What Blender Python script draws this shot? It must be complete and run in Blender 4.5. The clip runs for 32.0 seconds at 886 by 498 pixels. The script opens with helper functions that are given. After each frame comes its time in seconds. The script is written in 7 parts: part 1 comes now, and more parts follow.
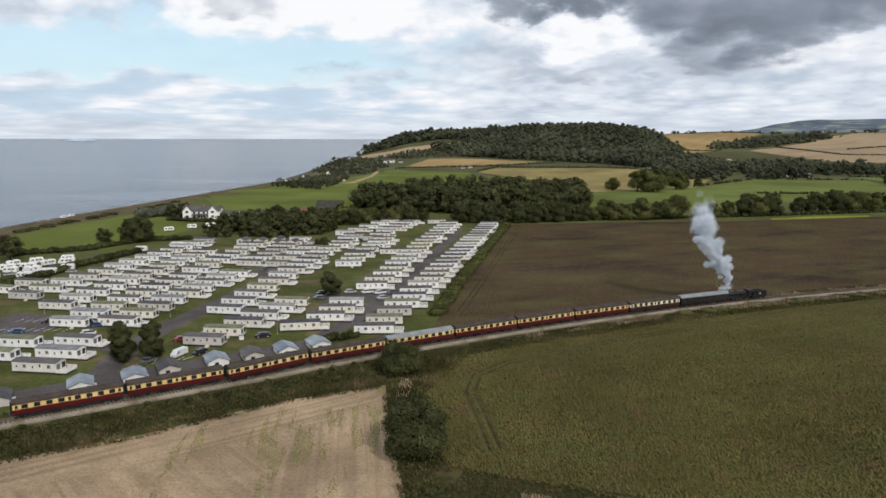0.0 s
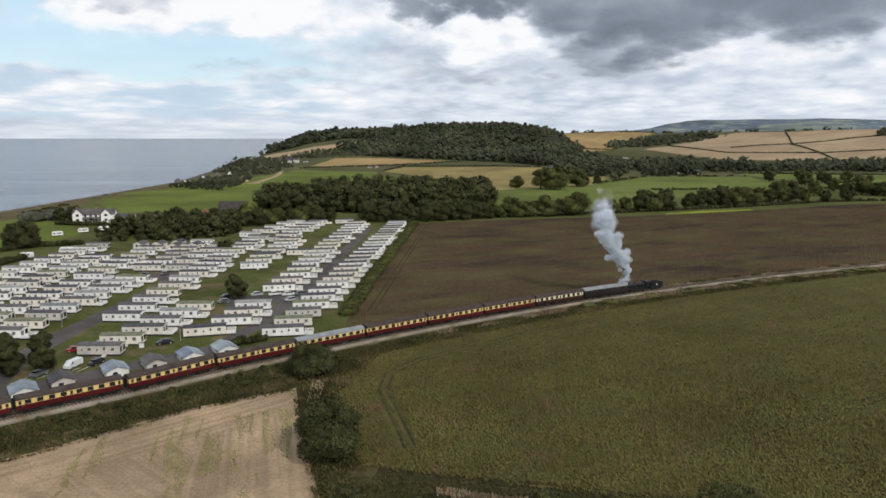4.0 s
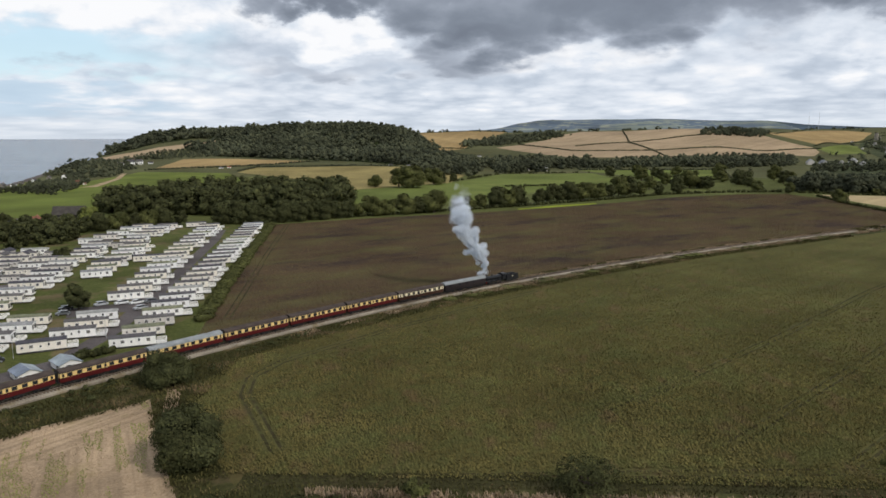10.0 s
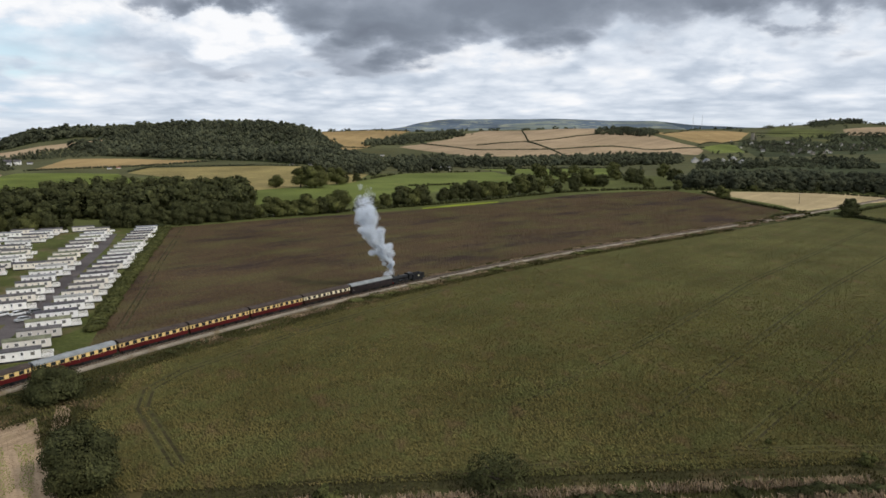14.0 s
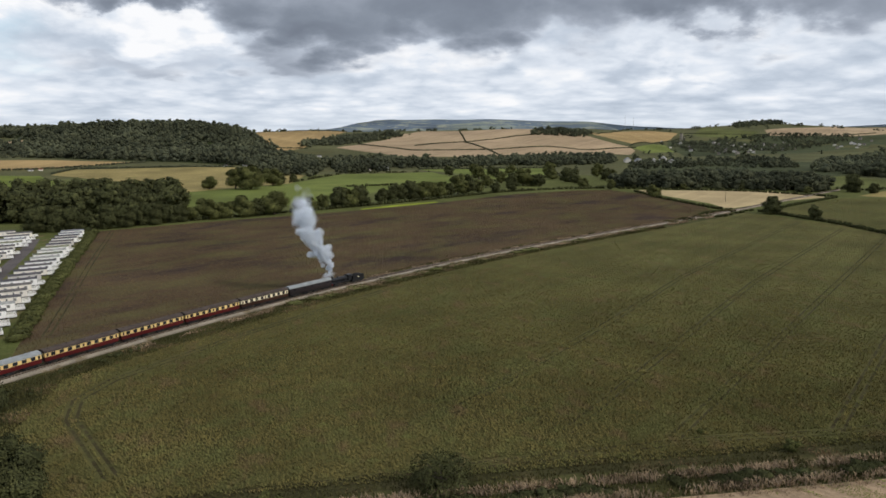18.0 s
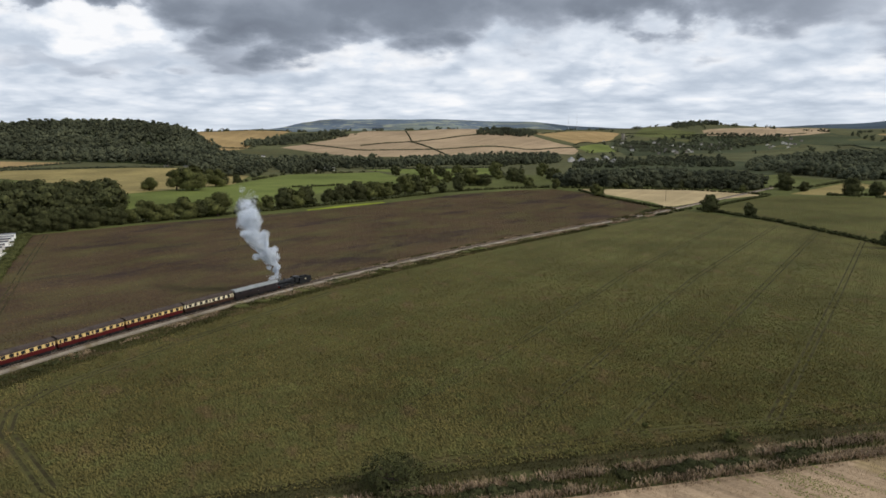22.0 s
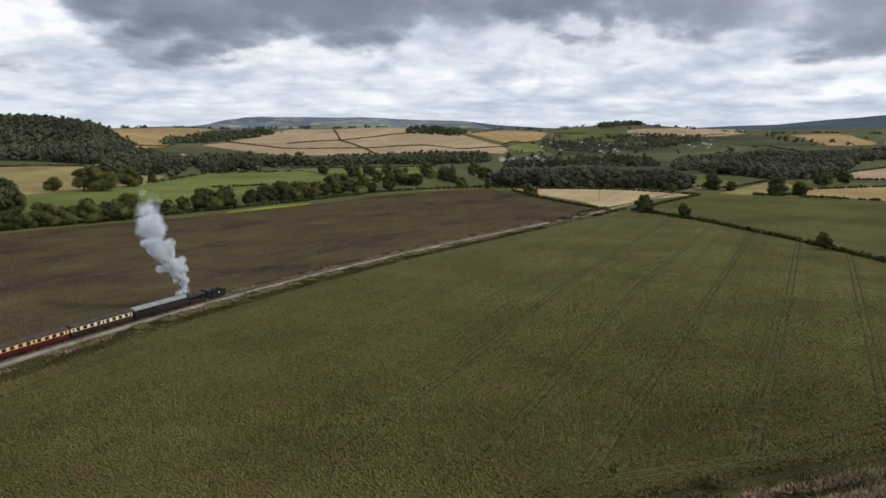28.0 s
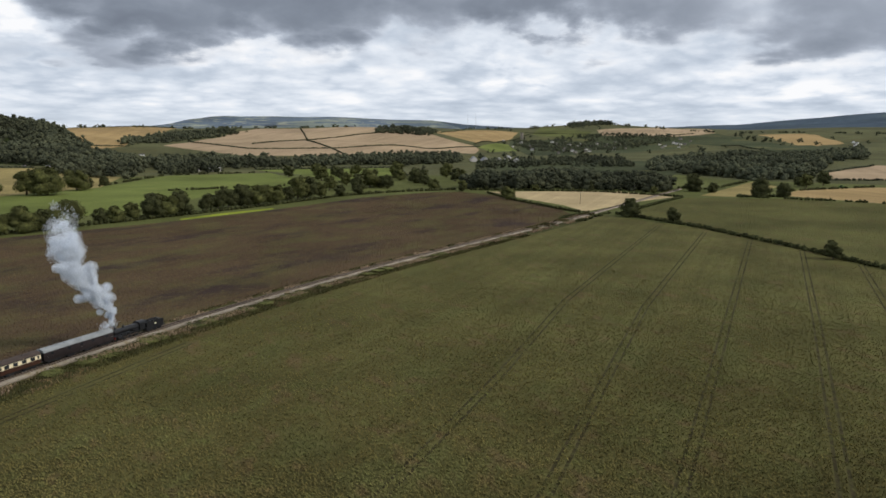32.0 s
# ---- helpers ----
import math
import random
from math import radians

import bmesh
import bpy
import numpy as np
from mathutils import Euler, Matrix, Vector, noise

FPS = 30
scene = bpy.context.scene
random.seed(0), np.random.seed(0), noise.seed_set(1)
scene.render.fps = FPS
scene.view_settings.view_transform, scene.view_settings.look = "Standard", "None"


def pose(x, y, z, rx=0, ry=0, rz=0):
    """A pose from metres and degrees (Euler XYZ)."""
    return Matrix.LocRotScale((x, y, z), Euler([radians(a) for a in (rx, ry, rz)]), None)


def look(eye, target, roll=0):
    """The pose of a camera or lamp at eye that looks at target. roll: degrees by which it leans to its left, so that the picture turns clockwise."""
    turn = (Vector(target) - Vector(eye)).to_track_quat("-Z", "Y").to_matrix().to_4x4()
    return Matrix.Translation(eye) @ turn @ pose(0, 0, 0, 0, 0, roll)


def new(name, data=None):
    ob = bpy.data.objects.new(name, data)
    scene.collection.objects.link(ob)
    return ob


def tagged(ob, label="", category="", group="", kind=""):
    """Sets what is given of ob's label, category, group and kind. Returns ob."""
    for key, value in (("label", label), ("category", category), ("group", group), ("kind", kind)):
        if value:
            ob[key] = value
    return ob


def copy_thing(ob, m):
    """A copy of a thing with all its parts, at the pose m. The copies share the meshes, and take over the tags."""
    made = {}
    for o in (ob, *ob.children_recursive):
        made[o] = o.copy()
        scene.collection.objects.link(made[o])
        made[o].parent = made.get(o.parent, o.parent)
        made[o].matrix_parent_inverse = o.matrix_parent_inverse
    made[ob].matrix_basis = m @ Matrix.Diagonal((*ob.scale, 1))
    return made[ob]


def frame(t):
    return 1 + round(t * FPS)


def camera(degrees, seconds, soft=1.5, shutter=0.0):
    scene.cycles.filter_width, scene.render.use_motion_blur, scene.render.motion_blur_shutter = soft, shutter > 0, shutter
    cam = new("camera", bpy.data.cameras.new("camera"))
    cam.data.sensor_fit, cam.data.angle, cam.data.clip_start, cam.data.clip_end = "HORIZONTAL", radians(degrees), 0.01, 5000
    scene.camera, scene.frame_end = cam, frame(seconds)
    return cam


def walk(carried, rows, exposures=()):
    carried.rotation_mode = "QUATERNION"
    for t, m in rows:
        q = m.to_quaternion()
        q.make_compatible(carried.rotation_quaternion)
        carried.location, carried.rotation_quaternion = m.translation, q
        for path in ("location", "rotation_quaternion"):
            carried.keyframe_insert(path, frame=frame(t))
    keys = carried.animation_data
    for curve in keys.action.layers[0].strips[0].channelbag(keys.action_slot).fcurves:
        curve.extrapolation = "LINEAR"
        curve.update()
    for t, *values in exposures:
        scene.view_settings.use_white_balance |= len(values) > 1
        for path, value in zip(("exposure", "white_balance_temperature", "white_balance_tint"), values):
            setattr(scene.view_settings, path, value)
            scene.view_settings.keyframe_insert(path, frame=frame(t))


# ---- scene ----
# ---- the camera: a drone that hovers and turns, then glides ahead ----
cam = camera(64.13, 32.0, soft=1.6)
PATH = [
    (0, pose(0.00, 0.00, 55.00, 80.98, 0, 0.00) @ pose(0, 0, 0, 0, 0, 0.06)),
    (0.5, pose(-0.10, 0.21, 54.86, 81.00, 0, -1.15) @ pose(0, 0, 0, 0, 0, 0.05)),
    (1, pose(-0.25, 0.36, 54.75, 80.99, 0, -2.16) @ pose(0, 0, 0, 0, 0, 0.02)),
    (1.5, pose(-0.36, 0.39, 54.68, 80.99, 0, -3.18) @ pose(0, 0, 0, 0, 0, -0.02)),
    (2, pose(-0.41, 0.27, 54.63, 81.00, 0, -4.08) @ pose(0, 0, 0, 0, 0, -0.02)),
    (2.5, pose(-0.41, 0.19, 54.66, 80.98, 0, -5.01) @ pose(0, 0, 0, 0, 0, 0.00)),
    (3, pose(-0.47, 0.10, 54.71, 80.96, 0, -5.72) @ pose(0, 0, 0, 0, 0, 0.03)),
    (3.5, pose(-0.41, -0.11, 54.75, 80.94, 0, -6.60) @ pose(0, 0, 0, 0, 0, 0.04)),
    (4.5, pose(-0.39, -0.39, 54.73, 80.94, 0, -8.48) @ pose(0, 0, 0, 0, 0, 0.02)),
    (5.5, pose(-0.49, -0.50, 54.58, 80.95, 0, -10.39) @ pose(0, 0, 0, 0, 0, -0.02)),
    (6, pose(-0.58, -0.50, 54.47, 80.97, 0, -11.31) @ pose(0, 0, 0, 0, 0, -0.05)),
    (7, pose(-0.58, -0.59, 54.20, 80.99, 0, -13.13) @ pose(0, 0, 0, 0, 0, -0.11)),
    (8, pose(-0.65, -0.70, 54.07, 80.94, 0, -14.95) @ pose(0, 0, 0, 0, 0, -0.10)),
    (9, pose(-0.72, -0.85, 54.05, 80.93, 0, -16.98) @ pose(0, 0, 0, 0, 0, -0.09)),
    (10, pose(-0.73, -1.21, 54.13, 80.91, 0, -18.95) @ pose(0, 0, 0, 0, 0, -0.10)),
    (11, pose(-0.83, -1.04, 54.32, 80.87, 0, -20.91) @ pose(0, 0, 0, 0, 0, -0.03)),
    (12, pose(-0.94, -0.85, 54.35, 80.84, 0, -22.94) @ pose(0, 0, 0, 0, 0, 0.01)),
    (13, pose(-0.92, -0.75, 54.36, 80.83, 0, -24.91) @ pose(0, 0, 0, 0, 0, 0.00)),
    (14, pose(-1.06, -0.65, 54.43, 80.83, 0, -26.78) @ pose(0, 0, 0, 0, 0, 0.02)),
    (14.5, pose(-1.09, -0.58, 54.51, 80.83, 0, -27.70) @ pose(0, 0, 0, 0, 0, 0.04)),
    (15.5, pose(-1.11, -0.55, 54.49, 80.85, 0, -29.14) @ pose(0, 0, 0, 0, 0, 0.03)),
    (16.5, pose(-1.10, -0.57, 54.42, 80.86, 0, -30.22) @ pose(0, 0, 0, 0, 0, 0.01)),
    (17, pose(-1.09, -0.58, 54.43, 80.85, 0, -30.69) @ pose(0, 0, 0, 0, 0, 0.02)),
    (18, pose(-1.18, -0.72, 54.46, 80.86, 0, -31.76) @ pose(0, 0, 0, 0, 0, 0.01)),
    (19, pose(-1.34, -0.80, 54.46, 80.86, 0, -32.81) @ pose(0, 0, 0, 0, 0, 0.07)),
    (20, pose(-1.48, -0.83, 54.45, 80.86, 0, -33.86) @ pose(0, 0, 0, 0, 0, 0.10)),
    (21, pose(-1.50, -0.84, 54.46, 80.87, 0, -35.01) @ pose(0, 0, 0, 0, 0, 0.08)),
    (22, pose(-1.50, -0.81, 54.68, 80.85, 0, -36.07) @ pose(0, 0, 0, 0, 0, 0.05)),
    (23, pose(-1.54, -0.83, 54.74, 80.84, 0, -37.22) @ pose(0, 0, 0, 0, 0, 0.03)),
    (23.5, pose(-1.27, -0.66, 54.73, 80.84, 0, -37.82) @ pose(0, 0, 0, 0, 0, 0.03)),
    (24, pose(-0.94, -0.22, 54.76, 80.85, 0, -38.37) @ pose(0, 0, 0, 0, 0, 0.02)),
    (24.5, pose(-0.39, 0.54, 54.81, 80.84, 0, -38.90) @ pose(0, 0, 0, 0, 0, 0.04)),
    (25, pose(0.37, 1.66, 54.85, 80.82, 0, -39.35) @ pose(0, 0, 0, 0, 0, 0.10)),
    (25.5, pose(1.57, 3.32, 54.86, 80.81, 0, -39.79) @ pose(0, 0, 0, 0, 0, 0.15)),
    (26, pose(3.12, 5.44, 54.78, 80.79, 0, -40.20) @ pose(0, 0, 0, 0, 0, 0.19)),
    (26.5, pose(4.95, 7.95, 54.63, 80.79, 0, -40.58) @ pose(0, 0, 0, 0, 0, 0.24)),
    (27, pose(7.01, 10.83, 54.45, 80.78, 0, -40.97) @ pose(0, 0, 0, 0, 0, 0.29)),
    (27.5, pose(9.23, 14.03, 54.26, 80.78, 0, -41.36) @ pose(0, 0, 0, 0, 0, 0.35)),
    (28, pose(11.56, 17.50, 54.10, 80.78, 0, -41.79) @ pose(0, 0, 0, 0, 0, 0.41)),
    (28.5, pose(14.00, 21.06, 54.03, 80.77, 0, -42.20) @ pose(0, 0, 0, 0, 0, 0.44)),
    (29, pose(16.50, 24.41, 53.98, 80.77, 0, -42.59) @ pose(0, 0, 0, 0, 0, 0.45)),
    (29.5, pose(19.00, 27.65, 53.95, 80.77, 0, -42.94) @ pose(0, 0, 0, 0, 0, 0.45)),
    (30, pose(21.55, 30.94, 53.95, 80.80, 0, -43.16) @ pose(0, 0, 0, 0, 0, 0.45)),
    (30.5, pose(24.21, 34.43, 54.00, 80.80, 0, -43.41) @ pose(0, 0, 0, 0, 0, 0.44)),
    (31, pose(27.03, 38.16, 54.11, 80.79, 0, -43.68) @ pose(0, 0, 0, 0, 0, 0.42)),
    (31.5, pose(29.91, 41.94, 54.20, 80.77, 0, -43.99) @ pose(0, 0, 0, 0, 0, 0.42)),
    (32, pose(32.80, 45.50, 54.21, 80.77, 0, -44.28) @ pose(0, 0, 0, 0, 0, 0.42)),
]
walk(cam, PATH)

# ---- world: broken cloud over a pale sky, one wide soft sun from behind ----
SUN_BEARING, SUN_HEIGHT = 150.0, 38.0
world = bpy.data.worlds.new("sky")
scene.world = world
world.use_nodes = True
wt = world.node_tree
wt.nodes.clear()


def wnode(kind, **props):
    n = wt.nodes.new(kind)
    for key, value in props.items():
        setattr(n, key, value)
    return n


def wmath(op, a, b=None, c=None, clamp=False):
    n = wnode("ShaderNodeMath", operation=op, use_clamp=clamp)
    for i, v in enumerate((a, b, c)):
        if v is None:
            continue
        if isinstance(v, (int, float)):
            n.inputs[i].default_value = v
        else:
            wt.links.new(v, n.inputs[i])
    return n.outputs[0]


def wramp(value, stops):
    n = wnode("ShaderNodeValToRGB")
    while len(n.color_ramp.elements) < len(stops):
        n.color_ramp.elements.new(0.5)
    for el, (p, col) in zip(n.color_ramp.elements, stops):
        el.position, el.color = p, (*col, 1)
    wt.links.new(value, n.inputs[0])
    return n.outputs[0]


def wmix(f, a, b):
    n = wnode("ShaderNodeMix", data_type="RGBA")
    for i, v in ((0, f), (6, a), (7, b)):
        if isinstance(v, (int, float)):
            n.inputs[i].default_value = v
        elif isinstance(v, tuple):
            n.inputs[i].default_value = (*v, 1)
        else:
            wt.links.new(v, n.inputs[i])
    return n.outputs[2]


way = wnode("ShaderNodeTexCoord").outputs["Generated"]
sep = wnode("ShaderNodeSeparateXYZ")
wt.links.new(way, sep.inputs[0])
bearing = wmath("MULTIPLY", wmath("ARCTAN2", sep.outputs[0], sep.outputs[1]), 57.2958)
height = wmath("MULTIPLY", wmath("ARCSINE", wmath("MAXIMUM", sep.outputs[2], 0.0)), 57.2958)
# the cloud deck seen at a slant: wide, flat banks near the horizon and taller heaps above
flat = wnode("ShaderNodeCombineXYZ")
wt.links.new(wmath("MULTIPLY", bearing, 0.3), flat.inputs[0])
wt.links.new(wmath("MULTIPLY", wmath("LOGARITHM", wmath("ADD", height, 1.6), 2.718), 5.6), flat.inputs[1])


def wnoise(scale, detail, rough, shift, warp=0.0, stretch=1.0):
    m = wnode("ShaderNodeMapping")
    m.inputs["Location"].default_value = shift
    m.inputs["Scale"].default_value = (1.0, stretch, 1.0)
    wt.links.new(flat.outputs[0], m.inputs[0])
    n = wnode("ShaderNodeTexNoise")
    n.inputs["Scale"].default_value, n.inputs["Detail"].default_value = scale, detail
    n.inputs["Roughness"].default_value, n.inputs["Distortion"].default_value = rough, warp
    wt.links.new(m.outputs[0], n.inputs["Vector"])
    return wmath("SUBTRACT", n.outputs["Fac"], 0.5)


def wpuffs(scale, detail, shift):
    """Heaped rounded puffs, their outlines frayed."""
    m = wnode("ShaderNodeMapping")
    m.inputs["Location"].default_value = shift
    wt.links.new(flat.outputs[0], m.inputs[0])
    n = wnode("ShaderNodeTexNoise")
    n.inputs["Scale"].default_value, n.inputs["Detail"].default_value, n.inputs["Roughness"].default_value = scale * 1.2, 6.0, 0.6
    wt.links.new(m.outputs[0], n.inputs["Vector"])
    mixed_ = wnode("ShaderNodeVectorMath", operation="MULTIPLY_ADD")
    mixed_.inputs[1].default_value = (0.9 / scale,) * 3
    wt.links.new(n.outputs["Color"], mixed_.inputs[0])
    wt.links.new(m.outputs[0], mixed_.inputs[2])
    v = wnode("ShaderNodeTexVoronoi", feature="F1")
    v.inputs["Scale"].default_value, v.inputs["Detail"].default_value, v.inputs["Roughness"].default_value = scale, detail, 0.5
    wt.links.new(mixed_.outputs[0], v.inputs["Vector"])
    return wmath("SUBTRACT", 0.5, v.outputs["Distance"])


nishita = wnode("ShaderNodeTexSky", sky_type="NISHITA", sun_disc=False)
nishita.sun_elevation, nishita.sun_rotation = radians(SUN_HEIGHT), radians(SUN_BEARING)
scaled = wnode("ShaderNodeVectorMath", operation="SCALE")
wt.links.new(nishita.outputs[0], scaled.inputs[0])
scaled.inputs["Scale"].default_value = 0.13


def wstep(v, lo, hi):
    n = wnode("ShaderNodeMapRange", interpolation_type="SMOOTHSTEP")
    n.inputs[1].default_value, n.inputs[2].default_value = lo, hi
    wt.links.new(v, n.inputs[0])
    return n.outputs[0]


broad, broad2 = wnoise(0.42, 6.0, 0.5, (3.1, 1.7, 0.0)), wnoise(0.45, 6.0, 0.5, (9.7, 4.1, 0.0))
fine, streak = wnoise(1.1, 6.0, 0.52, (0.4, 5.2, 0.0), 0.2), wnoise(0.55, 6.0, 0.52, (6.4, 2.2, 0.0), 0.3, 1.35)
puffs, small_puffs = wpuffs(0.5, 1.5, (1.0, 2.0, 0.0)), wpuffs(1.2, 1.0, (4.0, 7.0, 0.0))
# bearings and heights frayed by the wind, so that no edge is straight
away = wmath("ADD", bearing, wmath("ADD", wmath("MULTIPLY", broad, 16.0), wmath("MULTIPLY", fine, 3.0)))
lift = wmath("MULTIPLY", wmath("ADD", wmath("MULTIPLY", broad2, 0.6), wmath("ADD", wmath("MULTIPLY", fine, 0.25), wmath("MULTIPLY", puffs, 0.22))), wmath("ADD", height, 1.0))
rise = wmath("ADD", height, lift)


def wlumps(rows):
    """Soft ovals of the sky: bearing, height, width and depth in degrees, and weight."""
    total = None
    for b_, h_, wide, tall, weight in rows:
        u = wmath("DIVIDE", wmath("SUBTRACT", away, b_), wide)
        v = wmath("DIVIDE", wmath("SUBTRACT", rise, h_), tall)
        d = wmath("ADD", wmath("MULTIPLY", u, u), wmath("MULTIPLY", v, v))
        one = wmath("MULTIPLY", wmath("POWER", 2.718, wmath("MULTIPLY", wmath("MULTIPLY", d, d), -1.0)), weight)
        total = one if total is None else wmath("ADD", total, one)
    return total


# the grey deck inland: a long bank overhead, two more beyond it, and thin grey sheets
mass = wlumps([(30, 9.6, 21, 3.9, 0.8), (20, 6.2, 6, 1.8, 0.4), (7, 9.6, 7, 1.2, 0.5), (58, 9.2, 9, 2.9, 0.66), (73, 6.9, 7, 3.0, 0.6),
               (12, 4.5, 11, 0.8, 0.36), (-15, 9.5, 4.5, 1.3, 0.34), (-24, 10.6, 3.5, 0.8, 0.5), (11, 7.1, 5.5, 1.8, -0.32)])
inland = wstep(away, -14.0, 14.0)
mass = wmath("ADD", mass, wmath("MULTIPLY", wmath("MULTIPLY", wstep(rise, 10.5, 15.0), 0.42), wmath("ADD", wmath("MULTIPLY", inland, 0.7), 0.3)))
mass = wmath("ADD", mass, wmath("ADD", wmath("MULTIPLY", broad, 0.6), wmath("ADD", wmath("MULTIPLY", fine, 0.3), wmath("MULTIPLY", puffs, 0.15))))
deck = wramp(mass, [(0.15, (0.62, 0.67, 0.755)), (0.42, (0.39, 0.435, 0.515)), (0.72, (0.23, 0.265, 0.325)), (1.0, (0.165, 0.19, 0.24))])
# white heaps and pale sheets beyond and below it
lit = wmath("MULTIPLY", wstep(mass, -0.45, 0.12), wmath("SUBTRACT", 1.0, wstep(mass, 0.2, 0.6)))
tone = wmath("ADD", wmath("MULTIPLY", streak, 0.8), wmath("ADD", wmath("MULTIPLY", small_puffs, 0.3), wmath("MULTIPLY", puffs, 0.35)))
tone = wmath("ADD", wmath("ADD", tone, wmath("MULTIPLY", fine, 0.3)), wmath("ADD", 0.66, wmath("MULTIPLY", lit, 0.2)))
tone = wmath("ADD", tone, wlumps([(11, 7.1, 4.0, 1.5, 0.5), (30, 5.3, 9, 0.7, 0.25), (50, 4.8, 4, 1.0, 0.3), (71, 3.8, 5, 1.0, 0.3), (-12, 9.5, 17, 2.8, 0.42), (-16, 2.6, 20, 1.8, 0.16), (34, 2.6, 16, 1.2, 0.12)]))
sheets = wramp(tone, [(0.2, (0.41, 0.475, 0.57)), (0.5, (0.56, 0.63, 0.73)), (0.75, (0.76, 0.815, 0.895)), (1.0, (0.96, 0.968, 0.99))])
# the clear strip over the sea, and the bluer haze below it
seaward = wmath("SUBTRACT", 1.0, wstep(away, -6.0, 4.0))
gap = wmath("MULTIPLY", wmath("MULTIPLY", seaward, 0.92), wmath("MULTIPLY", wstep(rise, 3.5, 4.4), wmath("SUBTRACT", 1.0, wstep(rise, 6.4, 7.8))))
clear = wmix(0.3, (0.62, 0.83, 0.96), scaled.outputs[0])
low = wmath("MULTIPLY", wmath("MULTIPLY", seaward, wstep(wmath("MULTIPLY", streak, -1.0), -0.14, 0.1)), wmath("MULTIPLY", wstep(height, 0.8, 1.6), wmath("SUBTRACT", 1.0, wstep(rise, 3.2, 4.0))))
sky = wmix(wmath("MULTIPLY", low, 0.8), sheets, (0.53, 0.68, 0.82))
sky = wmix(gap, sky, clear)
sky = wmix(wstep(mass, 0.03, 0.56), sky, deck)
haze = wmath("SUBTRACT", 1.0, wstep(height, 0.0, 2.6))
sky = wmix(wmath("MULTIPLY", haze, 0.5), sky, (0.68, 0.74, 0.81))
back = wnode("ShaderNodeBackground")
back.inputs["Strength"].default_value = 1.0
wt.links.new(sky, back.inputs[0])
wt.links.new(back.outputs[0], wnode("ShaderNodeOutputWorld").inputs[0])

sun = new("sun", bpy.data.lights.new("sun", "SUN"))
sun.data.energy, sun.data.angle, sun.data.color = 2.1, radians(10), (1.0, 0.96, 0.89)
b, e = radians(SUN_BEARING), radians(SUN_HEIGHT)
sun.matrix_world = look((500 * math.sin(b) * math.cos(e), 500 * math.cos(b) * math.cos(e), 500 * math.sin(e)), (0, 0, 0))
scene.view_settings.exposure = 0.0

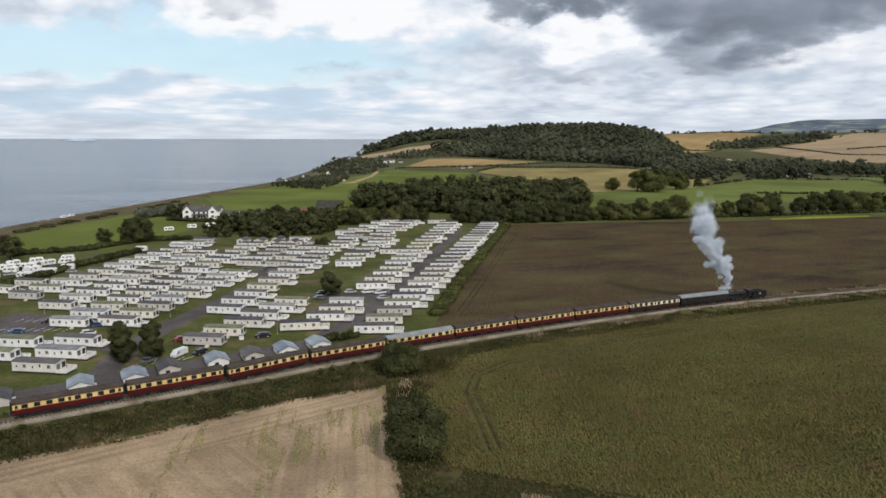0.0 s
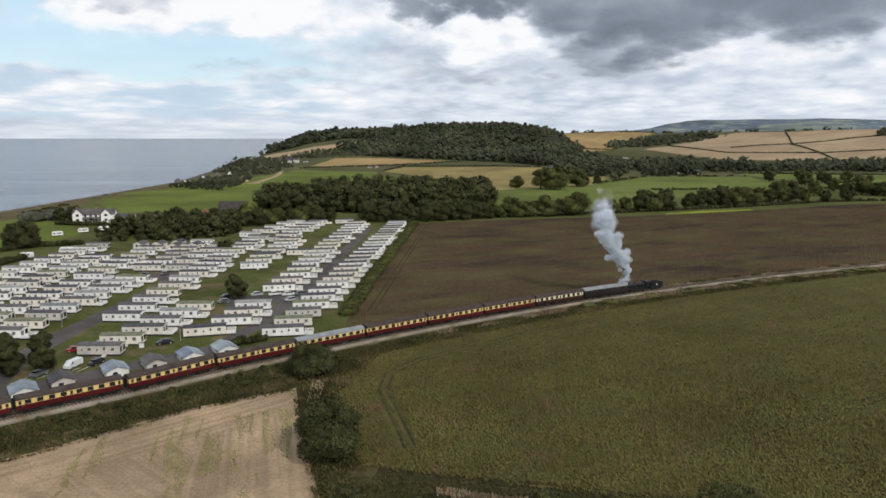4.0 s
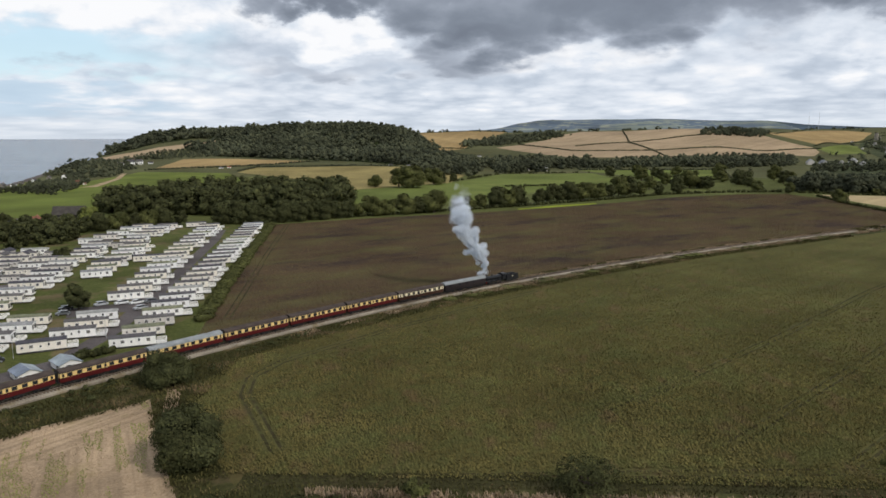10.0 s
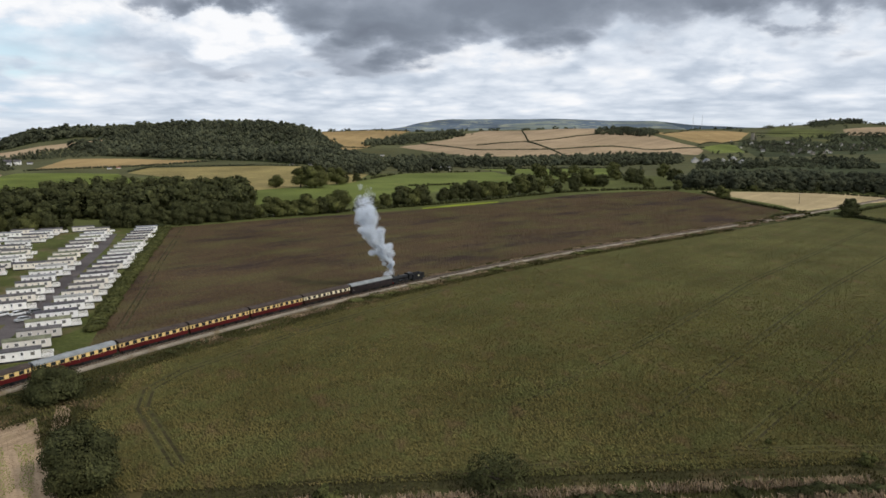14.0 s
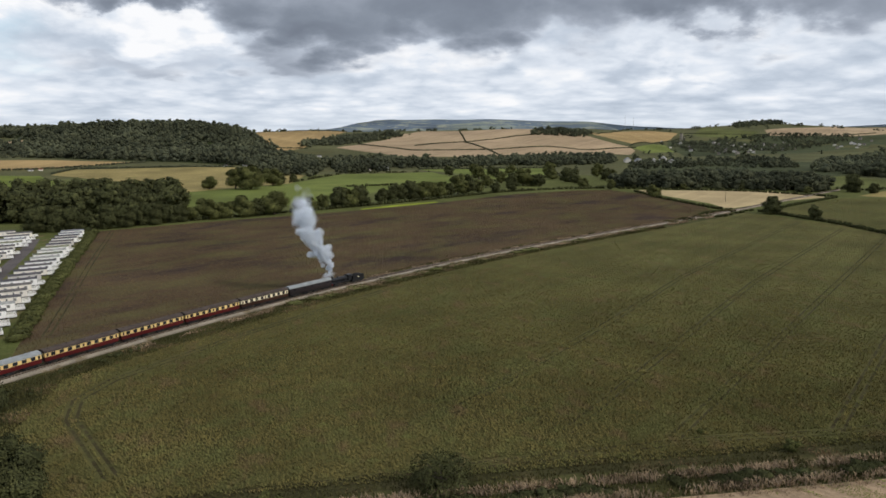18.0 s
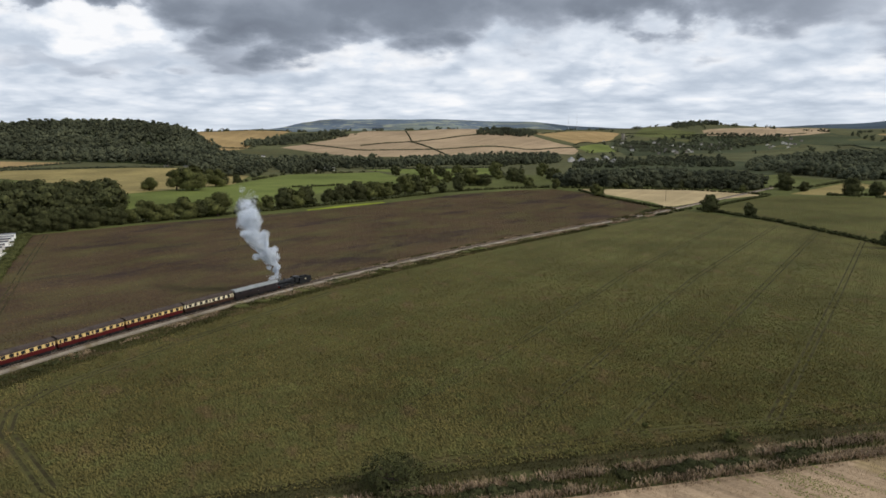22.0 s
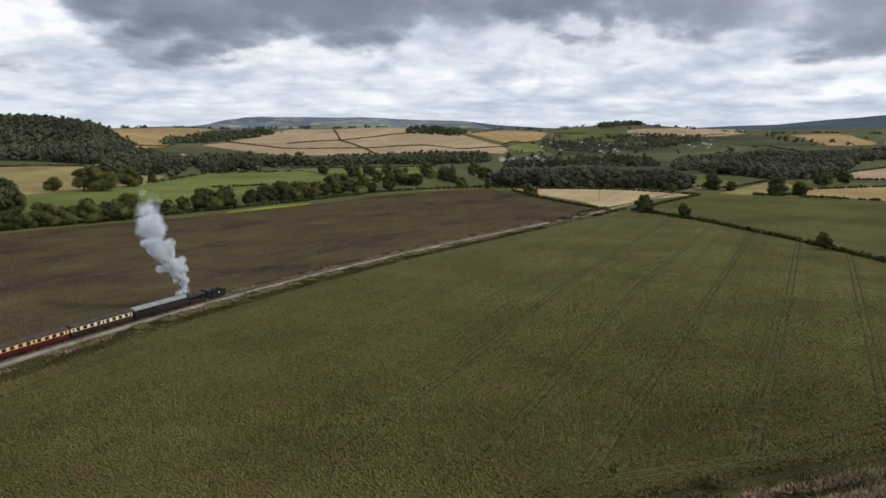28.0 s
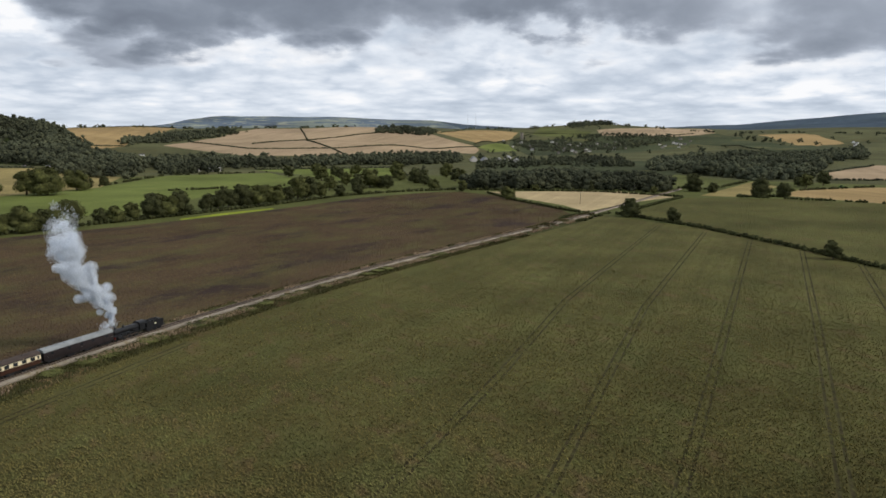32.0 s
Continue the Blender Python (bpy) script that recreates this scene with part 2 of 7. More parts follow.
# ---- materials ----
def material(name, light, dark, grain=1.0, patch=0.05, rough=0.9, bump=0.3, metal=0.0, world_space=False, patch_amount=0.5,
             third=None, third_at=0.62, islands=0.0, objects=0.0, stripes=None, spec=0.3, drift=None, mottles=()):
    """Two-scale procedural surface: fine grain between two colours, broad patches, a third colour in places, and relief."""
    m = bpy.data.materials.new(name)
    m.use_nodes = True
    t = m.node_tree
    bsdf = t.nodes["Principled BSDF"]
    bsdf.inputs["Roughness"].default_value, bsdf.inputs["Metallic"].default_value = rough, metal
    bsdf.inputs["Specular IOR Level"].default_value = spec
    if world_space:
        place = t.nodes.new("ShaderNodeNewGeometry").outputs["Position"]
    else:
        place = t.nodes.new("ShaderNodeTexCoord").outputs["Object"]

    def noisy(scale, detail, rough_=0.55, squash=None):
        n = t.nodes.new("ShaderNodeTexNoise")
        n.inputs["Scale"].default_value, n.inputs["Detail"].default_value, n.inputs["Roughness"].default_value = scale, detail, rough_
        if squash:
            mp = t.nodes.new("ShaderNodeMapping")
            mp.inputs["Rotation"].default_value = (0, 0, radians(squash[0]))
            mp.vector_type = "TEXTURE"
            mp.inputs["Scale"].default_value = (1 / squash[1], 1, 1)
            t.links.new(place, mp.inputs[0])
            t.links.new(mp.outputs[0], n.inputs["Vector"])
        else:
            t.links.new(place, n.inputs["Vector"])
        return n.outputs["Fac"]

    def ranged(v, lo, hi):
        n = t.nodes.new("ShaderNodeMapRange")
        n.inputs[1].default_value, n.inputs[2].default_value = lo, hi
        t.links.new(v, n.inputs[0])
        return n.outputs[0]

    def mixed(f, a, b, kind="MIX"):
        n = t.nodes.new("ShaderNodeMix")
        n.data_type, n.blend_type = "RGBA", kind
        for i, v in ((0, f), (6, a), (7, b)):
            if isinstance(v, (int, float)):
                n.inputs[i].default_value = v
            elif isinstance(v, tuple):
                n.inputs[i].default_value = (*v, 1)
            else:
                t.links.new(v, n.inputs[i])
        return n.outputs[2]

    fine = noisy(grain, 4.0)
    col = mixed(ranged(fine, 0.3, 0.7), dark, light)
    mean = tuple(0.5 * (p + q) for p, q in zip(light, dark))
    broad = ranged(noisy(patch, 4.0), 0.35, 0.65)
    if third:
        spot = ranged(noisy(patch * 1.7, 5.0, 0.65), third_at, third_at + 0.12)
        col = mixed(spot, col, third)
    # patches of other growth: how many a metre, colour, level, softness, and how they are drawn out
    for often, tint, level, soft_, drawn in mottles:
        col = mixed(ranged(noisy(often, 5.0, 0.62, drawn), level, level + soft_), col, tint)
    shade = mixed(broad, (1 - 0.5 * patch_amount,) * 3, (1 + 0.4 * patch_amount,) * 3)
    col = mixed(1.0, col, shade, "MULTIPLY")
    if stripes:
        angle, gap, amount = stripes
        rows = ranged(noisy(1.0 / gap, 2.0, 0.5, (angle, 0.02)), 0.4, 0.6)
        col = mixed(1.0, col, mixed(rows, (1 - amount,) * 3, (1 + amount * 0.6,) * 3), "MULTIPLY")
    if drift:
        # a slow change of tint from one side of the field to the other
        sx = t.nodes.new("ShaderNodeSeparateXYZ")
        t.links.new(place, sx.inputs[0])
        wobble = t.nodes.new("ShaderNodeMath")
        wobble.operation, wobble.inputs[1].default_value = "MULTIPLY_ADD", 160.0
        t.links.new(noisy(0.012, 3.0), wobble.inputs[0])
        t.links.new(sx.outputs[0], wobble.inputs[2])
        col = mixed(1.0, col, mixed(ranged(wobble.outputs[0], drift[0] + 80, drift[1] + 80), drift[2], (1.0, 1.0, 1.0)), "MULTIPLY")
    if islands or objects:
        if islands:
            v = t.nodes.new("ShaderNodeNewGeometry").outputs["Random Per Island"]
        else:
            v = t.nodes.new("ShaderNodeObjectInfo").outputs["Random"]
        a = islands or objects
        col = mixed(1.0, col, mixed(v, (1 - a, 1 - a, 1 - a * 0.7), (1 + a, 1 + a * 0.85, 1 + a * 0.5)), "MULTIPLY")
    t.links.new(col, bsdf.inputs["Base Color"])
    if bump:
        bp = t.nodes.new("ShaderNodeBump")
        bp.inputs["Strength"].default_value, bp.inputs["Distance"].default_value = bump, 0.5 / max(grain, 0.05)
        t.links.new(fine, bp.inputs["Height"])
        t.links.new(bp.outputs[0], bsdf.inputs["Normal"])
    return m


GROUND = dict(world_space=True, spec=0.03)
M_PASTURE = material("pasture", (0.118, 0.124, 0.042), (0.072, 0.079, 0.026), 0.8, 0.012, third=(0.164, 0.143, 0.0495), **GROUND)
M_BRIGHT = material("bright_pasture", (0.15, 0.172, 0.046), (0.106, 0.126, 0.033), 0.7, 0.01, third=(0.19, 0.18, 0.056), **GROUND)
GROWTH = ((0.24, (0.1, 0.095, 0.033), 0.5, 0.16, None), (0.075, (0.1, 0.097, 0.035), 0.5, 0.16, (25, 0.5)), (0.15, (0.114, 0.085, 0.04), 0.55, 0.14, (70, 0.6)))
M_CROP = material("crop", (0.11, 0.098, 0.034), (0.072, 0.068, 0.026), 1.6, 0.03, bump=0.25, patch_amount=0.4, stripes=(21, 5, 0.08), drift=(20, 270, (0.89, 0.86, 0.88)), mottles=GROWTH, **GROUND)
M_TRAM = material("wheel_track_soil", (0.056, 0.047, 0.022), (0.034, 0.029, 0.014), 1.6, 0.1, bump=0.4, mottles=((0.5, (0.07, 0.066, 0.025), 0.5, 0.1, None),), **GROUND)
M_CROP_EAST = material("crop_east", (0.1, 0.094, 0.033), (0.068, 0.068, 0.024), 0.8, 0.015, bump=0.5, third=(0.09, 0.07, 0.03), mottles=GROWTH, **GROUND)
WITHER = ((0.045, (0.094, 0.081, 0.036), 0.47, 0.16, (20, 0.6)), (0.032, (0.05, 0.035, 0.029), 0.52, 0.12, (16, 0.4)), (0.3, (0.1, 0.08, 0.037), 0.55, 0.14, None))
M_BROWN = material("brown_field", (0.104, 0.07, 0.039), (0.06, 0.041, 0.026), 0.9, 0.02, bump=0.5, patch_amount=0.3, stripes=(18, 4, 0.06), mottles=WITHER, **GROUND)
STUBBLE = dict(bump=0.4, third=(0.27, 0.2, 0.105), third_at=0.58, patch_amount=0.6, **GROUND)
M_STUBBLE = material("stubble", (0.43, 0.31, 0.2), (0.3, 0.214, 0.134), 1.6, 0.04, stripes=(36, 1.3, 0.16), **STUBBLE)
M_STUBBLE_MAIN = material("stubble_rows", (0.43, 0.31, 0.2), (0.3, 0.214, 0.134), 1.6, 0.04, stripes=(97, 1.5, 0.15), **STUBBLE)
M_STUBBLE_LEFT = material("stubble_slanting_rows", (0.43, 0.31, 0.2), (0.3, 0.214, 0.134), 1.6, 0.04, stripes=(132, 1.5, 0.13), **STUBBLE)
M_MEADOW = material("meadow", (0.142, 0.165, 0.036), (0.098, 0.12, 0.027), 0.7, 0.012, third=(0.15, 0.145, 0.045), **GROUND)
# island colour with the sea haze painted in
M_ISLE = material("hazy_island", (0.4, 0.47, 0.56), (0.36, 0.43, 0.52), 0.02, 0.004, bump=0.0, **GROUND)
M_CUTSTRAW = material("cut_straw", (0.45, 0.335, 0.215), (0.31, 0.23, 0.14), 0.3, 0.1, islands=0.15, bump=0.0, spec=0.05, world_space=True)
M_WEED = material("weed_leaves", (0.28, 0.3, 0.085), (0.19, 0.215, 0.06), 0.3, 0.1, islands=0.2, bump=0.0, spec=0.05, world_space=True)
M_PALE_STRAW = material("pale_cut_straw", (0.47, 0.36, 0.2), (0.36, 0.275, 0.15), 0.5, 0.02, patch_amount=0.35, third=(0.4, 0.3, 0.18), stripes=(25, 9, 0.12), **GROUND)
M_GOLD = material("ripe_wheat", (0.36, 0.25, 0.115), (0.28, 0.19, 0.085), 0.5, 0.006, third=(0.4, 0.3, 0.155), patch_amount=0.35, stripes=(60, 18, 0.08), **GROUND)
M_GOLD_PALE = material("cut_wheat", (0.385, 0.285, 0.178), (0.3, 0.215, 0.132), 0.5, 0.006, patch_amount=0.35, third=(0.35, 0.26, 0.12), stripes=(25, 16, 0.09), **GROUND)
M_DRY = material("dry_meadow", (0.3, 0.23, 0.095), (0.19, 0.155, 0.06), 0.4, 0.012, third=(0.14, 0.15, 0.05), **GROUND)
M_DARKGREEN = material("dark_pasture", (0.066, 0.074, 0.036), (0.046, 0.053, 0.027), 0.5, 0.006, third=(0.1, 0.095, 0.04), third_at=0.55, **GROUND)
M_YELLOWGREEN = material("charlock_strip", (0.26, 0.28, 0.03), (0.15, 0.19, 0.03), 0.3, 0.02, **GROUND)
# blue distance haze is mixed into the base colours of moor and far hill
M_HAZY_MOOR = material("hazy_moor", (0.12, 0.148, 0.178), (0.09, 0.115, 0.148), 0.012, 0.0022, bump=0.1, patch_amount=0.5, mottles=((0.0035, (0.2, 0.225, 0.19), 0.5, 0.06, (-30, 0.6)), (0.009, (0.26, 0.27, 0.21), 0.55, 0.04, None), (0.008, (0.08, 0.1, 0.125), 0.58, 0.06, None)), **GROUND)
M_HAZY_HILL = material("hazy_wooded_hill", (0.072, 0.095, 0.118), (0.05, 0.068, 0.088), 0.03, 0.003, bump=0.1, third=(0.08, 0.1, 0.09), third_at=0.58, **GROUND)
M_FARPASTURE = material("far_pasture", (0.11, 0.108, 0.05), (0.072, 0.074, 0.036), 0.3, 0.008, third=(0.095, 0.088, 0.038), third_at=0.5, **GROUND)
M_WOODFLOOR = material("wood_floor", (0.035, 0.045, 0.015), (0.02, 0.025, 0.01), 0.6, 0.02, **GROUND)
M_VERGE = material("rough_verge", (0.075, 0.072, 0.027), (0.04, 0.04, 0.016), 1.2, 0.05, bump=0.7, third=(0.14, 0.105, 0.055), third_at=0.55, **GROUND)
M_DRYGRASS_GROUND = material("dry_bank", (0.15, 0.118, 0.062), (0.075, 0.062, 0.031), 1.2, 0.06, bump=0.7, third=(0.06, 0.064, 0.022), **GROUND)
M_LAWN = material("site_lawn", (0.098, 0.108, 0.032), (0.058, 0.066, 0.02), 0.9, 0.05, third=(0.135, 0.105, 0.055), third_at=0.5, **GROUND)
M_TARMAC = material("tarmac", (0.128, 0.11, 0.106), (0.08, 0.069, 0.067), 1.5, 0.06, rough=0.85, bump=0.2, third=(0.14, 0.115, 0.1), third_at=0.6, **GROUND)
M_BEACH = material("shingle", (0.15, 0.125, 0.11), (0.085, 0.07, 0.064), 0.8, 0.03, bump=0.6, third=(0.2, 0.175, 0.15), third_at=0.6, **GROUND)
# unsown edge of the crop; the shade along it is painted into this colour
M_SHADED_MARGIN = material("shaded_field_margin", (0.058, 0.053, 0.022), (0.036, 0.034, 0.015), 1.4, 0.08, bump=0.5, third=(0.08, 0.066, 0.03), third_at=0.56, **GROUND)
M_BALLAST = material("ballast", (0.34, 0.292, 0.232), (0.19, 0.16, 0.125), 5.0, 0.12, bump=0.8, third=(0.19, 0.148, 0.09), third_at=0.52, **GROUND)
M_CLIFF = material("cliff_rock", (0.26, 0.2, 0.15), (0.13, 0.1, 0.08), 0.1, 0.02, bump=0.9, **GROUND)

M_LEAF = material("leaves", (0.122, 0.126, 0.044), (0.05, 0.056, 0.02), 0.7, 0.14, islands=0.3, bump=0.0, rough=0.9, spec=0.05, patch_amount=0.7)
M_LEAF_DARK = material("dark_leaves", (0.08, 0.083, 0.035), (0.034, 0.039, 0.017), 0.6, 0.1, islands=0.28, bump=0.0, rough=0.9, spec=0.03, patch_amount=0.8)
# far foliage, its colour lifted and blued to paint in distance haze
M_LEAF_HAZY = material("hazy_far_woodland_leaves", (0.096, 0.1, 0.057), (0.05, 0.056, 0.037), 0.035, 0.009, islands=0.09, bump=0.0, world_space=True, rough=0.9, spec=0.03, patch_amount=0.8, mottles=((0.075, (0.108, 0.108, 0.06), 0.57, 0.14, None), (0.06, (0.045, 0.05, 0.032), 0.52, 0.12, None)))
M_LEAF_LIGHT = material("yellow_green_leaves", (0.169, 0.182, 0.039), (0.0975, 0.117, 0.026), 0.7, 0.2, islands=0.3, bump=0.0)
M_GREYLEAF = material("grey_scrub_leaves", (0.13, 0.135, 0.10), (0.075, 0.08, 0.055), 0.7, 0.2, islands=0.3, bump=0.0)
M_BARK = material("bark", (0.11, 0.085, 0.06), (0.055, 0.042, 0.03), 4, 0.5, bump=0.8)
GREENER = ((0.24, (0.132, 0.14, 0.048), 0.5, 0.18, None), (0.075, (0.132, 0.141, 0.05), 0.5, 0.18, (25, 0.5)), (0.15, (0.168, 0.128, 0.058), 0.55, 0.14, (70, 0.6)))
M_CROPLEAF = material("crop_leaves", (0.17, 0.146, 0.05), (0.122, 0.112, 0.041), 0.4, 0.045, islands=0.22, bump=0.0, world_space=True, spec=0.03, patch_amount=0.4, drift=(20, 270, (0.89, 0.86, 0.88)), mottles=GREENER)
DRIED = ((0.045, (0.142, 0.114, 0.048), 0.47, 0.16, (20, 0.6)), (0.032, (0.074, 0.052, 0.042), 0.52, 0.12, (16, 0.4)), (0.3, (0.15, 0.122, 0.056), 0.55, 0.14, None))
M_BROWNLEAF = material("withered_crop_leaves", (0.158, 0.11, 0.058), (0.094, 0.065, 0.037), 0.4, 0.02, islands=0.35, bump=0.0, world_space=True, spec=0.03, patch_amount=0.3, mottles=DRIED)
M_STRAW = material("dry_grass_blades", (0.38, 0.285, 0.19), (0.22, 0.16, 0.103), 0.3, 0.08, islands=0.3, bump=0.0, world_space=True, third=(0.26, 0.17, 0.09), third_at=0.6, spec=0.05, patch_amount=0.6)
M_GRASSBLADE = material("verge_grass_blades", (0.1, 0.092, 0.034), (0.048, 0.046, 0.018), 0.2, 0.06, islands=0.25, bump=0.0, world_space=True, third=(0.19, 0.135, 0.075), third_at=0.53, spec=0.05, patch_amount=0.9)

M_WHITE = material("white_panel", (0.88, 0.86, 0.83), (0.78, 0.762, 0.735), 0.9, 0.2, rough=0.5, bump=0.05, objects=0.07, patch_amount=0.15)
M_CREAM = material("cream_panel", (0.8, 0.745, 0.66), (0.69, 0.64, 0.565), 0.9, 0.2, rough=0.5, bump=0.05, objects=0.08, patch_amount=0.12)
M_SAGE = material("pale_grey_panel", (0.6, 0.56, 0.52), (0.51, 0.475, 0.44), 0.9, 0.2, rough=0.5, bump=0.05, objects=0.08, patch_amount=0.12)
M_ROOF_GREY = material("grey_steel_roof", (0.115, 0.108, 0.11), (0.08, 0.076, 0.078), 1.2, 0.25, rough=0.75, bump=0.1, objects=0.3, spec=0.12)
M_ROOF_PALE = material("pale_grey_roof", (0.3, 0.3, 0.29), (0.22, 0.22, 0.215), 1.0, 0.25, rough=0.7, bump=0.1, objects=0.25, spec=0.15)
M_ROOF_GREEN = material("moss_green_roof", (0.19, 0.195, 0.125), (0.125, 0.13, 0.085), 1.0, 0.25, rough=0.75, bump=0.1, objects=0.2, spec=0.12)
M_ROOF_BLUE = material("blue_grey_roof", (0.27, 0.31, 0.345), (0.2, 0.23, 0.26), 1.0, 0.3, rough=0.6, bump=0.1, objects=0.25, spec=0.2)
M_TILE_RED = material("red_tile_roof", (0.3, 0.12, 0.07), (0.19, 0.075, 0.05), 1.0, 0.2, objects=0.2)
M_SLATE = material("slate_roof", (0.118, 0.108, 0.104), (0.072, 0.067, 0.066), 1.0, 0.2, rough=0.6, objects=0.25)
M_BRICK = material("brick_wall", (0.33, 0.18, 0.12), (0.22, 0.12, 0.08), 2.0, 0.2, objects=0.2)
M_STONE = material("stone_wall", (0.3, 0.27, 0.22), (0.2, 0.18, 0.15), 1.0, 0.2, objects=0.2)
M_TIMBER_DARK = material("dark_timber", (0.07, 0.06, 0.05), (0.04, 0.034, 0.03), 1.5, 0.3)
M_DECK = material("decking_timber", (0.62, 0.6, 0.55), (0.5, 0.48, 0.43), 2.0, 0.3, bump=0.2)
M_UNDER = material("dark_underside", (0.05, 0.048, 0.045), (0.03, 0.03, 0.028), 2.0, 0.3)
M_GLASS = material("dark_window_glass", (0.035, 0.04, 0.045), (0.025, 0.028, 0.03), 0.5, 0.1, rough=0.08, bump=0.0, spec=0.6)
# caravan panes in a paler, mottled grey than the dark glass
M_PALE_GLASS = material("pale_window_glass", (0.2, 0.195, 0.185), (0.1, 0.098, 0.095), 3.0, 0.5, rough=0.15, bump=0.0, spec=0.5, objects=0.3)
M_CRIMSON = material("crimson_paint", (0.105, 0.014, 0.014), (0.08, 0.011, 0.011), 0.8, 0.15, rough=0.35, bump=0.03, patch_amount=0.25)
M_CUSTARD = material("custard_paint", (0.78, 0.56, 0.22), (0.7, 0.49, 0.19), 0.8, 0.15, rough=0.35, bump=0.03, patch_amount=0.15)
M_PALE_CREAM = material("pale_cream_paint", (0.82, 0.72, 0.48), (0.75, 0.65, 0.42), 0.8, 0.15, rough=0.35, bump=0.03, patch_amount=0.15)
M_CHOCOLATE = material("chocolate_paint", (0.06, 0.027, 0.018), (0.042, 0.02, 0.013), 0.8, 0.15, rough=0.35, bump=0.03)
M_DARK_COACH = material("near_black_paint", (0.035, 0.026, 0.026), (0.022, 0.017, 0.017), 0.8, 0.15, rough=0.35, bump=0.03)
M_COACH_ROOF = material("brown_grey_roof", (0.085, 0.065, 0.055), (0.055, 0.042, 0.036), 0.7, 0.2, rough=0.85, bump=0.1, spec=0.1)
M_COACH_ROOF_PALE = material("pale_coach_roof", (0.29, 0.3, 0.3), (0.21, 0.22, 0.22), 0.7, 0.2, rough=0.6, bump=0.1)
M_BLACK = material("engine_black", (0.022, 0.022, 0.023), (0.012, 0.012, 0.013), 2.0, 0.4, rough=0.4, bump=0.1, third=(0.05, 0.045, 0.04))
M_COAL = material("coal", (0.03, 0.03, 0.03), (0.01, 0.01, 0.01), 4.0, 0.5, bump=1.0, rough=0.6)
M_RAIL = material("rail_steel", (0.2, 0.155, 0.12), (0.12, 0.085, 0.06), 3.0, 0.3, rough=0.6, metal=0.3)
M_SLEEPER = material("sleeper_timber", (0.14, 0.11, 0.085), (0.07, 0.055, 0.042), 3.0, 0.4, bump=0.5, objects=0.25)
M_GREEN_PAINT = material("green_paint", (0.1, 0.3, 0.04), (0.07, 0.22, 0.03), 0.8, 0.2, rough=0.4, bump=0.0)
M_RUBBER = material("tyre_rubber", (0.03, 0.03, 0.03), (0.02, 0.02, 0.02), 3.0, 0.3)
M_RED = material("red_paint", (0.45, 0.03, 0.02), (0.36, 0.025, 0.018), 1.0, 0.2, rough=0.4, bump=0.0)
M_LAMP = material("pale_lamp_lens", (0.8, 0.8, 0.75), (0.7, 0.7, 0.66), 1.0, 0.2, rough=0.3, bump=0.0)
M_POST = material("galvanised_post", (0.42, 0.42, 0.42), (0.32, 0.32, 0.32), 2.0, 0.3, rough=0.5, metal=0.3)
M_CAR = {k: material(k + "_car_paint", c, tuple(v * 0.85 for v in c), 0.8, 0.2, rough=0.25, bump=0.0, spec=0.6, patch_amount=0.1) for k, c in
         dict(white=(0.75, 0.75, 0.74), silver=(0.42, 0.43, 0.44), black=(0.025, 0.025, 0.028), blue=(0.04, 0.08, 0.2), red=(0.3, 0.025, 0.03), grey=(0.12, 0.125, 0.13)).items()}

M_SEA = bpy.data.materials.new("sea_water")
M_SEA.use_nodes = True
st = M_SEA.node_tree
sb = st.nodes["Principled BSDF"]
sb.inputs["Roughness"].default_value, sb.inputs["IOR"].default_value = 0.22, 1.33
sn = st.nodes.new("ShaderNodeTexNoise")
sn.inputs["Scale"].default_value, sn.inputs["Detail"].default_value, sn.inputs["Roughness"].default_value = 0.006, 12.0, 0.72
sg = st.nodes.new("ShaderNodeNewGeometry")
sm = st.nodes.new("ShaderNodeMapping")
sm.inputs["Scale"].default_value = (0.35, 1.6, 1)
st.links.new(sg.outputs["Position"], sm.inputs[0])
st.links.new(sm.outputs[0], sn.inputs["Vector"])
# light and dark of the ripples, painted as streaks into the base colour
sr = st.nodes.new("ShaderNodeValToRGB")
sr.color_ramp.elements[0].position, sr.color_ramp.elements[0].color = 0.4, (0.032, 0.047, 0.078, 1)
sr.color_ramp.elements[1].position, sr.color_ramp.elements[1].color = 0.62, (0.128, 0.145, 0.19, 1)
st.links.new(sn.outputs["Fac"], sr.inputs[0])
st.links.new(sr.outputs[0], sb.inputs["Base Color"])
sw = st.nodes.new("ShaderNodeTexNoise")
sw.inputs["Scale"].default_value, sw.inputs["Detail"].default_value = 0.12, 5.0
st.links.new(sm.outputs[0], sw.inputs["Vector"])
sbp = st.nodes.new("ShaderNodeBump")
sbp.inputs["Strength"].default_value, sbp.inputs["Distance"].default_value = 0.75, 2.5
st.links.new(sw.outputs["Fac"], sbp.inputs["Height"])
st.links.new(sbp.outputs[0], sb.inputs["Normal"])

M_STEAM = bpy.data.materials.new("steam")
M_STEAM.use_nodes = True
vt = M_STEAM.node_tree
vt.nodes.remove(vt.nodes["Principled BSDF"])
vd, vl = vt.nodes.new("ShaderNodeBsdfDiffuse"), vt.nodes.new("ShaderNodeBsdfTranslucent")
vd.inputs[0].default_value = vl.inputs[0].default_value = (0.86, 0.89, 0.93, 1)
va = vt.nodes.new("ShaderNodeMixShader")
va.inputs[0].default_value = 0.5
vt.links.new(vd.outputs[0], va.inputs[1])
vt.links.new(vl.outputs[0], va.inputs[2])
vt.links.new(va.outputs[0], vt.nodes["Material Output"].inputs[0])


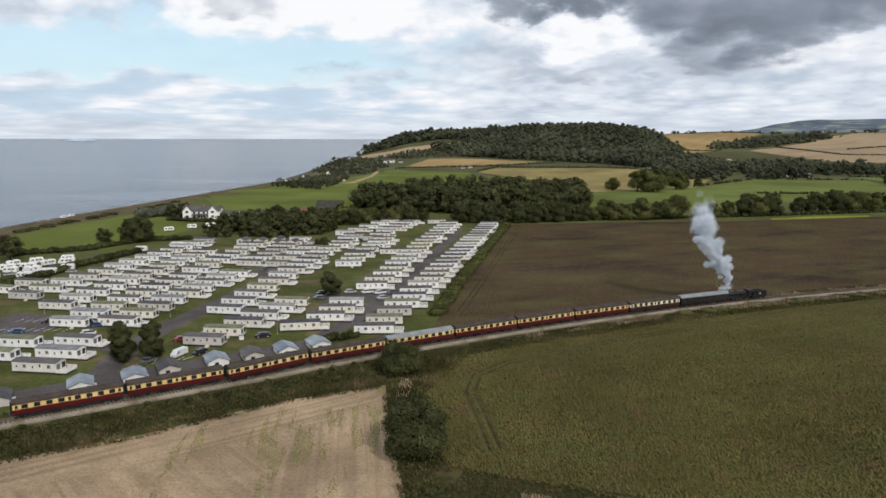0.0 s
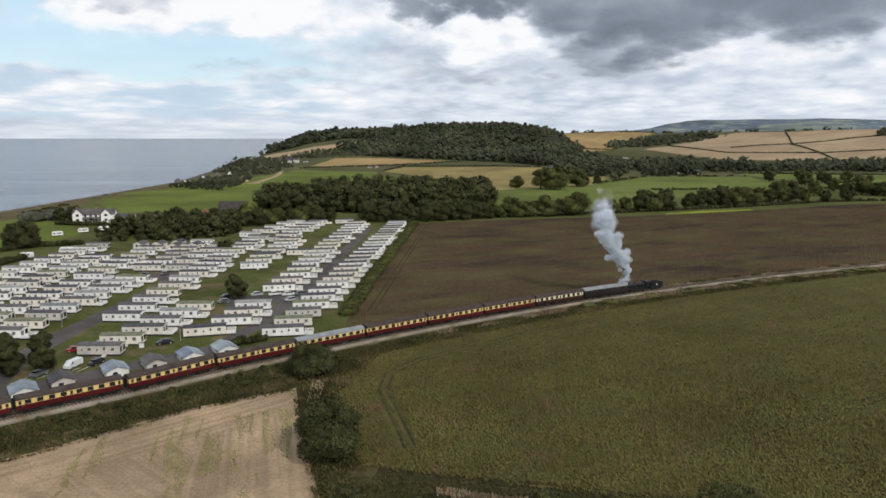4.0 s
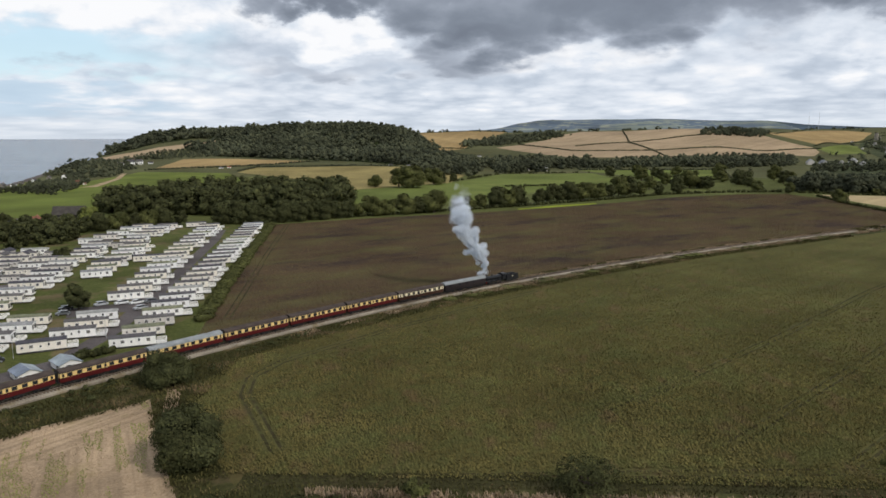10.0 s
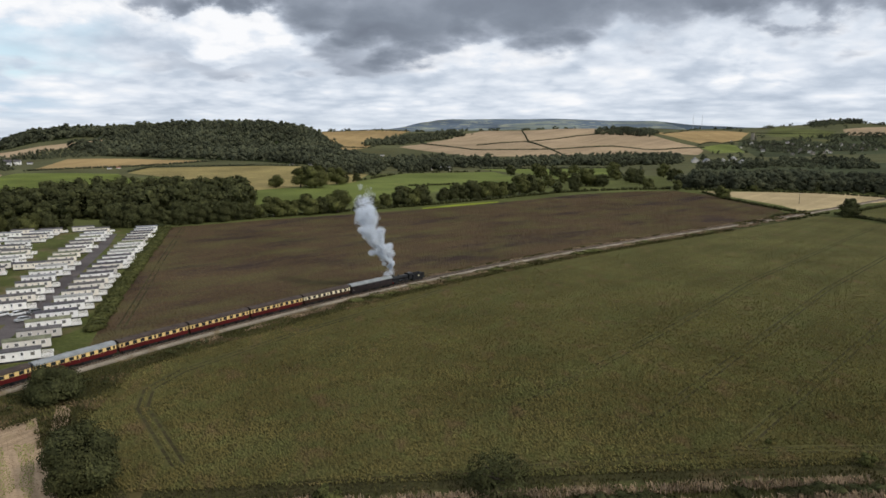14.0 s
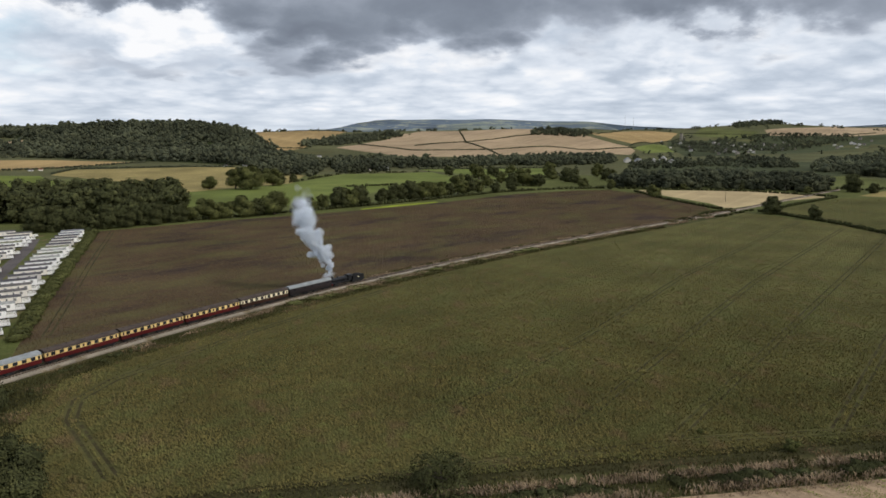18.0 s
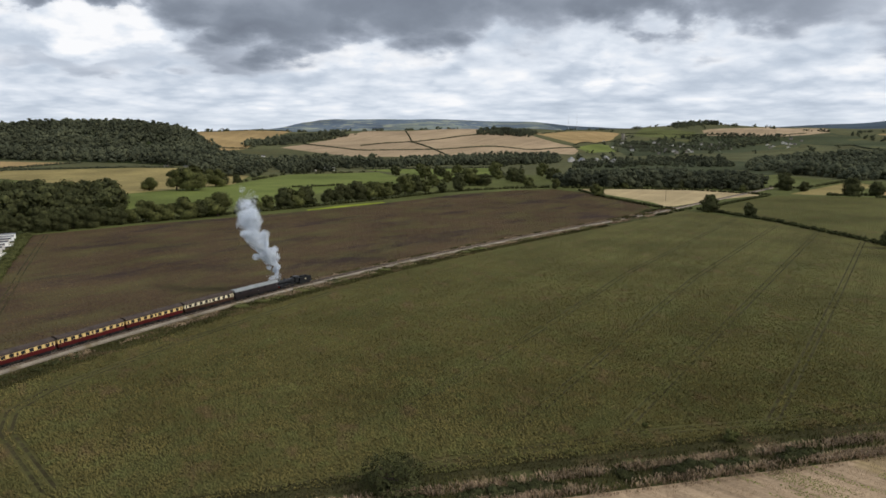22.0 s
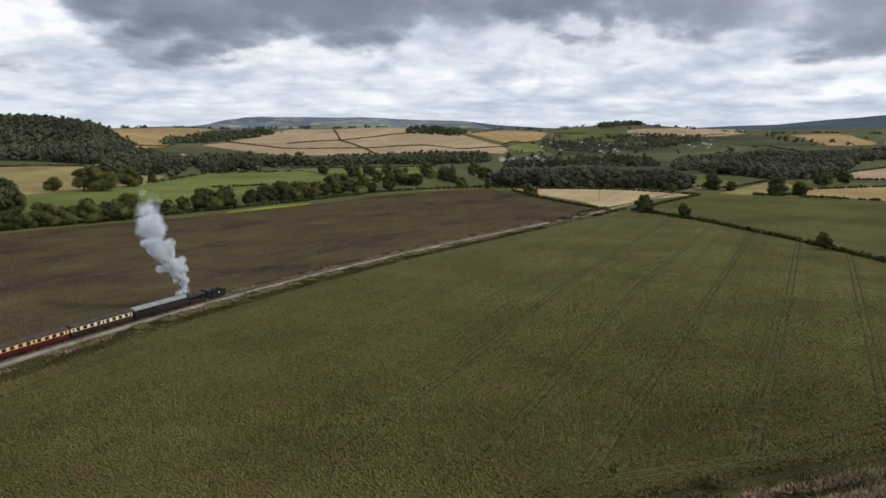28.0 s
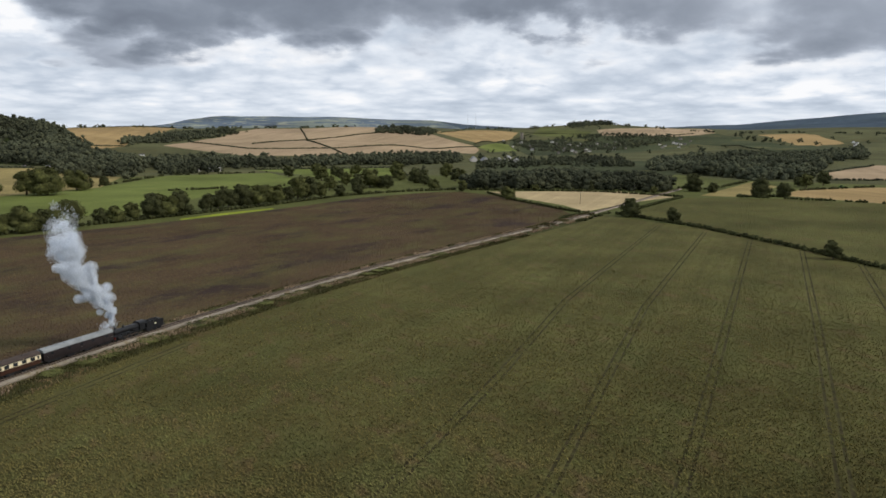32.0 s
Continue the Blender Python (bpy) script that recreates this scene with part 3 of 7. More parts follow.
# ---- the lie of the land: heights by bearing from the start and distance ----
RINGS = [0, 1000, 1450, 1800, 2200, 2900, 3600, 4500, 4950]
HILLS = {
    -60: (0, 0, 0, 0, 0, 0, 0, 0, 0), -7: (0, 0, 6, 10, 5, 0, 0, 0, 0), -5: (0, 0, 8, 32, 15, 0, 0, 0, 0), -3: (0, 0, 14, 52, 36, 0, 0, 0, 0),
    0: (0, 0, 18, 60, 43, 15, 0, 0, 0), 4: (0, 0, 18, 66, 48, 20, 10, 10, 10), 8: (0, 0, 18, 74, 56, 30, 20, 20, 20),
    12.5: (0, 0, 18, 79, 58, 30, 30, 40, 40), 15: (0, 0, 14, 67, 58, 40, 50, 70, 60), 17.5: (0, 0, 10, 48, 68, 50, 60, 112, 90),
    21: (0, 0, 6, 32, 69, 50, 80, 138, 110), 25: (0, 0, 5, 30, 62, 50, 80, 156, 130), 30: (0, 0, 5, 32, 67, 52, 80, 149, 125),
    35: (0, 0, 4, 38, 69, 56, 80, 157, 130), 40: (0, 0, 4, 30, 71, 58, 80, 142, 120), 43: (0, 0, 3, 20, 65, 60, 80, 138, 120),
    46: (0, 0, 3, 12, 44, 74, 70, 112, 100), 50: (0, 0, 2, 8, 20, 78, 70, 92, 85), 53: (0, 0, 2, 8, 14, 90, 80, 92, 85),
    56: (0, 0, 2, 8, 12, 96, 90, 96, 85), 60: (0, 0, 2, 8, 14, 86, 85, 98, 90), 63: (0, 0, 3, 10, 20, 76, 88, 108, 100),
    66: (0, 0, 4, 12, 26, 68, 85, 120, 110), 70: (0, 0, 5, 14, 30, 68, 90, 148, 130), 75: (0, 0, 5, 15, 35, 68, 98, 188, 160),
    110: (0, 0, 5, 15, 35, 60, 80, 150, 120), 180: (0, 0, 0, 5, 10, 20, 20, 30, 20),
}
BEARINGS = np.array(sorted(HILLS), float)
HEIGHTS = np.array([HILLS[b] for b in sorted(HILLS)], float)
COAST_Y = [-3000, 0, 450, 510, 610, 715, 895, 1275, 1920, 2150, 2600, 5000]
COAST_X = [-330, -300, -286, -280, -264, -248, -224, -227, -222, -120, 500, 3000]
SEA_Z = -5.0


def terrain(x, y):
    """Height of the ground, for arrays of places."""
    x, y = np.asarray(x, float), np.asarray(y, float)
    r, b = np.hypot(x, y), np.degrees(np.arctan2(x, y))
    col = np.clip(np.searchsorted(BEARINGS, b) - 1, 0, len(BEARINGS) - 2)
    u = np.clip((b - BEARINGS[col]) / (BEARINGS[col + 1] - BEARINGS[col]), 0, 1)
    ring = np.clip(np.searchsorted(RINGS, r, side="right") - 1, 0, len(RINGS) - 2)
    edge = np.array(RINGS, float)
    v = np.clip((r - edge[ring]) / (edge[ring + 1] - edge[ring]), 0, 1)
    v = 0.5 * v + 0.5 * v * v * (3 - 2 * v)
    low = HEIGHTS[col, ring] * (1 - u) + HEIGHTS[col + 1, ring] * u
    high = HEIGHTS[col, ring + 1] * (1 - u) + HEIGHTS[col + 1, ring + 1] * u
    h = low * (1 - v) + high * v
    # rolling of the far slopes
    roll = np.clip((r - 1100) / 900, 0, 1)
    h = h + roll * (3.0 * np.sin(x / 97 + 0.7) * np.cos(y / 133) + 1.6 * np.sin(x / 41 + y / 53))
    # the land falls away to the beach and below the sea
    inland = x - np.interp(y, COAST_Y, COAST_X)
    drop = np.clip((14 - inland) / 28, 0, 1)
    return h * (1 - drop) + drop * -14.0


def ground_z(x, y):
    return float(terrain(np.array([x]), np.array([y]))[0])


# ---- helpers for building ----
def part(name, mesh, mat, parent=None, label="", m=None):
    """One mesh object under a thing or a part; mesh is a bmesh (used up) or ready mesh data."""
    if isinstance(mesh, bmesh.types.BMesh):
        data = bpy.data.meshes.new(name)
        mesh.to_mesh(data)
        mesh.free()
    else:
        data = mesh
    if mat and not data.materials:
        data.materials.append(mat)
    ob = new(name, data)
    if parent:
        ob.parent = parent
    if m is not None:
        ob.matrix_local = m
    if label:
        tagged(ob, label)
    return ob


def quads(name, verts, faces, mat=None):
    """Mesh data from arrays of places and of four-cornered (or three-cornered) faces."""
    verts, faces = np.asarray(verts, np.float32), np.asarray(faces, np.int32)
    me = bpy.data.meshes.new(name)
    k = faces.shape[1]
    me.vertices.add(len(verts))
    me.vertices.foreach_set("co", verts.ravel())
    me.loops.add(faces.size)
    me.loops.foreach_set("vertex_index", faces.ravel())
    me.polygons.add(len(faces))
    me.polygons.foreach_set("loop_start", np.arange(0, faces.size, k, dtype=np.int32))
    me.update(calc_edges=True)
    me.validate()
    if mat:
        me.materials.append(mat)
    return me


def add_box(bm, x, y, z, sx, sy, sz, turn=0.0):
    """A box centred at x, y with its foot at z."""
    m = Matrix.Translation((x, y, z + sz / 2)) @ Matrix.Rotation(turn, 4, "Z") @ Matrix.Diagonal((sx, sy, sz, 1))
    bmesh.ops.create_cube(bm, size=1, matrix=m)
    return bm


def box(x, y, z, sx, sy, sz, bevel=0.0, turn=0.0):
    bm = add_box(bmesh.new(), x, y, z, sx, sy, sz, turn)
    if bevel:
        bmesh.ops.bevel(bm, geom=bm.edges[:], offset=bevel, segments=1, affect="EDGES")
    return bm


def add_tube(bm, a, b, r0, r1=None, sides=10):
    a, b = Vector(a), Vector(b)
    d = b - a
    m = Matrix.Translation((a + b) / 2) @ d.to_track_quat("Z", "Y").to_matrix().to_4x4()
    bmesh.ops.create_cone(bm, cap_ends=True, segments=sides, radius1=r0, radius2=r0 if r1 is None else r1, depth=d.length, matrix=m)
    return bm


def tube(a, b, r0, r1=None, sides=10):
    return add_tube(bmesh.new(), a, b, r0, r1, sides)


def prism(profile, x0, x1, bm=None):
    """A closed profile in y, z drawn out along x."""
    bm = bm or bmesh.new()
    a = [bm.verts.new((x0, y, z)) for y, z in profile]
    c = [bm.verts.new((x1, y, z)) for y, z in profile]
    n = len(profile)
    for i in range(n):
        bm.faces.new((a[i], a[(i + 1) % n], c[(i + 1) % n], c[i]))
    bm.faces.new(list(reversed(a)))
    bm.faces.new(c)
    bmesh.ops.recalc_face_normals(bm, faces=bm.faces[:])
    return bm


def at(x, y, turn=0.0, scale=1.0, z=None):
    """The pose of a thing on the ground, turned by degrees."""
    return pose(x, y, ground_z(x, y) if z is None else z, 0, 0, turn) @ Matrix.Diagonal((scale, scale, scale, 1))


# ---- the railway's line ----
def track_y(x):
    x = np.asarray(x, float)
    mid = 1.1716e-06 * x**3 - 1.13526e-03 * x**2 + 0.588183 * x + 183.565
    return np.where(x < -40, 157.7 + 0.63 * (x + 40), np.where(x > 440, 322.4 + 0.27 * (x - 440), mid))


TRACK_X = np.arange(-260.0, 720.0, 2.0)
TRACK = np.stack([TRACK_X, track_y(TRACK_X)], 1)
TRACK_S = np.r_[0, np.cumsum(np.hypot(*np.diff(TRACK, axis=0).T))]


def along(s, side=0.0):
    """A place on the line, s metres along it and some metres to its left, and the heading there in degrees."""
    x, y = np.interp(s, TRACK_S, TRACK[:, 0]), np.interp(s, TRACK_S, TRACK[:, 1])
    x2, y2 = np.interp(s + 1, TRACK_S, TRACK[:, 0]), np.interp(s + 1, TRACK_S, TRACK[:, 1])
    h = math.atan2(y2 - y, x2 - x)
    return x - side * math.sin(h), y + side * math.cos(h), math.degrees(h)


def beside(x0, x1, side, step=20):
    """Places along the line at some metres to its left, between two values of x."""
    n = max(2, int(abs(x1 - x0) / step) + 1)
    out = []
    for x in np.linspace(x0, x1, n):
        px, py, _ = along(float(np.interp(x, TRACK[:, 0], TRACK_S)), side)
        out.append((round(px, 1), round(py, 1)))
    return out


# ---- fields: outlines on the plan, later ones over earlier ones ----
FIELDS = []


def field(name, mat, outline):
    """One field of the plan; later fields lie over earlier ones."""
    FIELDS.append((name, mat, outline))


field("hazy_moor", M_HAZY_MOOR, [(900, 4900), (560, 3300), (1500, 2900), (2800, 2700), (3200, 3200), (3900, 3000), (2500, 4300)])
field("far_hill", M_HAZY_HILL, [(2600, 2450), (3200, 1500), (3700, 300), (4900, 300), (4300, 2400), (3300, 3600)])
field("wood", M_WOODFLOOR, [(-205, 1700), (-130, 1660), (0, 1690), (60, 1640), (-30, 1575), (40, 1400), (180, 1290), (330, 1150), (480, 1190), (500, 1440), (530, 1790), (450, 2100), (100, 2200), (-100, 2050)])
field("cliff_field", M_GOLD_PALE, [(-182, 1560), (-190, 1640), (-115, 1600), (-37, 1626), (45, 1642), (38, 1610), (-44, 1560), (-108, 1488)])
field("gold_strip", M_GOLD, [(-65, 1175), (-26, 1360), (69, 1330), (189, 1250), (110, 1200), (15, 1165)])
field("dry_meadow", M_DRY, [(52, 1073), (80, 1150), (195, 1140), (308, 1122), (352, 929), (278, 781), (110, 690), (120, 900)])
field("headland_pasture", M_MEADOW, [(-170, 534), (-240, 700), (-190, 860), (-130, 960), (-84, 1121), (39, 1064), (60, 900), (-60, 700), (-70, 540)])
field("headland_track", M_STUBBLE, [(-124, 846), (-106, 850), (-97, 1000), (-99, 1110), (-105, 1110), (-104, 1000), (-114, 876)])
field("sea_field", M_MEADOW, [(-262, 376), (-245, 533), (-176, 470), (-150, 420), (-165, 347), (-210, 320)])
field("valley_pasture", M_BRIGHT, [(100, 560), (110, 690), (278, 781), (404, 922), (540, 904), (492, 760), (425, 669), (330, 640), (240, 560), (150, 520)])
field("gold_slope", M_GOLD_PALE, [(665, 1550), (772, 1641), (930, 1780), (1090, 1900), (1190, 1800), (1400, 1640), (1440, 1375), (1374, 1290), (1240, 1190), (901, 1215), (740, 1350)])
field("gold_hill_a", M_GOLD, [(484, 1600), (560, 1870), (660, 2080), (900, 2000), (700, 1760), (590, 1560), (520, 1510)])
field("gold_hill_b", M_GOLD_PALE, [(772, 1641), (930, 1780), (1090, 1900), (1172, 1790), (1036, 1580), (877, 1545), (806, 1450)])
field("gold_hill_c", M_GOLD_PALE, [(1185, 1780), (1290, 1760), (1400, 1640), (1253, 1600), (1147, 1556), (1050, 1572)])
field("gold_hill_d", M_GOLD_PALE, [(1056, 1548), (1238, 1561), (1400, 1560), (1440, 1375), (1240, 1330), (994, 1330)])
field("gold_hill_e", M_GOLD_PALE, [(864, 1515), (1000, 1500), (960, 1348), (818, 1422)])
field("gold_hill_f", M_GOLD_PALE, [(665, 1550), (790, 1400), (980, 1310), (1374, 1290), (1240, 1190), (901, 1215), (740, 1350)])
field("gold_hill_g", M_GOLD, [(1700, 1890), (2000, 1940), (2032, 1712), (1855, 1588), (1490, 1410), (1470, 1600)])
field("gold_hill_h", M_GOLD_PALE, [(2216, 1500), (2465, 1440), (2662, 1272), (2330, 1234), (2096, 1267), (2090, 1391)])
field("green_hill", M_PASTURE, [(2002, 1623), (2273, 1800), (2175, 1530), (2119, 1433), (2029, 1439)])
field("dark_pasture", M_DARKGREEN, [(2125, 1223), (2420, 1218), (2342, 1044), (1967, 589), (1624, 585), (2052, 965)])
field("gold_far_right", M_GOLD, [(2521, 1055), (2623, 937), (2259, 703), (2036, 702)])
field("pale_right", M_GOLD_PALE, [(1171, 403), (1447, 412), (1500, 300), (1066, 280), (1022, 347)])
field("gold_right", M_GOLD, [(718, 299), (814, 313), (914, 268), (960, 150), (697, 180)])
field("middle_pasture", M_BRIGHT, [(554, 972), (760, 891), (632, 730), (516, 690), (549, 828)])
field("gold_crest", M_GOLD_PALE, [(2194, 1477), (2329, 1423), (3012, 1462), (2499, 1196), (2171, 1203), (2043, 1343)])
field("crest_pasture", M_PASTURE, [(1962, 1583), (2152, 1630), (2186, 1495), (1992, 1452)])
field("slope_pasture", M_DARKGREEN, [(2190, 1193), (2479, 1177), (2331, 996), (2160, 940)])
field("gold_slope_east", M_GOLD, [(2503, 1029), (2588, 932), (2283, 717), (2212, 710), (2360, 937)])
field("village_green", M_BRIGHT, [(1434, 1359), (1756, 1457), (1524, 1217), (1365, 1245)])
field("olive_field", M_PASTURE, [(889, 545), (958, 524), (887, 405), (732, 366), (713, 440)])
field("yellow_green_field", M_DRY, [(656, 346), (896, 398), (839, 346), (672, 311)])
field("village_ground", M_DARKGREEN, [(1300, 1040), (1500, 1060), (2000, 1040), (2250, 1150), (2110, 1420), (1800, 1550), (1560, 1350)])
field("valley_floor", M_DARKGREEN, [(720, 560), (1000, 520), (1300, 760), (1250, 960), (1000, 900), (800, 760)])
field("north_margin", M_PASTURE, [(100, 452), (167, 462), (226, 470), (306, 490), (404, 524), (490, 530), (480, 556), (402, 556), (302, 524), (223, 500), (165, 490), (100, 478)])
field("site_ground", M_LAWN, beside(-240, -3, 5) + [(6, 262), (19, 331), (40, 445), (-10, 462), (-70, 470), (-120, 400), (-150, 330), (-175, 300), (-190, 240), (-260, 150)])
field("brown_field", M_BROWN, beside(-3, 432, 5) + [(470, 372), (510, 462), (515, 518), (478, 530), (404, 526), (306, 492), (226, 472), (167, 464), (105, 457), (41, 444), (20, 331), (7, 262)])
field("strip", M_YELLOWGREEN, [(222, 474), (260, 483), (300, 493), (302, 501), (258, 493), (224, 481)])
field("north_verge", M_VERGE, beside(-260, 440, 2) + beside(440, -260, 6))
field("south_verge", M_VERGE, beside(-260, 445, -2) + beside(445, 0, -13) + [(-2, 150), (4, 107), (-4, 94), (-11, 100), (-13, 127), (-18, 146), (-34, 138), (-56, 121), (-76, 110), (-140, 64), (-300, -14)])
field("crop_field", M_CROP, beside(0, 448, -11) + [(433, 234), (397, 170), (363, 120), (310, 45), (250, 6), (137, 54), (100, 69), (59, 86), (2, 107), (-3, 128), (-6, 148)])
field("crop_margin", M_SHADED_MARGIN, [(2, 107), (59, 86), (100, 69), (137, 54), (250, 6), (252, 10.5), (139, 58.5), (102, 73.5), (61, 90.5), (4, 111.5)])
field("east_field", M_CROP_EAST, [(468, 310), (629, 344), (680, 280), (700, 200), (640, 40), (330, 30), (368, 118), (402, 168), (438, 233)])
field("pale_stubble", M_PALE_STRAW, [(535, 505), (592, 462), (640, 420), (622, 354), (552, 352), (458, 336), (484, 372), (518, 462)])
field("stubble_field", M_STUBBLE, [(-300, -10), (-140, 68), (-76, 114), (-56, 125), (-34, 142), (-12, 152), (-9.5, 127), (-5, 100.5), (60, 75.5), (79, 67.8), (131, 46.6), (230, 6.3), (420, -80), (300, -300), (-300, -300)])
field("stubble_main", M_STUBBLE_MAIN, [(-28, 128), (-14, 137), (-9.4, 129), (-4.5, 100.8), (60, 75.8), (79, 68.1), (131, 46.9), (230, 6.6), (300, -100), (-20, -100)])
field("stubble_slant", M_STUBBLE_LEFT, [(-28.5, 128), (-48, 114.5), (-68, 103.5), (-132, 57), (-280, -40), (-20.5, -100)])
field("shore_bank", M_DRYGRASS_GROUND, [(-247, 391), (-248, 403), (-244, 442), (-238, 491), (-232, 541), (-224, 541), (-222, 498), (-229, 467), (-236, 431), (-241, 398), (-240, 380)])
field("near_bank", M_VERGE, [(-9, 150), (-6, 148), (-3, 128), (2, 107), (59, 86), (100, 69), (137, 54), (250, 6), (229, 5.9), (131, 45.8), (79, 67.0), (60, 74.7), (-5.4, 99.5), (-10.2, 127), (-13, 153)])
FIELDS.append(("gap_dirt", M_STUBBLE, [(-10.5, 142), (-7.6, 142), (-6.6, 156), (-9.6, 157)]))
ROADS = [
    ("track_road", [(-200, 68), (-140, 108), (-100, 139), (-60, 167), (-36, 184)], 7),
    ("east_road", [(-36, 184), (-26, 212), (-14, 276), (5, 388), (10, 430)], 5.5),
    ("middle_road", [(-80, 158), (-83, 180), (-80, 205), (-72, 250), (-62, 320), (-55, 380)], 7),
    ("car_park", [(-128, 188), (-122, 214)], 26),
    ("tree_car_park", [(-42, 238), (-14, 243)], 13),
    ("upper_car_park", [(-98, 282), (-66, 287)], 15),
    ("west_road", [(-240, 150), (-165, 215), (-160, 330)], 6),
    ("cross_road", [(-110, 186), (-83, 180)], 7),
]
TRAMLINES = [[(163, 57), (287, 103), (370, 134)], [(126, 66.4), (255, 114), (390, 165)], [(99, 80.7), (248, 137), (410, 198)], [(84, 93), (159, 126), (234, 158.6), (420, 228)], [(70, 112), (150, 147), (222, 181), (430, 262)],
             [(5, 108), (61, 91), (103, 77.4), (126, 66.7), (166, 54), (240, 24)], [(9.5, 118), (7.5, 135), (6, 148), (8, 158.5), (16, 168), (49, 188), (110, 219)]]
BROWN_LINES = [[(5, 216), (14, 262), (27, 331), (49, 440)], [(60, 440), (167, 455), (300, 482)]]


def wheel_marks(line, half=0.95):
    """The two wheel marks beside a line."""
    out = []
    for side in (-half, half):
        row = []
        for i, (px, py) in enumerate(line):
            ax, ay = line[max(i - 1, 0)]
            bx, by = line[min(i + 1, len(line) - 1)]
            h = math.atan2(by - ay, bx - ax)
            row.append((px - math.sin(h) * side, py + math.cos(h) * side))
        out.append(row)
    return out


for line in TRAMLINES + BROWN_LINES:
    for row in wheel_marks(line):
        ROADS.append(("wheel_track", row, 0.62))
for road_name, line, width in ROADS:
    left, right = [], []
    for i, (px, py) in enumerate(line):
        ax, ay = line[max(i - 1, 0)]
        bx, by = line[min(i + 1, len(line) - 1)]
        h = math.atan2(by - ay, bx - ax)
        left.append((px - math.sin(h) * width / 2, py + math.cos(h) * width / 2))
        right.append((px + math.sin(h) * width / 2, py - math.cos(h) * width / 2))
    FIELDS.append((road_name, M_TRAM if road_name == "wheel_track" else M_TARMAC, left + right[::-1]))


def inside(poly, x, y):
    hit = np.zeros(len(x), bool)
    n = len(poly)
    for i in range(n):
        (ax, ay), (bx, by) = poly[i], poly[(i + 1) % n]
        if ay == by:
            continue
        cross = (ay > y) != (by > y)
        hit ^= cross & (x < (bx - ax) * (y - ay) / (by - ay) + ax)
    return hit


def build_ground():
    from mathutils.geometry import delaunay_2d_cdt
    pts, edges = [], []
    radii = [0.5] + list(range(80, 1000, 70)) + list(range(1000, 2450, 36)) + list(range(2450, 4960, 110)) + [4980]
    for k, r in enumerate(radii):
        for b in list(np.arange(-34, 84, 1.3)) + list(range(90, 320, 10)):
            b = radians(b + 0.5 * (k % 2))
            pts.append((r * math.sin(b), r * math.cos(b)))
    for y in np.arange(0, 2700, 18.0):
        cx = np.interp(y, COAST_Y, COAST_X)
        for off in (-16, -9, -2, 5, 12, 24):
            pts.append((cx + off, y + off * 0.2))
    for _, _, poly in FIELDS:
        first = len(pts)
        for i, (ax, ay) in enumerate(poly):
            bx, by = poly[(i + 1) % len(poly)]
            far = math.hypot(ax, ay) > 1000
            n = max(1, int(math.hypot(bx - ax, by - ay) / (40 if far else 400)))
            for k in range(n):
                pts.append((ax + (bx - ax) * k / n, ay + (by - ay) * k / n))
        count = len(pts) - first
        edges += [(first + k, first + (k + 1) % count) for k in range(count)]
    v, _, f, _, _, _ = delaunay_2d_cdt([Vector(p) for p in pts], edges, [], 0, 0.01)
    v = np.array([(p[0], p[1]) for p in v])
    f = np.array(f)
    mid = v[f].mean(1)
    x, y = mid[:, 0], mid[:, 1]
    mats = [M_PASTURE, M_BEACH, M_CLIFF, M_FARPASTURE, M_DRYGRASS_GROUND]
    index = np.zeros(len(f), int)
    inland = x - np.interp(y, COAST_Y, COAST_X)
    index[np.hypot(x, y) > 1000] = 3
    index[(inland < 44) & (y < 800)] = 4
    index[inland < 24] = 1
    index[(inland < 24) & (y > 1500)] = 2
    for _, mat, poly in FIELDS:
        if mat not in mats:
            mats.append(mat)
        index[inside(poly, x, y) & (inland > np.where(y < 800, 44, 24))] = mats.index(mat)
    z = terrain(v[:, 0], v[:, 1])
    me = quads("ground", np.c_[v, z], f)
    for m in mats:
        me.materials.append(m)
    me.polygons.foreach_set("material_index", index.astype(np.int32))
    me.polygons.foreach_set("use_smooth", np.ones(len(f), bool))
    me.update()
    tagged(new("ground", me), "farmland of green, brown and golden fields below wooded hills", "ground", kind="structure")


build_ground()

# the sea, out to the horizon
gx, gy = np.meshgrid(np.linspace(-4900, 3000, 60), np.linspace(-3000, 4990, 60), indexing="ij")
gr = np.minimum(np.hypot(gx, gy), 4990)
gz = SEA_Z + 40 * (gr / 4900) ** 4
gi = np.arange(3600).reshape(60, 60)
gf = np.stack([gi[:-1, :-1], gi[1:, :-1], gi[1:, 1:], gi[:-1, 1:]], -1).reshape(-1, 4)
keep = gx[:-1, :-1].ravel() < np.interp(gy[:-1, :-1].ravel(), COAST_Y, COAST_X) + 150
tagged(new("water", quads("water", np.c_[gx.ravel(), gy.ravel(), gz.ravel()], gf[keep], M_SEA)), "calm grey-blue sea with pale streaks to the horizon", "sea", kind="structure")


# ---- the railway: ballast bed, sleepers and rails ----
def swept(name, profile, s0, s1, step, mat):
    """A profile in side, height drawn along the line."""
    ss = np.arange(s0, s1, step)
    V, n = [], len(profile)
    for s in ss:
        for side, z in profile:
            x, y, _ = along(s, side)
            V.append((x, y, z))
    F = [(i * n + k, i * n + (k + 1) % n, (i + 1) * n + (k + 1) % n, (i + 1) * n + k) for i in range(len(ss) - 1) for k in range(n)]
    return quads(name, V, F, mat)


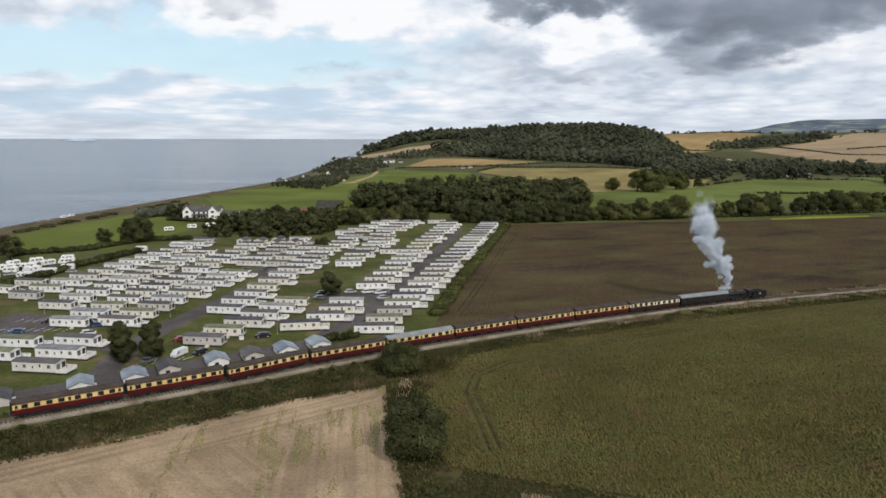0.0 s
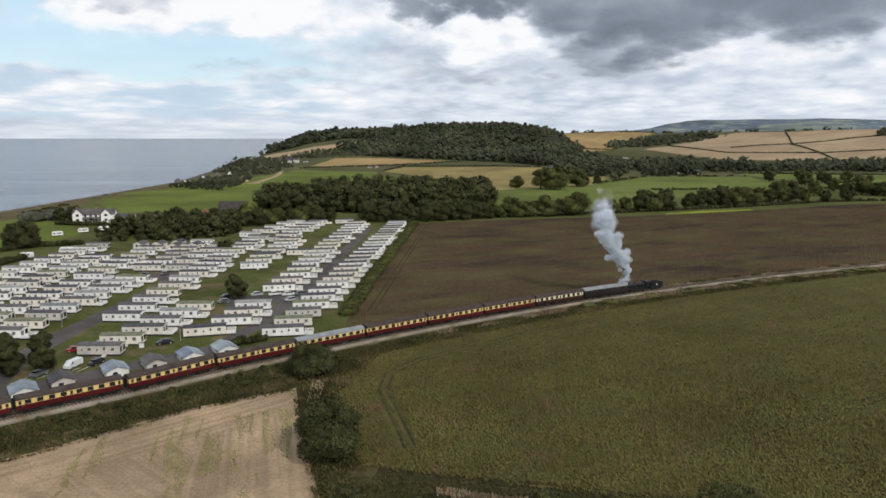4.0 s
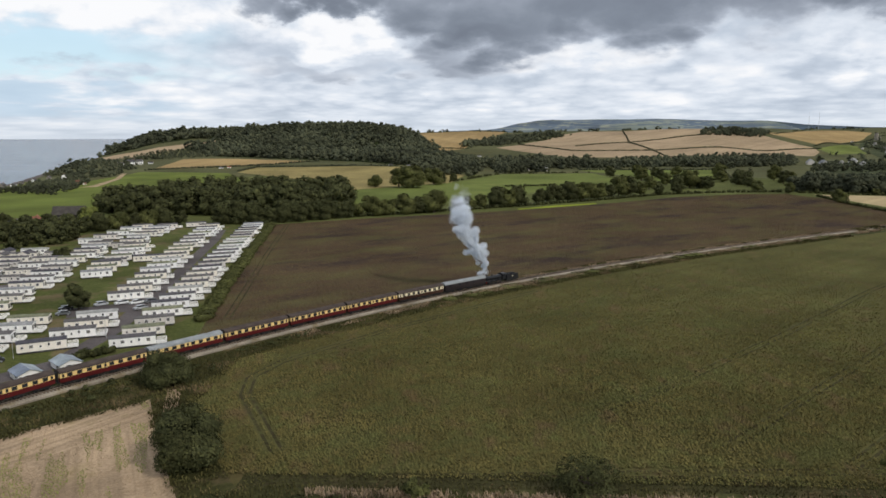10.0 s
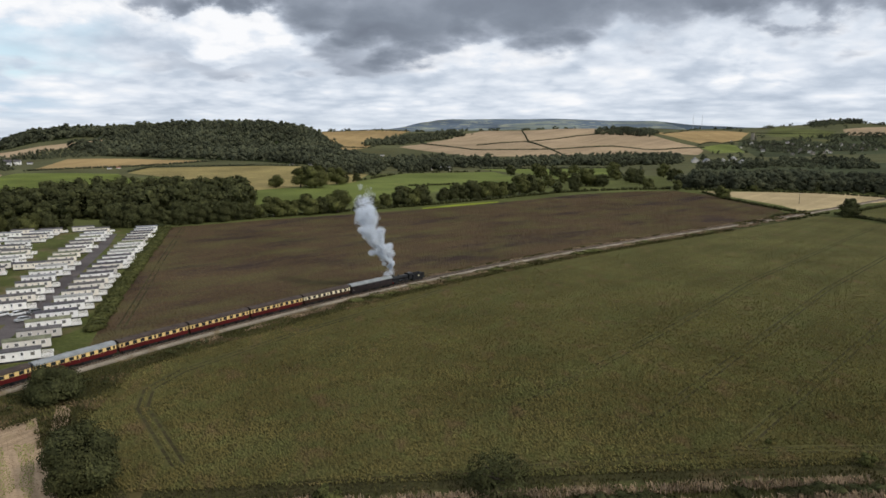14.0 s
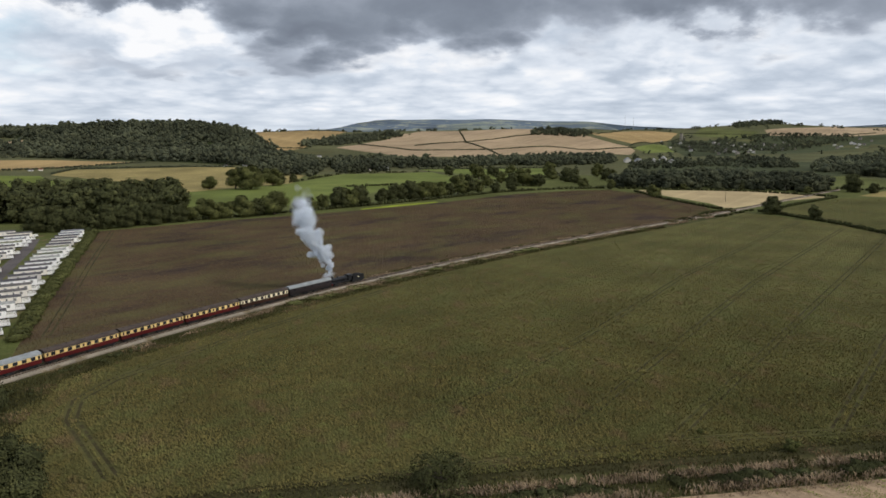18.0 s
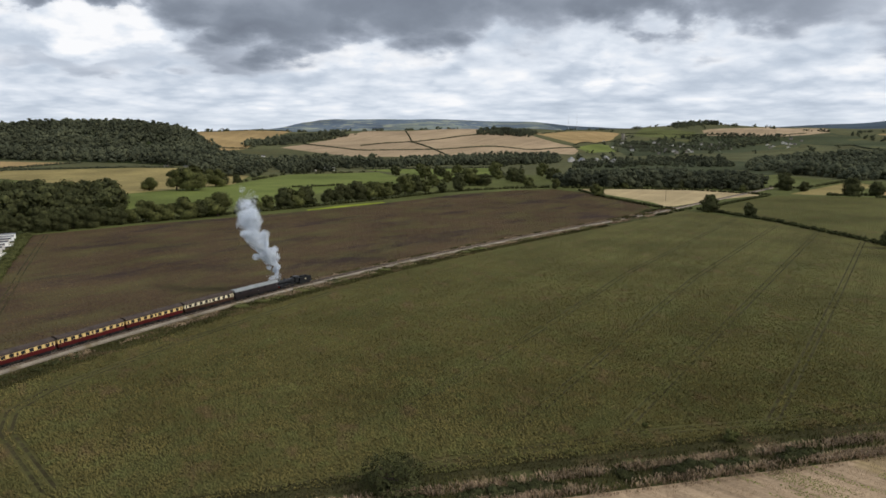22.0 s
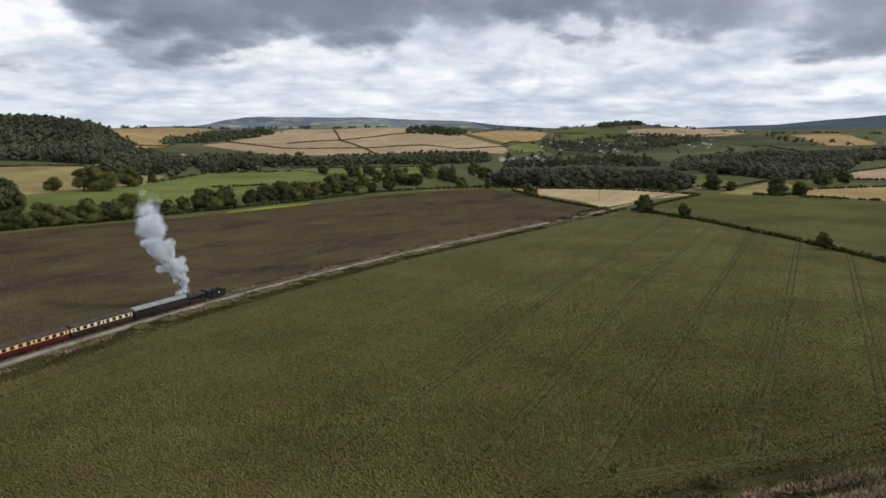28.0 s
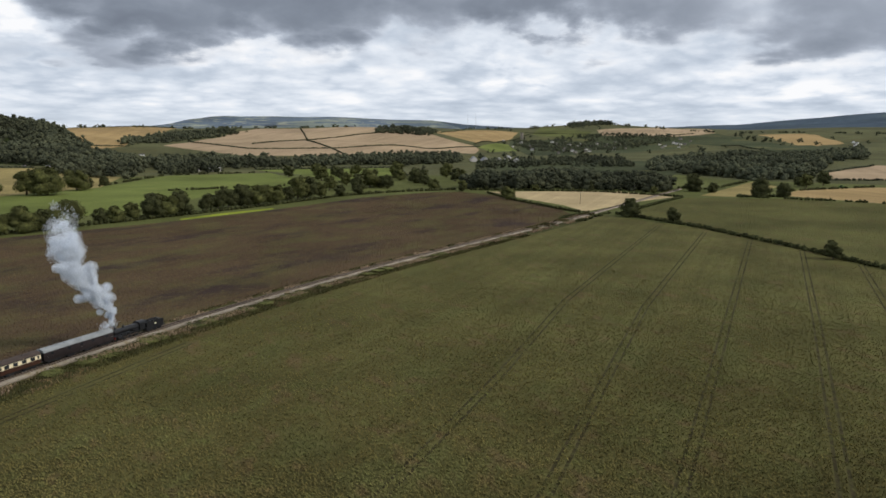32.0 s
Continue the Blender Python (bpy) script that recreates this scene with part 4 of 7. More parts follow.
S_END = float(TRACK_S[-1]) - 2
railway = new("railway_track", swept("ballast", [(-2.5, 0.0), (-1.65, 0.62), (1.65, 0.62), (2.5, 0.0)], 2, S_END, 4, M_BALLAST))
tagged(railway, "single railway line with pale stone ballast and rusty rails", "railway", kind="structure")
for side in (-0.75, 0.75):
    part("rail", swept("rail", [(side - 0.04, 0.78), (side - 0.04, 0.95), (side + 0.04, 0.95), (side + 0.04, 0.78)], 2, S_END, 4, M_RAIL), M_RAIL, railway)
sleeper_bm = box(0, 0, 0, 0.28, 2.6, 0.2, 0.02)
sleeper_mesh = bpy.data.meshes.new("sleeper")
sleeper_bm.to_mesh(sleeper_mesh)
sleeper_bm.free()
sleeper_mesh.materials.append(M_SLEEPER)
NEAR0, NEAR1 = 360.0, 470.0
rest_v, rest_f = [], []
cube_f = [(0, 1, 2, 3), (4, 7, 6, 5), (0, 4, 5, 1), (1, 5, 6, 2), (2, 6, 7, 3), (3, 7, 4, 0)]
for k in range(int(S_END / 0.75)):
    s = 2 + 0.75 * k
    x, y, h = along(s)
    if NEAR0 < s < NEAR1:
        part("sleeper", sleeper_mesh, None, railway, m=pose(x, y, 0.6, 0, 0, h))
    else:
        c, d = math.cos(radians(h)), math.sin(radians(h))
        base = len(rest_v)
        for z in (0.6, 0.8):
            for u, w in ((-0.14, -1.3), (0.14, -1.3), (0.14, 1.3), (-0.14, 1.3)):
                rest_v.append((x + u * c - w * d, y + u * d + w * c, z))
        rest_f += [tuple(base + i for i in f) for f in cube_f]
tagged(part("sleepers", quads("sleepers", rest_v, rest_f, M_SLEEPER), M_SLEEPER, railway), kind="stuff")


# ---- the train ----
def windows_for(side, xs, w, z, h, parent, y=1.40, name="window"):
    for x in xs:
        part(name, box(x, side * y, z, w, 0.05, h), M_GLASS, parent)


def make_coach(lower, upper, roof, label, plain=False):
    c = new("railway_coach")
    tagged(c, label, "railway coach", "coaches of the train")
    half = 9.8
    part("lower_panel", prism([(-1.34, 1.0), (-1.41, 1.6), (-1.41, 2.02), (1.41, 2.02), (1.41, 1.6), (1.34, 1.0)], -half, half), lower, c)
    part("upper_panel", prism([(-1.405, 2.02), (-1.36, 2.98), (1.36, 2.98), (1.405, 2.02)], -half, half), upper, c)
    arc = [(1.42 * math.cos(a), 2.98 + 0.82 * math.sin(a)) for a in np.linspace(0, math.pi, 11)]
    top = part("roof", prism(arc, -half - 0.05, half + 0.05), roof, c)
    for k in range(8):
        part("ventilator", tube((-8.4 + 2.4 * k, 0.35 if k % 2 else -0.35, 3.7), (-8.4 + 2.4 * k, 0.35 if k % 2 else -0.35, 3.92), 0.14, 0.1, 6), roof, top)
    for side in (-1, 1):
        if plain:
            windows_for(side, [-7.6, -3.1, 0.4, 3.6, 7.8], 0.75, 2.2, 0.55, c)
        else:
            windows_for(side, [-7.75, -5.65, -3.55, -1.45, 1.45, 3.55, 5.65, 7.75], 1.1, 2.1, 0.8, c)
            windows_for(side, [-9.15, 0.0, 9.15], 0.5, 2.16, 0.68, c)
        for x in (-9.15, 0.0, 9.15):
            d = part("door", box(x, side * 1.385, 1.05, 0.66, 0.05, 1.0), lower, c)
            part("handle", box(x + 0.24, side * 1.42, 1.86, 0.12, 0.04, 0.04), M_LAMP, d)
    part("underframe", box(0, 0, 0.72, 18.8, 2.3, 0.28), M_BLACK, c)
    for x in (-2.6, 2.2):
        part("battery_box", box(x, 0, 0.3, 1.9, 2.4, 0.42, 0.03), M_BLACK, c)
    for x in (-7.1, 7.1):
        bogie = part("bogie", box(x, 0, 0.42, 3.4, 2.2, 0.3, 0.04), M_BLACK, c)
        for dx in (-1.28, 1.28):
            for s in (-1, 1):
                part("wheel", tube((x + dx, s * 0.68, 0.46), (x + dx, s * 0.82, 0.46), 0.46, sides=12), M_BLACK, bogie)
    for e in (-1, 1):
        part("gangway", box(e * (half + 0.2), 0, 1.05, 0.4, 1.0, 2.2, 0.04), M_BLACK, c)
        for s in (-1, 1):
            part("buffer", tube((e * half, s * 0.86, 1.0), (e * (half + 0.42), s * 0.86, 1.0), 0.12, 0.18, 8), M_BLACK, c)
    return c


def make_engine():
    """Small tender engine; +x is the way it runs, tender first, so the chimney stands at -x."""
    g = new("steam_locomotive")
    tagged(g, "black steam locomotive with lined tender, running tender first", "locomotive")
    # engine, from the smokebox at -x to the cab
    part("running_plate", box(-3.6, 0, 1.25, 9.6, 2.5, 0.12, 0.02), M_BLACK, g)
    part("frames", box(-3.7, 0, 0.7, 9.0, 1.2, 0.55), M_BLACK, g)
    boiler = part("boiler", tube((-6.2, 0, 2.3), (-2.4, 0, 2.38), 0.72, 0.8, 18), M_BLACK, g)
    part("smokebox", tube((-8.0, 0, 2.3), (-6.2, 0, 2.3), 0.8, sides=18), M_BLACK, g)
    part("smokebox_door", tube((-8.12, 0, 2.3), (-8.0, 0, 2.3), 0.6, 0.72, 18), M_BLACK, g)
    ch = bmesh.new()
    add_tube(ch, (-7.2, 0, 3.0), (-7.2, 0, 3.75), 0.26, 0.22, 12)
    add_tube(ch, (-7.2, 0, 3.75), (-7.2, 0, 3.9), 0.31, 0.29, 12)
    part("chimney", ch, M_BLACK, g, "tall black chimney")
    part("dome", tube((-4.6, 0, 2.9), (-4.6, 0, 3.55), 0.42, 0.28, 12), M_BLACK, g)
    part("safety_valve", tube((-2.9, 0, 3.0), (-2.9, 0, 3.5), 0.16, 0.12, 8), M_RAIL, g)
    part("firebox", prism([(-0.75, 1.4), (-0.85, 2.4), (-0.6, 3.05), (0.6, 3.05), (0.85, 2.4), (0.75, 1.4)], -2.4, -0.3), M_BLACK, g)
    for s in (-1, 1):
        cab = part("cab_side", box(0.55, s * 1.2, 1.37, 1.7, 0.06, 1.7), M_BLACK, g)
        part("cab_window", box(0.2, s * 1.22, 2.3, 0.55, 0.05, 0.55), M_GLASS, cab)
        part("cylinder", tube((-7.4, s * 1.0, 0.95), (-6.3, s * 1.0, 0.95), 0.36, sides=12), M_BLACK, g)
        part("coupling_rod", box(-3.4, s * 0.98, 0.72, 4.6, 0.06, 0.14), M_RAIL, g)
        for x in (-5.4, -3.4, -1.4):
            w = part("driving_wheel", tube((x, s * 0.7, 0.85), (x, s * 0.85, 0.85), 0.85, sides=20), M_BLACK, g)
            part("splasher", box(x, s * 0.95, 1.3, 1.5, 0.3, 0.42, 0.08), M_BLACK, g)
        part("pony_wheel", tube((-7.2, s * 0.7, 0.48), (-7.2, s * 0.82, 0.48), 0.48, sides=14), M_BLACK, g)
    arc = [(1.3 * math.cos(a), 3.05 + 0.5 * math.sin(a)) for a in np.linspace(0, math.pi, 9)]
    part("cab_roof", prism(arc, -0.4, 1.8), M_BLACK, g)
    part("cab_front", box(-0.28, 0, 1.37, 0.06, 2.4, 1.75), M_BLACK, g)
    part("buffer_beam", box(-8.3, 0, 0.8, 0.16, 2.5, 0.5), M_RED, g, "red buffer beam")
    # tender at the leading end
    tank = part("tender_body", box(4.9, 0, 1.25, 5.8, 2.45, 1.35, 0.06), M_BLACK, g)
    part("tender_frame", box(4.9, 0, 0.65, 6.0, 2.1, 0.6), M_BLACK, g)
    for s in (-1, 1):
        part("coping", box(4.9, s * 1.26, 2.58, 5.7, 0.1, 0.28, 0.02), M_BLACK, tank)
        part("crest", box(4.9, s * 1.235, 1.75, 0.6, 0.02, 0.4), M_PALE_CREAM, tank, "small pale crest")
        for x in (3.0, 4.9, 6.8):
            part("tender_wheel", tube((x, s * 0.7, 0.62), (x, s * 0.84, 0.62), 0.62, sides=16), M_BLACK, g)
        part("lamp", box(7.86, s * 0.8, 1.35, 0.16, 0.2, 0.3, 0.02), M_LAMP, g, "white lamp")
        part("buffer", tube((7.9, s * 0.86, 1.0), (8.4, s * 0.86, 1.0), 0.14, 0.22, 10), M_BLACK, g)
    bm = bmesh.new()
    rng = random.Random(5)
    for _ in range(60):
        r = rng.uniform(0.12, 0.28)
        bmesh.ops.create_icosphere(bm, subdivisions=1, radius=r, matrix=pose(rng.uniform(2.4, 6.6), rng.uniform(-1, 1), 2.6 + rng.uniform(0, 0.35)))
    part("coal", bm, M_COAL, tank, "heap of black coal")
    part("water_dome", tube((7.1, 0, 2.6), (7.1, 0, 2.85), 0.4, 0.34, 12), M_BLACK, tank)
    return g


TRAIN_FRONT = float(np.interp(110.0, TRACK[:, 0], TRACK_S))
RAIL_TOP = 0.95


def on_rails(s):
    x, y, h = along(s)
    return pose(x, y, RAIL_TOP, 0, 0, h)


engine = make_engine()
engine.matrix_basis = on_rails(TRAIN_FRONT - 8.4)
s = TRAIN_FRONT - 16.8 - 10.3
dark = make_coach(M_DARK_COACH, M_DARK_COACH, M_COACH_ROOF_PALE, "near-black railway van with a pale grey roof behind the engine", True)
dark.matrix_basis = on_rails(s)
s -= 20.45
choc = make_coach(M_CHOCOLATE, M_PALE_CREAM, M_COACH_ROOF, "chocolate and cream railway coach with a brown roof")
choc.matrix_basis = on_rails(s)
s -= 20.45
first = make_coach(M_CRIMSON, M_CUSTARD, M_COACH_ROOF, "crimson and yellow-cream railway coach with a brown roof")
first.matrix_basis = on_rails(s)
for k in range(7):
    s -= 20.45
    if k == 2:
        pale = make_coach(M_CRIMSON, M_CUSTARD, M_COACH_ROOF_PALE, "crimson and yellow-cream railway coach with a pale roof")
        pale.matrix_basis = on_rails(s)
    else:
        copy_thing(first, on_rails(s))


def steam():
    """A rising, drifting plume of countless small white flecks."""
    rng = np.random.default_rng(8)
    cx, cy, _ = along(TRAIN_FRONT - 8.4 - 7.2)
    P, S = [], []
    puffs = 46
    for k in range(puffs):
        u = k / (puffs - 1)
        z = 5.0 + 29 * u**0.95
        mx = cx - 13.0 * u**0.8 + 1.6 * math.sin(8 * u)
        my = cy - 2.0 * u + 1.4 * math.sin(6 * u + 1)
        r = 0.45 + 6.2 * u**0.75 * (1 - 0.45 * u)
        thin = 1.0 if u < 0.45 else max(0.06, 1.0 - 2.0 * (u - 0.45))
        for _ in range(5):
            ox, oy, oz = rng.normal(0, 0.42 * r, 3)
            n = int((160 + 1100 * min(1, 2.2 * u)) * thin * rng.uniform(0.35, 1.4))
            d = rng.normal(size=(n, 3))
            d *= np.minimum(1.0, 2.1 / np.linalg.norm(d, axis=1))[:, None]
            rad = r * rng.uniform(0.12, 0.28)
            P.append(np.array([mx + ox, my + oy, z + oz * 0.9]) + d * rad)
            S.append(np.full(n, 0.05 + 0.02 * u))
    # leakage low round the smokebox
    for _ in range(5):
        d = rng.normal(0, 0.5, (90, 3))
        P.append(np.array([cx - rng.uniform(0, 3), cy + rng.uniform(-1, 1), 4.6 + rng.uniform(0, 1.2)]) + d)
        S.append(np.full(90, 0.08))
    P, S = np.concatenate(P), np.concatenate(S)
    a, b_ = rng.normal(size=P.shape), rng.normal(size=P.shape)
    a /= np.linalg.norm(a, axis=1)[:, None]
    b_ -= (a * b_).sum(1)[:, None] * a
    b_ /= np.linalg.norm(b_, axis=1)[:, None]
    a, b_ = a * S[:, None], b_ * S[:, None]
    V = np.stack([P - a - b_, P + a - b_, P + a + b_, P - a + b_], 1).reshape(-1, 3)
    me = quads("steam_plume", V, np.arange(len(V)).reshape(-1, 4), M_STEAM)
    tagged(new("steam_plume", me), "white and bluish steam plume rising from the engine's chimney", "steam", kind="stuff")


steam()


# ---- the holiday park ----
def make_van(length, width, body, roof, label, deck=True, category="static caravan"):
    """Static caravan: long side along x, its glazed end and deck at +x, foot at z = 0."""
    v = new("static_caravan")
    tagged(v, label, category, "static caravans of the holiday park")
    L, W = length / 2, width / 2
    part("skirt", box(0, 0, 0.0, length - 0.5, width - 0.4, 0.55), M_UNDER, v)
    part("body", prism([(-W, 0.5), (-W, 2.75), (W, 2.75), (W, 0.5)], -L, L), body, v)
    part("gable", prism([(-W, 2.75), (0, 3.15), (W, 2.75)], -L, L), body, v)
    slope = prism([(-W - 0.14, 2.74), (0, 3.17), (W + 0.14, 2.74), (W + 0.14, 2.82), (0, 3.26), (-W - 0.14, 2.82)], -L - 0.15, L + 0.18)
    part("roof", slope, roof, v)
    for y in (-W, W):
        for x, w, h in ((-L * 0.78, 0.5, 0.55), (-L * 0.42, 0.85, 0.8), (-L * 0.05, 0.42, 0.5), (L * 0.68, 0.9, 0.9)):
            pane = part("window", box(x, y, 1.4, w, 0.06, h), M_GLASS if -1.5 < x < 0 else M_PALE_GLASS, v)
            if y < 0:
                part("frame", box(x, y, 1.34, w + 0.14, 0.05, h + 0.12), M_WHITE, pane)
        d = part("door", box(L * 0.28, y, 0.6, 0.8, 0.07, 1.95), body, v)
        part("pane", box(L * 0.28, y, 1.65, 0.45, 0.09, 0.7), M_GLASS, d)
    for y in (-W * 0.5, W * 0.5):
        part("end_window", box(L, y, 1.0, 0.06, W * 0.7, 1.35), M_PALE_GLASS if y < 0 else M_GLASS, v)
    if deck:
        dk = part("deck", box(L + 1.35, 0, 0.45, 2.5, width + 0.4, 0.14), M_DECK, v)
        bm = bmesh.new()
        for y in (-W - 0.15, W + 0.15):
            add_box(bm, L + 1.35, y, 1.3, 2.5, 0.07, 0.07)
            for k in range(11):
                add_box(bm, L + 0.2 + 0.24 * k, y, 0.59, 0.13, 0.05, 0.72)
        add_box(bm, L + 2.55, 0, 1.3, 0.07, width + 0.3, 0.07)
        for k in range(16):
            add_box(bm, L + 2.55, -W - 0.1 + k * (width + 0.2) / 15, 0.59, 0.05, 0.14, 0.72)
        part("railing", bm, M_WHITE, dk, "white deck railing")
        bm = bmesh.new()
        for x in (0.3, 2.4):
            for y in (-W, W):
                add_box(bm, L + x, y, 0, 0.12, 0.12, 0.45)
        part("deck_post", bm, M_UNDER, dk)
    else:
        bm = bmesh.new()
        for k in range(3):
            add_box(bm, L * 0.28, -W - 0.2 - 0.28 * k, 0, 1.0, 0.28, 0.5 - 0.16 * k)
        part("step", bm, M_DECK, v)
    return v


VANS = [
    make_van(11.2, 3.7, M_WHITE, M_ROOF_GREY, "white static caravan with a grey roof and decked end"),
    make_van(11.2, 3.7, M_WHITE, M_ROOF_PALE, "white static caravan with a pale grey roof and deck"),
    make_van(10.8, 3.6, M_CREAM, M_ROOF_GREEN, "cream static caravan with a moss-green roof", False),
    make_van(11.2, 3.7, M_CREAM, M_ROOF_GREY, "cream static caravan with a grey roof and deck"),
    make_van(10.6, 3.6, M_SAGE, M_ROOF_GREY, "pale grey static caravan with a dark grey roof", False),
    make_van(11.4, 3.8, M_WHITE, M_ROOF_GREEN, "white static caravan with a green roof and deck"),
    make_van(11.0, 3.6, M_WHITE, M_ROOF_PALE, "plain white static caravan with a pale roof on grass", False),
]
van_used = [False] * len(VANS)
rng = random.Random(21)


def put_van(kind, x, y, turn=0.0):
    m = at(x, y, turn)
    if van_used[kind]:
        copy_thing(VANS[kind], m)
    else:
        VANS[kind].matrix_basis = m
        van_used[kind] = True


# columns of caravans: near end, far end (their near-side corners), how many
COLUMNS = [
    (-24.9, 192.4, 22.9, 432.0, 25), (-40.6, 205.8, -37.4, 224.2, 3), (-31.2, 250.8, -17.5, 340.0, 9), (-16.0, 351.0, -2.0, 436.0, 8),
    (-69.0, 180.9, -55.3, 225.0, 6), (-73.4, 214.5, -60.5, 335.0, 12), (-100.4, 199.8, -90.2, 264.6, 8), (-88.0, 297.0, -80.5, 365.0, 7),
]
COLUMNS += [
    (-75.8, 295.0, -68.5, 352.0, 5), (-114.5, 199.0, -105.5, 266.0, 8), (-129.1, 220.0, -117.0, 325.0, 12), (-147.8, 234.2, -129.5, 362.0, 13),
    (-105.5, 281.0, -100.0, 348.0, 7), (-101.2, 159.1, -102.6, 180.2, 3), (-117.0, 168.0, -118.0, 179.0, 2), (-132.0, 150.0, -134.0, 185.0, 4),
    (-46.0, 296.0, -44.5, 318.0, 3), (-60.0, 392.0, -45.0, 436.0, 4), (-43.0, 372.0, -30.0, 436.0, 6), (-166.0, 232.0, -158.0, 255.0, 3),
    (-43.0, 322.0, -37.0, 368.0, 5), (-58.0, 346.0, -54.0, 380.0, 4), (-88.0, 273.0, -87.0, 274.0, 1),
]
for x0, y0, x1, y1, n in COLUMNS:
    slant = 2.0 if x0 > -50 and y0 < 360 else -7.0
    for k in range(n):
        u = k / max(1, n - 1)
        x, y = x0 + (x1 - x0) * u, y0 + (y1 - y0) * u
        kind = rng.choice((0, 0, 0, 1, 2, 3, 3, 4, 5, 6))
        put_van(kind, x + 5.6 + rng.uniform(-0.4, 0.4), y + 1.9, slant + rng.uniform(-2, 2))
for x, y, turn in ((-41.0, 197.5, 8), (-24.0, 330.0, -2), (-20.0, 446.0, 4), (-4.0, 449.0, 6), (-34.0, 449.0, 10)):
    put_van(3, x, y, turn)


def make_chalet(w, d, h, wall, roof, label, category="chalet"):
    c = new("chalet")
    tagged(c, label, category, "small chalets by the railway")
    part("wall", prism([(-d / 2, 0), (-d / 2, h), (0, h + d * 0.2), (d / 2, h), (d / 2, 0)], -w / 2, w / 2), wall, c)
    t = 0.1
    for s in (-1, 1):
        part("roof_slope", prism([(0, h + d * 0.2 + 0.02), (s * (d / 2 + 0.35), h - 0.12), (s * (d / 2 + 0.35), h - 0.12 + t), (0, h + d * 0.2 + t + 0.02)], -w / 2 - 0.3, w / 2 + 0.3), roof, c)
        part("window", box(-w * 0.2, s * d / 2, h * 0.4, 1.1, 0.06, h * 0.42), M_GLASS, c)
        part("end_window", box(s * w / 2, d * 0.1, h * 0.4, 0.06, 1.0, h * 0.42), M_GLASS, c)
    part("door", box(w * 0.22, -d / 2, 0.05, 0.85, 0.07, min(1.95, h * 0.92)), M_DECK, c)
    part("step", box(w * 0.22, -d / 2 - 0.4, 0, 1.2, 0.8, 0.16), M_DECK, c)
    return c


chalet_a = make_chalet(6.2, 4.8, 1.5, M_WHITE, M_ROOF_BLUE, "white chalet with a blue-grey pitched roof by the railway")
chalet_b = make_chalet(6.2, 4.6, 1.5, M_SAGE, M_ROOF_GREY, "grey chalet with a grey pitched roof by the railway")
chalet_a.matrix_basis = at(-80.0, 149.5, 118)
chalet_b.matrix_basis = at(-93.0, 141.0, 118)
for kind, x, y in ((chalet_a, -70.5, 155.0), (chalet_b, -65.0, 161.0), (chalet_a, -55.5, 167.0), (chalet_b, -48.0, 171.5), (chalet_a, -40.5, 176.0), (chalet_a, -33.0, 181.0), (chalet_b, -108.0, 131.0)):
    copy_thing(kind, at(x, y, 118))
# small huts at the wood's edge
for k, (x, y) in enumerate(((-103, 362), (-94, 361), (-86, 366), (-85, 355), (-76, 356))):
    hut = make_chalet(6.4, 4.8, 2.6, M_CREAM, M_ROOF_GREY, "cream hut with a grey roof below the trees", "hut") if k == 0 else copy_thing(hut, at(x, y, 75))
    hut.matrix_basis = at(x, y, 75)


def make_car(paint, label, van=False):
    c = new("car")
    tagged(c, label, "van" if van else "car", "parked cars")
    if van:
        side = [(-2.4, 0.35), (-2.4, 1.9), (1.2, 1.95), (1.9, 1.25), (2.4, 1.05), (2.4, 0.35)]
        glass = [(0.95, 1.22), (0.95, 1.8), (1.2, 1.8), (1.75, 1.22)]
    else:
        side = [(-2.1, 0.3), (-2.15, 0.85), (-1.9, 0.95), (1.0, 0.95), (2.05, 0.8), (2.15, 0.3)]
        glass = [(-1.75, 0.95), (-1.3, 1.4), (0.35, 1.42), (1.05, 0.95)]
    turn = Matrix.Rotation(radians(-90), 4, "Z")
    bm = prism([(-p, q) for p, q in side], -0.86, 0.86)
    bmesh.ops.transform(bm, matrix=turn, verts=bm.verts[:])
    bmesh.ops.bevel(bm, geom=bm.edges[:], offset=0.07, segments=2, affect="EDGES")
    body = part("body", bm, paint, c)
    bm = prism([(-p, q) for p, q in glass], -0.78 if not van else -0.88, 0.78 if not van else 0.88)
    bmesh.ops.transform(bm, matrix=turn, verts=bm.verts[:])
    part("cabin_glass", bm, M_GLASS, body)
    if not van:
        part("roof", box(-0.47, 0, 1.4, 1.7, 1.42, 0.07, 0.03), paint, body)
    for x in (-1.3, 1.35):
        for s in (-1, 1):
            w = part("wheel", tube((x, s * 0.72, 0.32), (x, s * 0.9, 0.32), 0.32, sides=12), M_RUBBER, c)
            part("rim", tube((x, s * 0.9, 0.32), (x, s * 0.915, 0.32), 0.2, sides=10), M_POST, w)
    for s in (-1, 1):
        part("headlight", box(2.06 if not van else 2.38, s * 0.6, 0.62, 0.1, 0.3, 0.14), M_LAMP, c)
    return c


CARS = {k: make_car(M_CAR[k], k + " car parked on tarmac") for k in ("white", "silver", "black", "blue", "red", "grey")}
CARS["van"] = make_car(M_CAR["white"], "white van parked on tarmac", True)
car_used = set()


def put_car(kind, x, y, turn):
    if kind in car_used:
        copy_thing(CARS[kind], at(x, y, turn))
    else:
        CARS[kind].matrix_basis = at(x, y, turn)
        car_used.add(kind)


